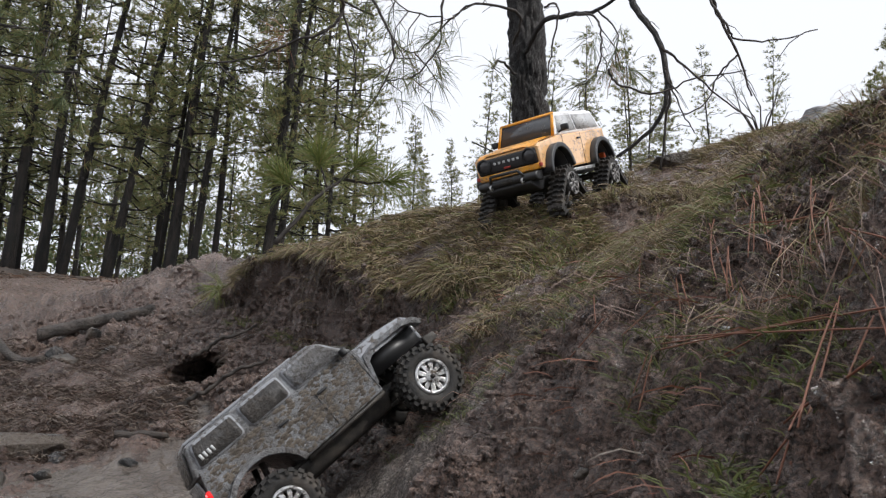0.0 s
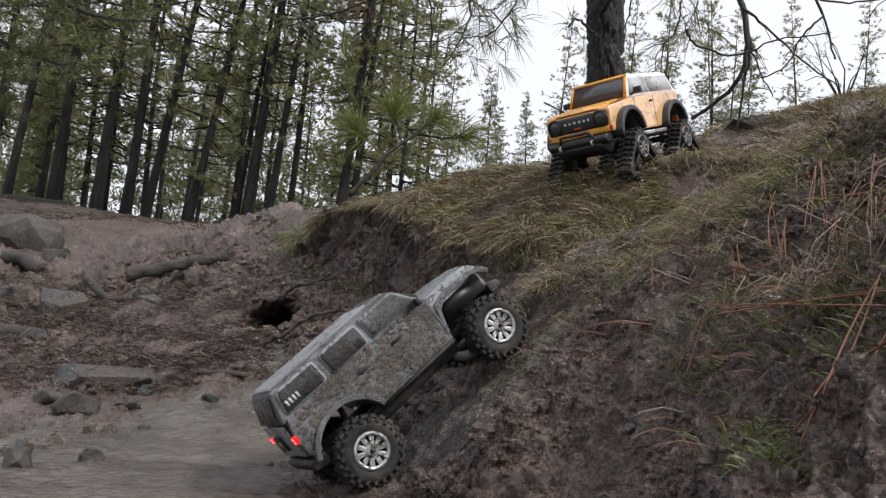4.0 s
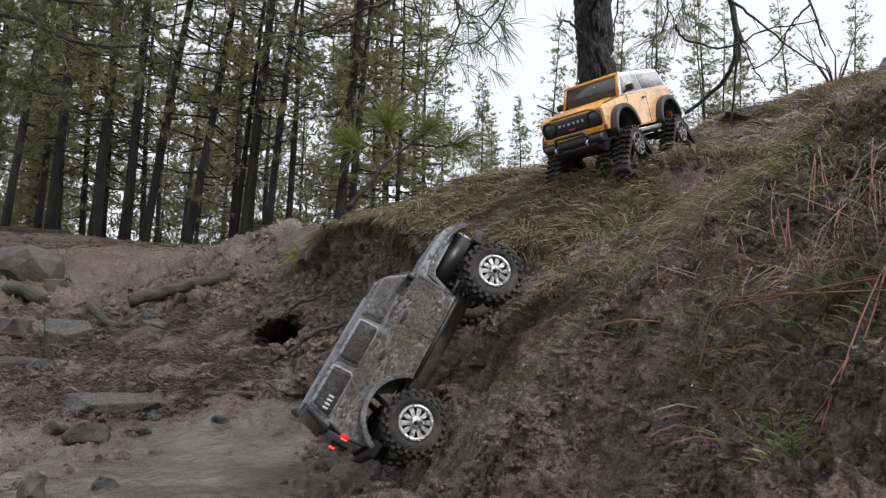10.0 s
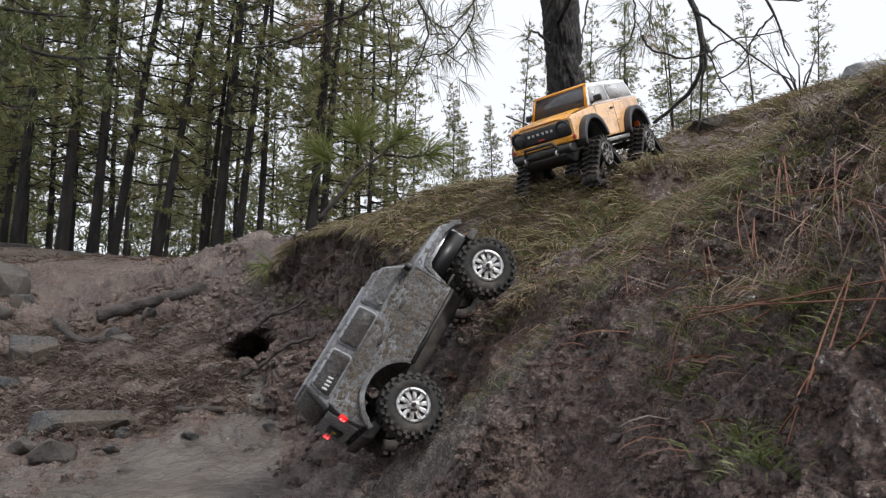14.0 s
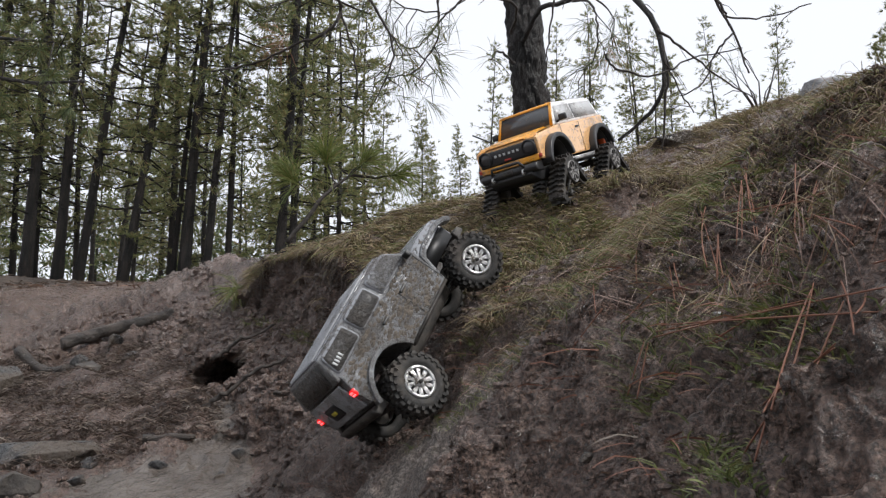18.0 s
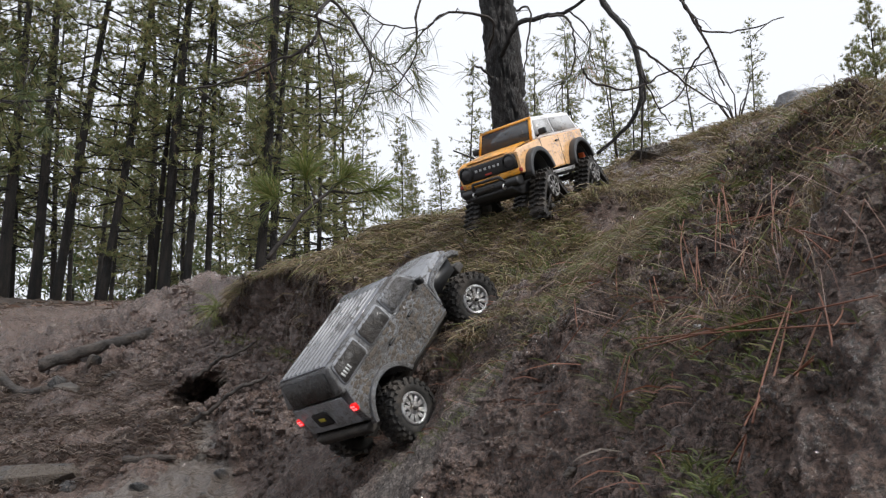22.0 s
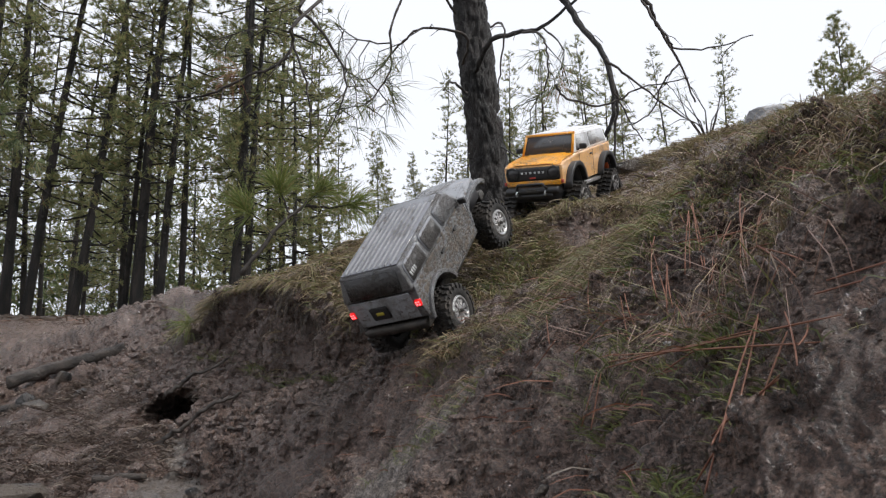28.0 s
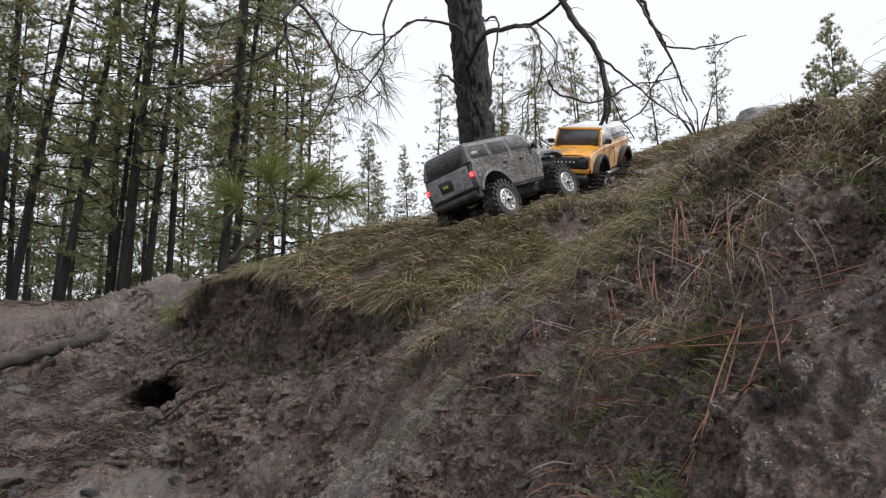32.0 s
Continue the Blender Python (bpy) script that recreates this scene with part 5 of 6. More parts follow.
M_BLACK = plain("black_plastic", (0.018, 0.018, 0.019), 0.45)
M_FLARE = plain("grey_black_flare", (0.028, 0.029, 0.031), 0.4)
M_RUBBER = surface("muddy_rubber", (0.010, 0.0095, 0.009), (0.030, 0.027, 0.024), 35, (0.55, 0.9), 0.4, 0.002, spots=[((0.062, 0.052, 0.043), 26, 0.55, 0.08)])
M_ALLOY = paint("satin_alloy", (0.55, 0.55, 0.55), (0.15, 0.13, 0.11), 0.05, 0.3, 0.8)
M_MUDDY_ALLOY = surface("muddy_alloy", (0.03, 0.028, 0.026), (0.30, 0.29, 0.28), 70, (0.25, 0.6), 0.5, 0.003, 4, 0.4)
M_DARKMETAL = surface("dirty_metal", (0.02, 0.018, 0.016), (0.07, 0.06, 0.05), 40, (0.4, 0.8), 0.4, 0.002)
M_GLASS_MUD = paint("muddy_window", (0.028, 0.027, 0.026), (0.060, 0.050, 0.041), 0.7, 0.3)
M_GLASS_DARK = paint("dark_window", (0.06, 0.063, 0.068), (0.15, 0.14, 0.125), -0.3, 0.08)
M_GLASS_BACK = paint("back_window", (0.025, 0.026, 0.028), (0.06, 0.053, 0.045), 0.4, 0.12)
# the pale grey base paints in reflected sky; the mud splashes are darker
M_GLASS_SIDE = paint("splashed_sky_pale_window", (0.45, 0.45, 0.45), (0.16, 0.145, 0.125), -0.2, 0.1)
M_DECAL = plain("pale_decal", (0.55, 0.56, 0.56), 0.5)
M_YELLOW = plain("yellow_badge", (0.5, 0.42, 0.05), 0.5)
M_RED = plain("red_rope", (0.42, 0.05, 0.035), 0.7)
M_LAMP, n_, l_, b_ = mat("tail_lamp", 0.2)
b_.inputs["Base Color"].default_value = (0.5, 0.01, 0.01, 1)
b_.inputs["Emission Color"].default_value = (1.0, 0.012, 0.015, 1)
b_.inputs["Emission Strength"].default_value = 0.30
M_LAMP_HOT, n_, l_, b_ = mat("tail_lamp_diode", 0.2)
b_.inputs["Emission Color"].default_value = (1.0, 0.025, 0.03, 1)
b_.inputs["Emission Strength"].default_value = 1.6
M_LENS, n_, l_, b_ = mat("headlamp_lens", 0.08)
b_.inputs["Base Color"].default_value = (0.035, 0.035, 0.037, 1)


def bm_box(cx, cy, cz, sx, sy, sz, bevel=0.0, taper=None, bm=None):
    """A box; taper: (x, y) scale of its top. Edges rounded by bevel."""
    bm = bm or bmesh.new()
    made = bmesh.ops.create_cube(bm, size=1.0)["verts"]
    for v in made:
        k = taper if (taper and v.co.z > 0) else (1, 1)
        v.co = Vector((cx + v.co.x * sx * k[0], cy + v.co.y * sy * k[1], cz + v.co.z * sz))
    if bevel:
        es = [e for e in bm.edges if e.verts[0] in made and e.verts[1] in made]
        bmesh.ops.bevel(bm, geom=es, offset=bevel, segments=2, affect="EDGES", profile=0.6)
    return bm


def bm_prism(prof, y0, y1, bevel=0.0, y0s=None, y1s=None):
    """A side outline of (x, z) drawn out from y0 to y1; y0s, y1s: a y for each point instead."""
    bm = bmesh.new()
    a = [bm.verts.new((x, y0s[i] if y0s else y0, z)) for i, (x, z) in enumerate(prof)]
    b = [bm.verts.new((x, y1s[i] if y1s else y1, z)) for i, (x, z) in enumerate(prof)]
    n = len(prof)
    for i in range(n):
        bm.faces.new((a[i], a[(i + 1) % n], b[(i + 1) % n], b[i]))
    caps = [bm.faces.new(a[::-1]), bm.faces.new(b)]
    bmesh.ops.recalc_face_normals(bm, faces=bm.faces)
    if bevel:
        es = {e for f in caps for e in f.edges}
        bmesh.ops.bevel(bm, geom=list(es), offset=bevel, segments=2, affect="EDGES", profile=0.6)
    bmesh.ops.triangulate(bm, faces=[f for f in bm.faces if len(f.verts) > 4])
    return bm


def bm_lathe(prof, seg=32, cy=0.0, bm=None):
    """A ring of revolution about the y axis from an outline of (radius, y)."""
    bm = bm or bmesh.new()
    rings = [[bm.verts.new((r * math.cos(2 * math.pi * k / seg), cy + y, r * math.sin(2 * math.pi * k / seg))) for k in range(seg)] for r, y in prof]
    for i in range(len(prof) - 1):
        for k in range(seg):
            bm.faces.new((rings[i][k], rings[i][(k + 1) % seg], rings[i + 1][(k + 1) % seg], rings[i + 1][k]))
    return bm


def bm_rod(a, b, r, seg=8, bm=None):
    bm = bm or bmesh.new()
    v, f = tube([Vector(a), Vector(b)], [r, r], seg)
    vs = [bm.verts.new(p) for p in v]
    for q in f:
        bm.faces.new([vs[i] for i in q])
    return bm


def arc(cx, cz, r, a0, a1, n=9):
    return [(cx + r * math.cos(radians(a0 + (a1 - a0) * i / n)), cz + r * math.sin(radians(a0 + (a1 - a0) * i / n))) for i in range(n + 1)]


def make_wheel(parent, x, side, steer=False):
    """A lugged tyre on a ten-hole beadlock rim; the wheel turns about its own axle. side: -1 right, 1 left."""
    w = new("wheel")
    w.parent = parent
    s = side
    bm = bm_lathe([(0.031, s * 0.020), (0.037, s * 0.024), (0.048, s * 0.024), (0.0555, s * 0.019), (0.0560, 0), (0.0555, -s * 0.019), (0.048, -s * 0.024), (0.037, -s * 0.024), (0.031, -s * 0.020)], 36)
    part("tyre", bm, M_RUBBER, w, "black lugged mud tyre caked with dirt")
    bm = bmesh.new()
    for k in range(22):
        for row, yy, off in ((0, 0.0155, 0.0), (1, -0.0155, 0.5), (2, 0.005, 0.25), (3, -0.005, 0.75)):
            a = 2 * math.pi * (k + off) / 22
            b2 = bm_box(0, yy, 0.0573, 0.0105 if row < 2 else 0.008, 0.013 if row < 2 else 0.009, 0.006, 0, (0.8, 0.85))
            bmesh.ops.rotate(b2, verts=b2.verts, matrix=Matrix.Rotation(a, 3, "Y"))
            me = bpy.data.meshes.new("lug")
            b2.to_mesh(me)
            bm.from_mesh(me)
            bpy.data.meshes.remove(me)
            b2.free()
        a = 2 * math.pi * k / 22
        b3 = bm_box(0, s * 0.0245, 0.0515, 0.006, 0.004, 0.007)
        bmesh.ops.rotate(b3, verts=b3.verts, matrix=Matrix.Rotation(a, 3, "Y"))
        me = bpy.data.meshes.new("lug")
        b3.to_mesh(me)
        bm.from_mesh(me)
        bpy.data.meshes.remove(me)
        b3.free()
    part("tread", bm, M_RUBBER, w, "worn black tread blocks", False)["kind"] = "stuff"
    rim = bm_lathe([(0.0325, s * 0.017), (0.0325, s * 0.0225), (0.030, s * 0.0245), (0.0265, s * 0.0245), (0.0255, s * 0.019), (0.0255, -s * 0.018)], 36)
    for k in range(10):
        a = 2 * math.pi * k / 10
        b2 = bm_box(0, s * 0.0195, 0.0175, 0.0066, 0.004, 0.019, 0.0008, (1.5, 1))
        bmesh.ops.rotate(b2, verts=b2.verts, matrix=Matrix.Rotation(a, 3, "Y"))
        me = bpy.data.meshes.new("spoke")
        b2.to_mesh(me)
        rim.from_mesh(me)
        bpy.data.meshes.remove(me)
        b2.free()
    bm_lathe([(0.0001, s * 0.0225), (0.0115, s * 0.0225), (0.0125, s * 0.018), (0.0125, s * 0.012)], 18, 0, rim)
    part("rim", rim, M_ALLOY, w, "silver ten-hole alloy rim")
    hub = bm_lathe([(0.0001, s * 0.029), (0.0035, s * 0.029), (0.0045, s * 0.022)], 6)
    part("hub_nut", hub, M_DARKMETAL, w)
    part("brake_disc", bm_lathe([(0.0001, 0.0), (0.024, 0.0), (0.024, -s * 0.006), (0.0001, -s * 0.006)], 24), M_DARKMETAL, w)
    w.matrix_basis = pose(x, s * 0.086, 0.059)
    return w


def grey_truck():
    truck = new("grey_model_truck")
    tagged(truck, "mud-caked grey radio-controlled off-road truck with lit tail lamps", "model truck")
    P = lambda name, bm, m, label="", par=None, smooth=True: part(name, bm, m, par or truck, label, smooth)
    # tub with rear wheel arches
    tub = [(-0.238, 0.118), (-0.224, 0.112)] + arc(-0.162, 0.075, 0.072, 155, 25, 10) + [(-0.09, 0.098), (0.085, 0.098), (0.092, 0.185), (-0.232, 0.192), (-0.242, 0.15)]
    body = P("body", bm_prism(tub, -0.090, 0.090, 0.004), M_GREY_TUB, "grey body tub covered with drying mud", smooth=False)
    for s in (-1, 1):
        seam = [(0.083, 0.104), (0.083, 0.180), (0.0815, 0.180), (0.0815, 0.104)]
        for dx in (0.0, -0.095, -0.172):
            if dx > -0.16:
                P("door_seam", bm_prism([(x + dx, z) for x, z in seam], s * 0.0898, s * 0.0906), M_BLACK, par=body)
        for x in (0.0, -0.083):
            P("door_handle", bm_box(x, s * 0.093, 0.166, 0.020, 0.005, 0.005, 0.0015), M_BLACK, "black door handle", par=body)
        # hinges and the clods stuck to the doors
        rng = random.Random(7 + s)
        mudsoup = Soup()
        for _ in range(620):
            x, z = rng.uniform(-0.23, 0.08), rng.uniform(0.102, 0.19)
            if (x + 0.162) ** 2 + (z - 0.07) ** 2 < 0.078 ** 2:
                continue
            r = rng.uniform(0.0012, 0.0058)
            c = Vector((x, s * 0.0898, z))
            ring = [c + Vector((r * rng.uniform(0.7, 2.0) * math.cos(q), 0, r * rng.uniform(0.4, 1.0) * math.sin(q))) for q in np.linspace(0, 2 * math.pi, 7)[:-1]]
            mudsoup.add(ring + [c + Vector((0, s * r * 0.6, 0))], [(i, (i + 1) % 6, 6) for i in range(6)])
        clods = mudsoup.object("mud_crust", M_MUDCLOD)
        under(clods, body, "brown mud clods stuck to the doors")
        clods["kind"] = "stuff"
    # hard top
    zb, zt, hb, ht = 0.186, 0.242, 0.089, 0.077
    top = bmesh.new()
    corner = lambda x, y, z: top.verts.new((x, y, z))
    lo = [corner(-0.243, -hb, zb), corner(0.090, -hb, zb), corner(0.090, hb, zb), corner(-0.243, hb, zb)]
    hi = [corner(-0.224, -ht, zt - 0.002), corner(0.040, -ht, zt - 0.001), corner(0.040, ht, zt - 0.001), corner(-0.224, ht, zt - 0.002)]
    for i in range(4):
        top.faces.new((lo[i], lo[(i + 1) % 4], hi[(i + 1) % 4], hi[i]))
    top.faces.new(hi)
    top.faces.new(lo[::-1])
    bmesh.ops.bevel(top, geom=list(top.edges), offset=0.006, segments=3, affect="EDGES", profile=0.6)
    hard = P("hard_top", top, M_GREY_TUB, "grey hard top with ribbed roof")
    roof = bm_box(-0.092, 0, zt - 0.0005, 0.258, 0.144, 0.003, 0.0012)
    roofp = P("roof_panel", roof, M_GREY_ROOF, "pale wet roof panel", par=hard)
    for k in range(9):
        y = -0.058 + 0.0145 * k
        P("roof_rib", bm_box(-0.108, y, zt + 0.0024, 0.225, 0.0045, 0.0040, 0.001, (0.99, 0.6)), M_RIB, par=hard)

    lean = lambda z, s: s * (hb + (ht - hb) * (z - zb) / (zt - zb) + 0.0008)

    def rounded(quad, r):
        """The outline with its corners cut round."""
        out = []
        for i, p in enumerate(quad):
            p = Vector(p)
            a, b = (Vector(quad[i - 1]) - p).normalized() * r, (Vector(quad[(i + 1) % len(quad)]) - p).normalized() * r
            for u in (0.0, 0.33, 0.67, 1.0):
                c = p + a * (1 - u) ** 2 + b * u ** 2
                out.append((c.x, c.y))
        return out

    def on_side(x0, x1, z0, z1, s, cut=(0, 0)):
        """Corners of a window lying on the leaning side of the hard top."""
        pts = [(x0, z0), (x1, z0), (x1 - cut[1], z1), (x0 + cut[0], z1)]
        return pts, [lean(z, s) for _, z in pts]

    for s in (-1, 1):
        for name, x0, x1, cut in (("quarter_window", -0.225, -0.140, (0.010, 0)), ("rear_side_window", -0.122, -0.044, (0, 0)), ("front_side_window", -0.030, 0.075, (0, 0.030))):
            quad, _ = on_side(x0, x1, 0.196, 0.233, s, cut)
            pts = rounded(quad, 0.007)
            ya = [lean(z, s) for _, z in pts]
            frame_bm = bm_prism(rounded([(x + (0.003 if i in (1, 2) else -0.003), z + (0.003 if i > 1 else -0.003)) for i, (x, z) in enumerate(quad)], 0.009), 0, 0, 0, [y - s * 0.002 for y in ya], [y + s * 0.0016 for y in ya])
            P(name, frame_bm, M_GREY, par=hard)
            P("pane", bm_prism(pts, 0, 0, 0, [y - s * 0.001 for y in ya], [y + s * 0.0021 for y in ya]), M_GREY_TUB if name == "front_side_window" else M_GLASS_MUD, par=hard)
            if name == "quarter_window":
                for k in range(4):
                    pts2, yb = on_side(-0.216 + 0.0075 * k, -0.2115 + 0.0075 * k, 0.204, 0.214, s)
                    P("decal_bar", bm_prism(pts2, 0, 0, 0, yb, [y + s * 0.0024 for y in yb]), M_DECAL, par=hard)
    # windscreen
    ws = bmesh.new()
    q = [ws.verts.new(c) for c in ((0.0855, -0.072, 0.194), (0.0855, 0.072, 0.194), (0.0470, 0.062, 0.234), (0.0470, -0.062, 0.234))]
    f = ws.faces.new(q)
    ext = bmesh.ops.extrude_face_region(ws, geom=[f])["geom"]
    for v in ext:
        if isinstance(v, bmesh.types.BMVert):
            v.co += Vector((0.004, 0, 0.003))
    P("windscreen", ws, M_GLASS_MUD, par=hard)
    # back window and tail
    P("back_window", bm_prism([(-0.2405, 0.191), (-0.2440, 0.191), (-0.2310, 0.234), (-0.2280, 0.234)], -0.066, 0.066, 0.001), M_GLASS_BACK, "large dark back window", par=hard)
    P("tailgate", bm_box(-0.242, 0, 0.152, 0.004, 0.150, 0.062, 0.0015), M_GREY, par=body)
    plate = P("plate_holder", bm_box(-0.2455, 0.012, 0.150, 0.004, 0.044, 0.030, 0.004), M_BLACK, "black rounded plate with a yellow badge", par=body)
    P("badge", bm_box(-0.248, 0.012, 0.150, 0.002, 0.018, 0.008, 0.0015), M_YELLOW, par=body)
    for s in (-1, 1):
        lamp = P("tail_lamp", bm_box(-0.239, s * 0.0835, 0.154, 0.010, 0.013, 0.016, 0.003), M_LAMP, "glowing red tail lamp")
        for dy in (-0.003, 0.003):
            for dz in (-0.003, 0.003):
                P("diode", bm_box(-0.2440, s * 0.0835 + dy, 0.154 + dz, 0.002, 0.004, 0.004), M_LAMP_HOT, par=lamp)
    P("rear_bumper", bm_prism([(-0.250, 0.110), (-0.215, 0.106), (-0.215, 0.086), (-0.244, 0.090)], -0.078, 0.078, 0.003), M_DARKMETAL, "dark muddy rear bumper")
    # bonnet, grille and wings
    hood = bmesh.new()
    A = [(0.084, 0.087, 0.182), (0.150, 0.078, 0.183), (0.203, 0.069, 0.177), (0.217, 0.066, 0.166)]
    rows_ = []
    for x, hw, z in A:
        rows_.append([hood.verts.new((x, hw * u, z + 0.006 * (1 - u * u))) for u in (-1, -0.85, -0.4, 0, 0.4, 0.85, 1)])
    for i in range(len(A) - 1):
        for k in range(6):
            hood.faces.new((rows_[i][k], rows_[i + 1][k], rows_[i + 1][k + 1], rows_[i][k + 1]))
    for side_i in (0, 6):
        for i in range(len(A) - 1):
            a, b = rows_[i][side_i], rows_[i + 1][side_i]
            c, d = hood.verts.new((b.co.x, b.co.y, 0.156)), hood.verts.new((a.co.x, a.co.y, 0.156))
            hood.faces.new((a, b, c, d))
    bmesh.ops.recalc_face_normals(hood, faces=hood.faces)
    P("bonnet", hood, M_GREY, "scratched pale grey bonnet")
    grille = P("grille", bm_box(0.216, 0, 0.138, 0.008, 0.108, 0.046, 0.003), M_GREY, "grey slotted grille")
    for k in range(7):
        P("slot", bm_box(0.2205, -0.030 + 0.010 * k, 0.140, 0.002, 0.0055, 0.030, 0.001), M_BLACK, par=grille)
    for s in (-1, 1):
        wing = [(0.095, 0.166), (0.120, 0.172), (0.190, 0.171), (0.214, 0.163), (0.227, 0.149), (0.220, 0.142), (0.206, 0.154), (0.188, 0.161), (0.122, 0.163), (0.100, 0.150), (0.088, 0.112), (0.080, 0.112)]
        P("front_wing", bm_prism(wing, s * 0.068, s * 0.090, 0.002), M_GREY_TUB, "broken grey front wing with torn lip")
        P("wing_liner", bm_prism([(0.10, 0.160), (0.21, 0.150), (0.205, 0.12), (0.10, 0.12)], s * 0.056, s * 0.066), M_BLACK)
        flare = arc(-0.162, 0.075, 0.082, 158, 18, 12) + arc(-0.162, 0.075, 0.072, 18, 158, 12)
        P("rear_flare", bm_prism(flare, s * 0.083, s * 0.0965, 0.0015), M_GREY_TUB, "muddy wheel arch flare")
        mir = P("wing_mirror", bm_box(0.068, s * 0.102, 0.192, 0.010, 0.018, 0.014, 0.003), M_BLACK, "dark door mirror")
        P("mirror_arm", bm_rod((0.074, s * 0.084, 0.190), (0.070, s * 0.098, 0.194), 0.002, 6), M_BLACK, par=mir)
        P("rock_slider", bm_rod((-0.085, s * 0.082, 0.094), (0.085, s * 0.082, 0.094), 0.0045, 8), M_DARKMETAL, "dirty side step bar")
        P("chassis_rail", bm_box(0.0, s * 0.034, 0.092, 0.44, 0.012, 0.016, 0.002), M_DARKMETAL)
        for x, t in ((0.162, 0.12), (-0.162, -0.13)):
            P("shock", bm_rod((x, s * 0.056, 0.062), (x - 0.02 if x > 0 else x + 0.02, s * 0.045, 0.140), 0.0055, 8), M_DARKMETAL, "coil-over shock")
        P("link_arm", bm_rod((0.15, s * 0.05, 0.055), (0.01, s * 0.03, 0.082), 0.003, 6), M_DARKMETAL, "thin dirty link")
        P("link_arm", bm_rod((-0.15, s * 0.05, 0.055), (-0.01, s * 0.03, 0.082), 0.003, 6), M_DARKMETAL)
    for x in (0.162, -0.162):
        ax = bm_rod((x, -0.075, 0.059), (x, 0.075, 0.059), 0.0085, 10)
        bm_lathe([(0.0001, 0.016), (0.016, 0.012), (0.018, 0), (0.016, -0.012), (0.0001, -0.016)], 14, 0.012, ax)
        for v in ax.verts:
            if abs(v.co.z) < 0.0181 and abs(v.co.x) < 0.0181:
                v.co += Vector((x, 0, 0.059))
        P("axle", ax, M_DARKMETAL, "dirty solid axle")
    P("skid_plate", bm_box(0, 0, 0.079, 0.19, 0.092, 0.032, 0.008, (1.15, 1.2)), M_DARKMETAL, "mud-clogged underbody")
    P("prop_shaft", bm_rod((-0.15, 0.0, 0.062), (0.15, 0.0, 0.062), 0.004, 8), M_DARKMETAL)
    P("front_bumper", bm_prism([(0.215, 0.122), (0.240, 0.118), (0.243, 0.104), (0.215, 0.100)], -0.062, 0.062, 0.003), M_DARKMETAL, "chipped dark front bumper")
    wheels = [make_wheel(truck, 0.162, -1), make_wheel(truck, 0.162, 1), make_wheel(truck, -0.162, -1), make_wheel(truck, -0.162, 1)]
    return truck, wheels


M_MUDCLOD = surface("mud_clod", (0.070, 0.056, 0.043), (0.145, 0.119, 0.093), 60, (0.6, 0.9), 0.6, 0.002)


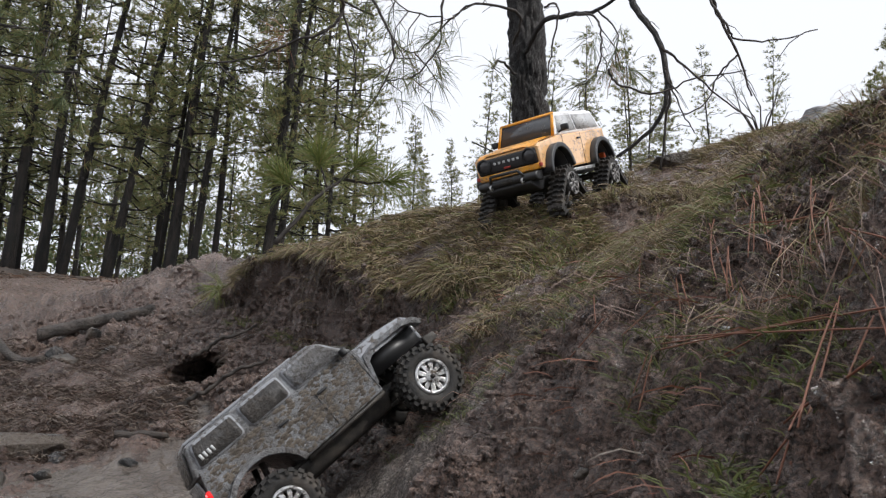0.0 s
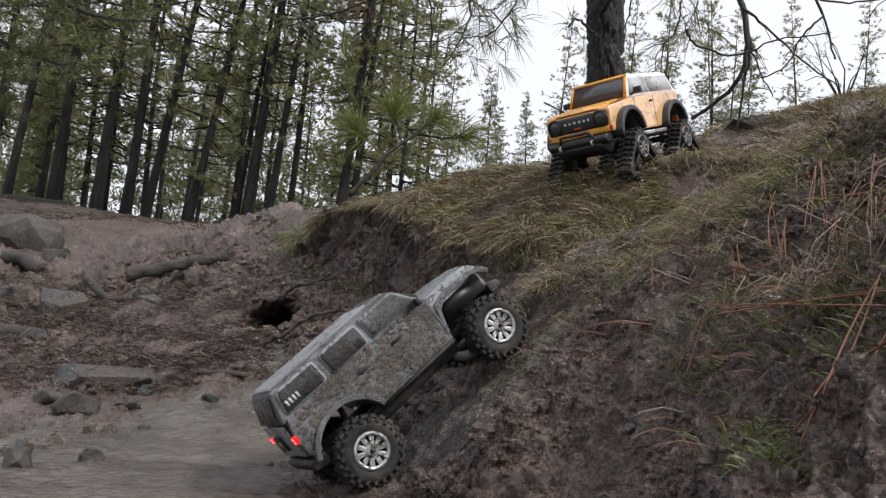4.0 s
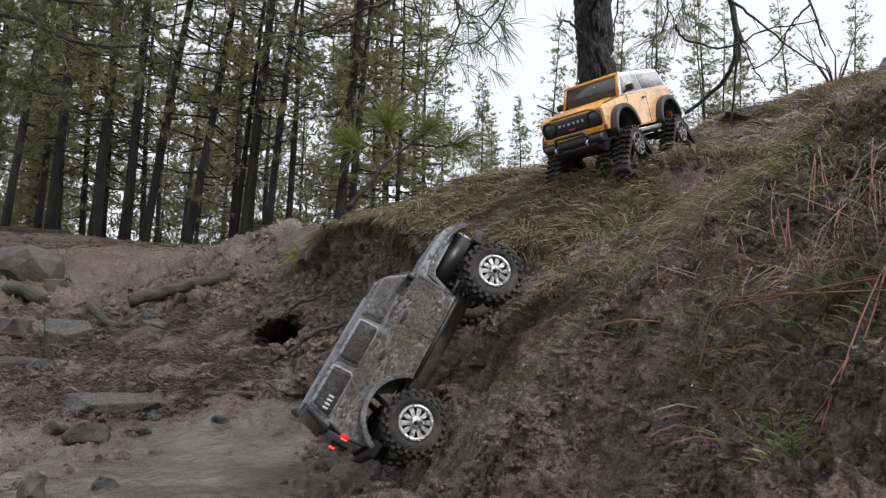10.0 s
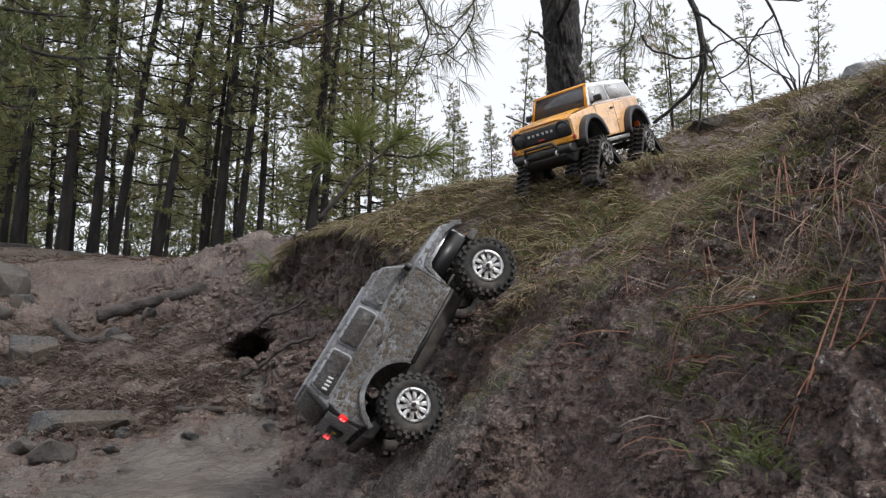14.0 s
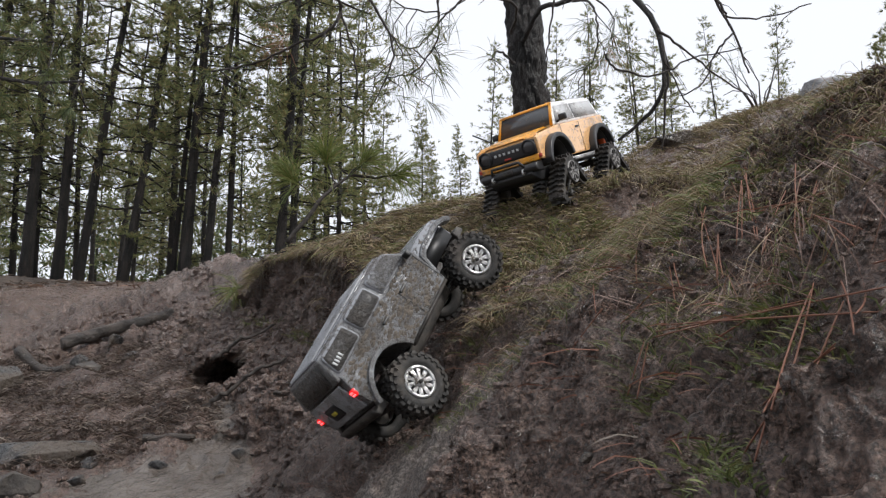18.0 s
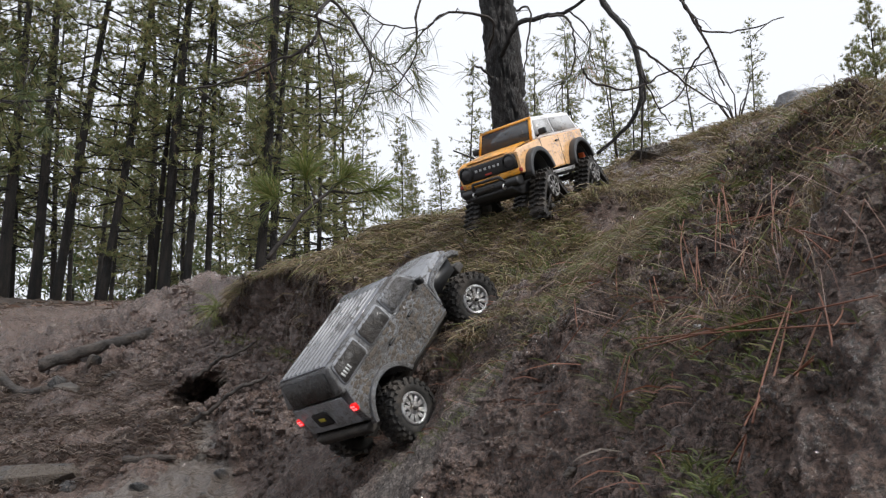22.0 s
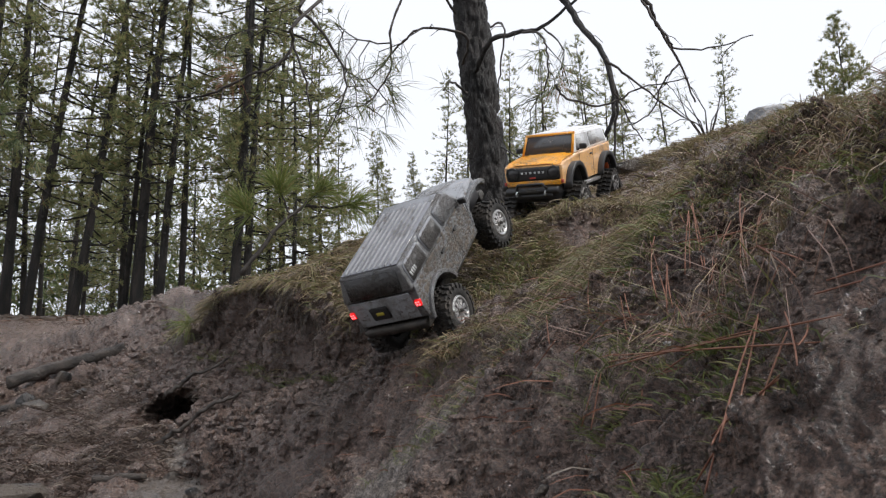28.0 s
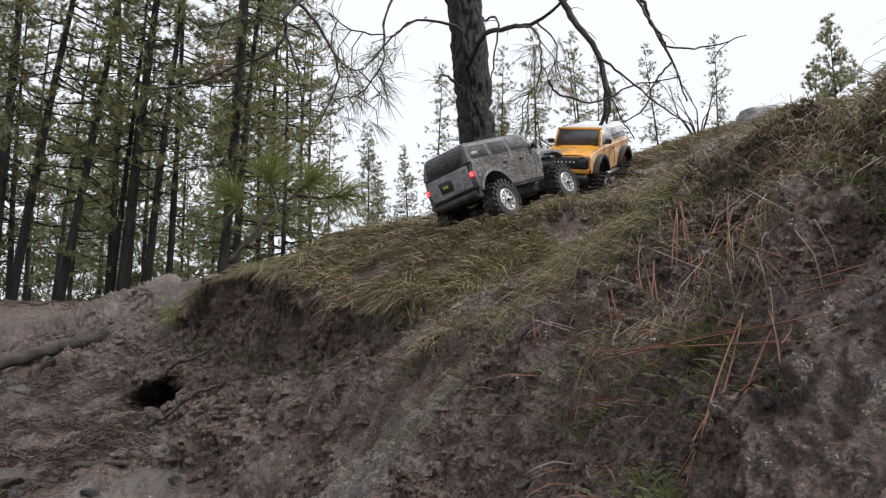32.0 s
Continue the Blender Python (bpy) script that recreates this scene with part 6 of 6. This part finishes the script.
def make_track(parent, x, s):
    """A triangular rubber crawler track round a drive sprocket."""
    t = new("crawler_track")
    t.parent = parent
    pts = arc(0.0, 0.072, 0.038, 150, 30, 6) + arc(0.076, 0.014, 0.018, 35, -85, 5) + arc(-0.076, 0.014, 0.018, 265, 145, 5)
    inner = [(px * 0.84, 0.040 + (pz - 0.040) * 0.82) for px, pz in pts]
    bm = bmesh.new()
    o0, o1, i0, i1 = ([bm.verts.new((px, y, pz)) for px, pz in ring] for ring, y in ((pts, -0.021), (pts, 0.021), (inner, -0.021), (inner, 0.021)))
    n = len(pts)
    for k in range(n):
        j = (k + 1) % n
        for q in ((o0[k], o0[j], o1[j], o1[k]), (i0[j], i0[k], i1[k], i1[j]), (o0[j], o0[k], i0[k], i0[j]), (o1[k], o1[j], i1[j], i1[k])):
            bm.faces.new(q)
    per = [0.0]
    for k in range(n):
        a, b = Vector(pts[k]), Vector(pts[(k + 1) % n])
        per.append(per[-1] + (b - a).length)
    lugs, cleats = 30, []
    for g in range(lugs):
        d = per[-1] * g / lugs
        k = max(i for i in range(n) if per[i] <= d)
        a, b = Vector(pts[k]), Vector(pts[(k + 1) % n])
        u = (d - per[k]) / max(per[k + 1] - per[k], 1e-6)
        c, dr = a.lerp(b, u), (b - a).normalized()
        b2 = bm_box(0.002, -0.0155, 0.003, 0.007, 0.014, 0.009, 0, (0.7, 0.85))
        bm_box(-0.002, 0.0, 0.003, 0.007, 0.013, 0.009, 0, (0.7, 0.85), b2)
        bm_box(0.002, 0.0155, 0.003, 0.007, 0.014, 0.009, 0, (0.7, 0.85), b2)
        m3 = Matrix(((dr.x, 0, -dr.y), (0, 1, 0), (dr.y, 0, dr.x)))
        for v in b2.verts:
            w = m3 @ Vector((v.co.x, v.co.y, v.co.z))
            v.co = Vector((w.x + c.x, w.y, w.z + c.y))
        cleats.append(b2)
    bmesh.ops.recalc_face_normals(bm, faces=bm.faces)
    belt = part("belt", bm, M_RUBBER, t, "black rubber belt with wet cleats", False)
    for b2 in cleats:
        part("cleat", b2, M_RUBBER, belt, "", False)
    for px, pz, r, nm in ((0.0, 0.066, 0.028, "sprocket"), (0.066, 0.018, 0.013, "idler"), (-0.066, 0.018, 0.013, "idler"), (0.022, 0.013, 0.010, "roller"), (-0.022, 0.013, 0.010, "roller")):
        w = bm_lathe([(0.0001, s * 0.024), (r * 0.35, s * 0.018), (r * 0.45, s * 0.014), (r * 0.8, s * 0.016), (r, s * 0.012), (r, -s * 0.014), (0.0001, -s * 0.014)], 20)
        for v in w.verts:
            v.co += Vector((px, 0, pz))
        part(nm, w, M_DARKMETAL, t)
    hubw = bm_lathe([(0.030, s * 0.019), (0.030, s * 0.024), (0.026, s * 0.024), (0.025, s * 0.018)], 28)
    for k in range(8):
        b2 = bm_box(0, s * 0.0215, 0.016, 0.0050, 0.004, 0.022, 0.0006, (1.4, 1))
        bmesh.ops.rotate(b2, verts=b2.verts, matrix=Matrix.Rotation(2 * math.pi * k / 8, 3, "Y"))
        me = bpy.data.meshes.new("spoke")
        b2.to_mesh(me)
        hubw.from_mesh(me)
        bpy.data.meshes.remove(me)
        b2.free()
    for v in hubw.verts:
        v.co += Vector((0, 0, 0.066))
    part("drive_wheel", hubw, M_MUDDY_ALLOY, t, "muddy silver spoked drive wheel")
    for px in (0.060, -0.060):
        part("frame_arm", bm_rod((0, s * 0.017, 0.066), (px, s * 0.017, 0.018), 0.0035, 6), M_DARKMETAL, t)
    t.matrix_basis = pose(x, s * 0.102, 0.0, 0, 0, 0)
    return t


def orange_truck():
    truck = new("orange_model_truck")
    tagged(truck, "orange radio-controlled off-roader with white top on rubber crawler tracks", "model truck")
    P = lambda name, bm, m, label="", par=None, smooth=True: part(name, bm, m, par or truck, label, smooth)
    side = [(-0.235, 0.140), (-0.228, 0.118)] + arc(-0.160, 0.100, 0.066, 165, 15, 10) + [(-0.092, 0.110), (0.066, 0.110)] + arc(0.136, 0.100, 0.066, 165, 15, 10) + [(0.205, 0.118), (0.226, 0.122),
            (0.230, 0.178), (0.210, 0.187), (0.098, 0.199), (-0.228, 0.205)]
    body = P("body", bm_prism(side, -0.094, 0.094, 0.005), M_ORANGE_SIDE, "mud-splashed orange body, sky reflection painted into its paler colour", smooth=False)
    hood = bmesh.new()
    A = [(0.098, 0.088, 0.199), (0.150, 0.088, 0.1945), (0.205, 0.088, 0.188), (0.228, 0.086, 0.179)]
    rr = [[hood.verts.new((x, hw * u, z + (0.005 if abs(u) < 0.7 else 0.0015))) for u in (-1, -0.92, -0.72, -0.66, 0, 0.66, 0.72, 0.92, 1)] for x, hw, z in A]
    for i in range(3):
        for k in range(8):
            hood.faces.new((rr[i][k], rr[i + 1][k], rr[i + 1][k + 1], rr[i][k + 1]))
    bmesh.ops.recalc_face_normals(hood, faces=hood.faces)
    P("bonnet", hood, M_ORANGE, "bright wet orange bonnet")
    # cabin: orange screen frame, white hard top
    cab = bmesh.new()
    lo = [(-0.232, -0.088, 0.204), (0.096, -0.088, 0.199), (0.096, 0.088, 0.199), (-0.232, 0.088, 0.204)]
    hi = [(-0.212, -0.074, 0.262), (0.060, -0.078, 0.262), (0.060, 0.078, 0.262), (-0.212, 0.074, 0.262)]
    l4, h4 = [cab.verts.new(c) for c in lo], [cab.verts.new(c) for c in hi]
    for i in range(4):
        cab.faces.new((l4[i], l4[(i + 1) % 4], h4[(i + 1) % 4], h4[i]))
    cab.faces.new(h4)
    cab.faces.new(l4[::-1])
    bmesh.ops.bevel(cab, geom=list(cab.edges), offset=0.006, segments=3, affect="EDGES", profile=0.6)
    top = P("hard_top", cab, M_WHITE_TOP, "white hard top speckled with mud")
    P("roof_panel", bm_box(-0.078, 0, 0.2635, 0.255, 0.134, 0.004, 0.0015), M_WHITE_TOP, par=top)
    scr = lambda u, hw, off: (0.098 - 0.036 * u + off, hw, 0.200 + 0.062 * u)

    def slab(u0, u1, w0, w1, t, off=0.0):
        """A sheet lying in the sloping windscreen plane."""
        bm = bmesh.new()
        vs = []
        for o in (off, off + t):
            for u, w in ((u0, w0[0]), (u0, w1[0]), (u1, w1[1]), (u1, w0[1])):
                vs.append(bm.verts.new(scr(u, w, o)))
        for q in ((0, 1, 2, 3), (7, 6, 5, 4), (0, 4, 5, 1), (1, 5, 6, 2), (2, 6, 7, 3), (3, 7, 4, 0)):
            bm.faces.new([vs[i] for i in q])
        bmesh.ops.recalc_face_normals(bm, faces=bm.faces)
        return bm

    P("screen_frame_top", slab(0.92, 1.03, (-0.083, -0.081), (0.083, 0.081), 0.005, 0.0), M_ORANGE, "orange windscreen header", par=top)
    for s in (-1, 1):
        P("screen_pillar", slab(0.0, 0.94, (s * 0.079, s * 0.075), (s * 0.086, s * 0.082), 0.005, 0.0), M_ORANGE, par=top)
    P("windscreen", slab(0.05, 0.93, (-0.079, -0.075), (0.079, 0.075), 0.003, 0.0), M_GLASS_DARK, "dark reflecting windscreen", par=top)
    for y in (-0.035, 0.025):
        P("wiper", bm_rod(scr(0.07, y - 0.020, 0.006), scr(0.10, y + 0.022, 0.007), 0.0014, 5), M_BLACK, par=top)
    for s in (-1, 1):
        yy = lambda z: s * (0.088 + (0.076 - 0.088) * (z - 0.2) / 0.062 + 0.0008)
        for name, pts in (("front_side_window", [(-0.045, 0.209), (0.078, 0.207), (0.054, 0.253), (-0.045, 0.253)]), ("rear_side_window", [(-0.212, 0.210), (-0.056, 0.209), (-0.056, 0.253), (-0.200, 0.253)])):
            ya = [yy(z) for _, z in pts]
            P(name, bm_prism(pts, 0, 0, 0, [y - s * 0.001 for y in ya], [y + s * 0.0014 for y in ya]), M_GLASS_SIDE, "splashed side window, pale with painted sky reflection", par=top)
        for x0 in (0.072, -0.052):
            P("door_seam", bm_prism([(x0, 0.112), (x0, 0.198), (x0 + 0.0014, 0.198), (x0 + 0.0014, 0.112)], s * 0.0935, s * 0.0946), M_BLACK, par=body)
        P("door_handle", bm_box(-0.032, s * 0.096, 0.184, 0.018, 0.004, 0.005, 0.001), M_BLACK, par=body)
        for cx, nm in ((0.136, "front_flare"), (-0.160, "rear_flare")):
            fl = arc(cx, 0.100, 0.078, 170, 5, 12) + arc(cx, 0.100, 0.065, 5, 170, 12)
            P(nm, bm_prism(fl, s * 0.088, s * 0.113, 0.002), M_FLARE, "dark wheel arch flare")
            P("arch_liner", bm_prism(arc(cx, 0.100, 0.0645, 180, 0, 10), s * 0.03, s * 0.034), M_BLACK)
            P("arch_lining", bm_prism(arc(cx, 0.100, 0.0655, 180, 0, 12) + arc(cx, 0.100, 0.0615, 0, 180, 12), s * 0.034, s * 0.0955), M_BLACK)
        mir = P("wing_mirror", bm_box(0.068, s * 0.107, 0.216, 0.012, 0.022, 0.017, 0.004), M_BLACK, "black door mirror")
        P("mirror_arm", bm_rod((0.072, s * 0.088, 0.206), (0.068, s * 0.100, 0.212), 0.0028, 6), M_BLACK, par=mir)
        P("side_step", bm_prism([(-0.095, 0.104), (0.070, 0.104), (0.066, 0.094), (-0.090, 0.094)], s * 0.080, s * 0.102, 0.002), M_ALLOY, "pale side step")
        hl = P("headlamp", bm_lathe([(0.0001, 0.0), (0.014, 0.0), (0.0175, 0.003), (0.0175, 0.010)], 24), M_LENS, "round headlamp")
        hl.matrix_basis = pose(0.2345, s * 0.066, 0.158, 0, 0, 90)
        P("lamp_ring", bm_lathe([(0.0175, -0.002), (0.0205, -0.002), (0.0205, 0.006), (0.0175, 0.006)], 24), M_BLACK).matrix_basis = pose(0.2345, s * 0.066, 0.158, 0, 0, 90)
        P("turn_lamp", bm_box(0.229, s * 0.092, 0.130, 0.008, 0.008, 0.010, 0.002), M_RED)
        P("inner_lamp", bm_box(-0.226, s * 0.080, 0.120, 0.03, 0.02, 0.03, 0.004), plain("orange_red_lamp", (0.6, 0.10, 0.02), 0.4), "orange-red lamp inside the arch")
    gr = P("grille", bm_box(0.229, 0, 0.156, 0.008, 0.172, 0.040, 0.006), M_BLACK, "black grille panel")
    for k, (y, w) in enumerate(((-0.034, 0.007), (-0.021, 0.006), (-0.007, 0.007), (0.008, 0.006), (0.021, 0.007), (0.034, 0.006))):
        P("grille_letter_bar", bm_box(0.2338, y, 0.160, 0.002, w, 0.0065, 0.0008), M_DECAL, par=gr)
    P("front_apron", bm_box(0.226, 0, 0.128, 0.012, 0.176, 0.016, 0.003), M_ORANGE, "orange strip below the grille")
    bump_ = bm_prism([(0.215, 0.120), (0.252, 0.116), (0.258, 0.104), (0.246, 0.094), (0.215, 0.092)], -0.085, 0.085, 0.004)
    bp = P("winch_bumper", bump_, M_BLACK, "black steel winch bumper")
    P("bull_bar", bm_rod((0.262, -0.040, 0.128), (0.262, 0.040, 0.128), 0.004, 8), M_BLACK, par=bp)
    for s in (-1, 1):
        P("bull_bar_leg", bm_rod((0.262, s * 0.040, 0.128), (0.248, s * 0.052, 0.106), 0.004, 8), M_BLACK, par=bp)
        P("shackle", bm_lathe([(0.005, -0.002), (0.008, -0.002), (0.008, 0.002), (0.005, 0.002), (0.005, -0.002)], 12), M_ALLOY, par=bp).matrix_basis = pose(0.258, s * 0.046, 0.100)
    P("under_tray", bm_prism([(0.250, 0.098), (0.253, 0.088), (0.205, 0.068), (0.110, 0.074), (0.110, 0.100)], -0.066, 0.066, 0.003), M_BLACK, "black sloping under tray", par=bp)
    P("fairlead", bm_box(0.256, 0, 0.108, 0.006, 0.030, 0.010, 0.002), M_DARKMETAL, par=bp)
    P("winch_badge", bm_box(0.2345, 0.0, 0.144, 0.002, 0.020, 0.005, 0.0005), M_RED, par=gr)
    for s in (-1, 1):
        P("chassis_rail", bm_box(0.0, s * 0.036, 0.098, 0.44, 0.012, 0.018, 0.002), M_BLACK)
    P("skid_plate", bm_prism([(-0.215, 0.105), (0.22, 0.105), (0.20, 0.086), (-0.19, 0.086)], -0.06, 0.06, 0.004), M_BLACK, "dark underbody")
    for x in (0.136, -0.168):
        P("axle", bm_rod((x, -0.09, 0.074), (x, 0.09, 0.074), 0.009, 10), M_DARKMETAL)
        for s in (-1, 1):
            P("shock", bm_rod((x, s * 0.05, 0.060), (x, s * 0.045, 0.130), 0.0055, 8), M_DARKMETAL)
    P("rear_bumper", bm_box(-0.240, 0, 0.120, 0.016, 0.150, 0.022, 0.004), M_BLACK)
    P("whip_aerial", bm_rod((0.09, -0.098, 0.195), (0.135, -0.140, 0.240), 0.0022, 6), M_BLACK, "short black rod by the bonnet")
    for x in (0.136, -0.168):
        for s in (-1, 1):
            make_track(truck, x, s)
    return truck


GREY, GREY_WHEELS = grey_truck()
ORANGE = orange_truck()


# ---- what moves ----
GREY_ROWS = [
    (0.0, pose(0.023, 1.609, 0.119, -13.0, -41.6, 22.8)),
    (1.0, pose(0.012, 1.578, 0.117, -8.9, -41.4, 24.8)),
    (2.0, pose(0.010, 1.584, 0.116, -7.7, -42.2, 28.2)),
    (3.0, pose(0.020, 1.596, 0.126, -6.2, -44.0, 26.3)),
    (4.0, pose(0.024, 1.588, 0.131, -7.7, -44.7, 27.3)),
    (4.5, pose(0.024, 1.588, 0.131, -7.7, -44.7, 27.3)),
    (6.5, pose(0.062, 1.618, 0.200, -14.5, -56.0, 27.4)),
    (7.0, pose(0.066, 1.622, 0.210, -15.1, -57.1, 27.5)),
    (9.0, pose(0.060, 1.648, 0.219, -15.5, -59.5, 27.7)),
    (12.0, pose(0.080, 1.669, 0.252, -26.4, -59.7, 36.1)),
    (14.0, pose(0.106, 1.693, 0.267, -24.5, -56.6, 35.9)),
    (17.0, pose(0.141, 1.710, 0.314, -25.1, -54.4, 39.4)),
    (19.0, pose(0.148, 1.785, 0.341, -29.3, -51.4, 55.7)),
    (21.0, pose(0.145, 1.810, 0.315, -11.5, -47.1, 47.1)),
    (23.0, pose(0.144, 1.808, 0.310, -11.9, -45.5, 48.4)),
    (25.0, pose(0.143, 1.817, 0.329, -23.1, -47.7, 56.5)),
    (26.0, pose(0.143, 1.878, 0.392, -22.6, -47.7, 67.3)),
    (26.5, pose(0.147, 1.912, 0.428, -15.0, -49.5, 64.0)),
    (28.5, pose(0.325, 1.985, 0.598, -3.0, -46.0, 52.0)),
    (29.0, pose(0.344, 2.034, 0.629, -5.5, -43.5, 55.6)),
    (30.0, pose(0.358, 2.067, 0.664, -9.9, -30.9, 66.8)),
    (30.5, pose(0.424, 2.176, 0.721, -8.2, -24.8, 56.2)),
    (31.0, pose(0.490, 2.285, 0.778, -6.6, -18.7, 45.7)),
    (32.0, pose(0.573, 2.374, 0.821, -7.5, -20.3, 40.7)),
]
ORANGE_ROWS = [
    (0.0, pose(0.520, 2.315, 0.803, 5.0, 20.2, -128.7)),
    (21.5, pose(0.516, 2.310, 0.801, 4.9, 20.1, -128.8)),
    (23.0, pose(0.534, 2.322, 0.804, 3.9, 19.9, -129.2)),
    (24.5, pose(0.556, 2.340, 0.812, 2.0, 20.4, -130.0)),
    (25.5, pose(0.588, 2.380, 0.828, -1.5, 21.6, -130.9)),
    (26.5, pose(0.640, 2.445, 0.855, -4.0, 22.0, -131.0)),
    (28.5, pose(0.795, 2.665, 0.950, -8.8, 21.3, -128.3)),
    (29.5, pose(0.878, 2.790, 1.000, -10.3, 21.3, -128.3)),
    (30.5, pose(0.950, 2.910, 1.048, -11.6, 21.9, -128.3)),
    (31.0, pose(0.966, 2.935, 1.058, -12.0, 22.0, -128.3)),
    (32.0, pose(0.968, 2.937, 1.058, -11.9, 22.0, -128.3)),
]


def motions():
    walk(GREY, GREY_ROWS)
    walk(ORANGE, ORANGE_ROWS)
    # wheels roll with the way gone; the front pair is steered to the right in the middle of the climb
    way, last, spin, done = 0.0, None, [], 0.0
    for t, m in GREY_ROWS:
        here = m.translation
        if last is not None:
            gone = (here - last[1].translation).dot(m.to_3x3() @ Vector((1, 0, 0))) / 0.059
            parts = max(1, math.ceil(abs(gone) / 1.2))
            for k in range(1, parts + 1):
                spin.append((last[0] + (t - last[0]) * k / parts, way + gone * k / parts))
            way += gone
        else:
            spin.append((t, 0.0))
        last = (t, m)
    for i, w in enumerate(GREY_WHEELS):
        at = w.matrix_basis.translation.copy()
        rows = []
        for t, a in spin:
            steer = np.interp(t, [0, 12, 16.5, 23, 25, 32], [0, 0, -18, -18, -4, 0]) if i < 2 else 0.0
            rows.append((t, Matrix.Translation(at) @ Matrix.Rotation(radians(steer), 4, "Z") @ Matrix.Rotation(a, 4, "Y")))
        walk(w, rows)


motions()
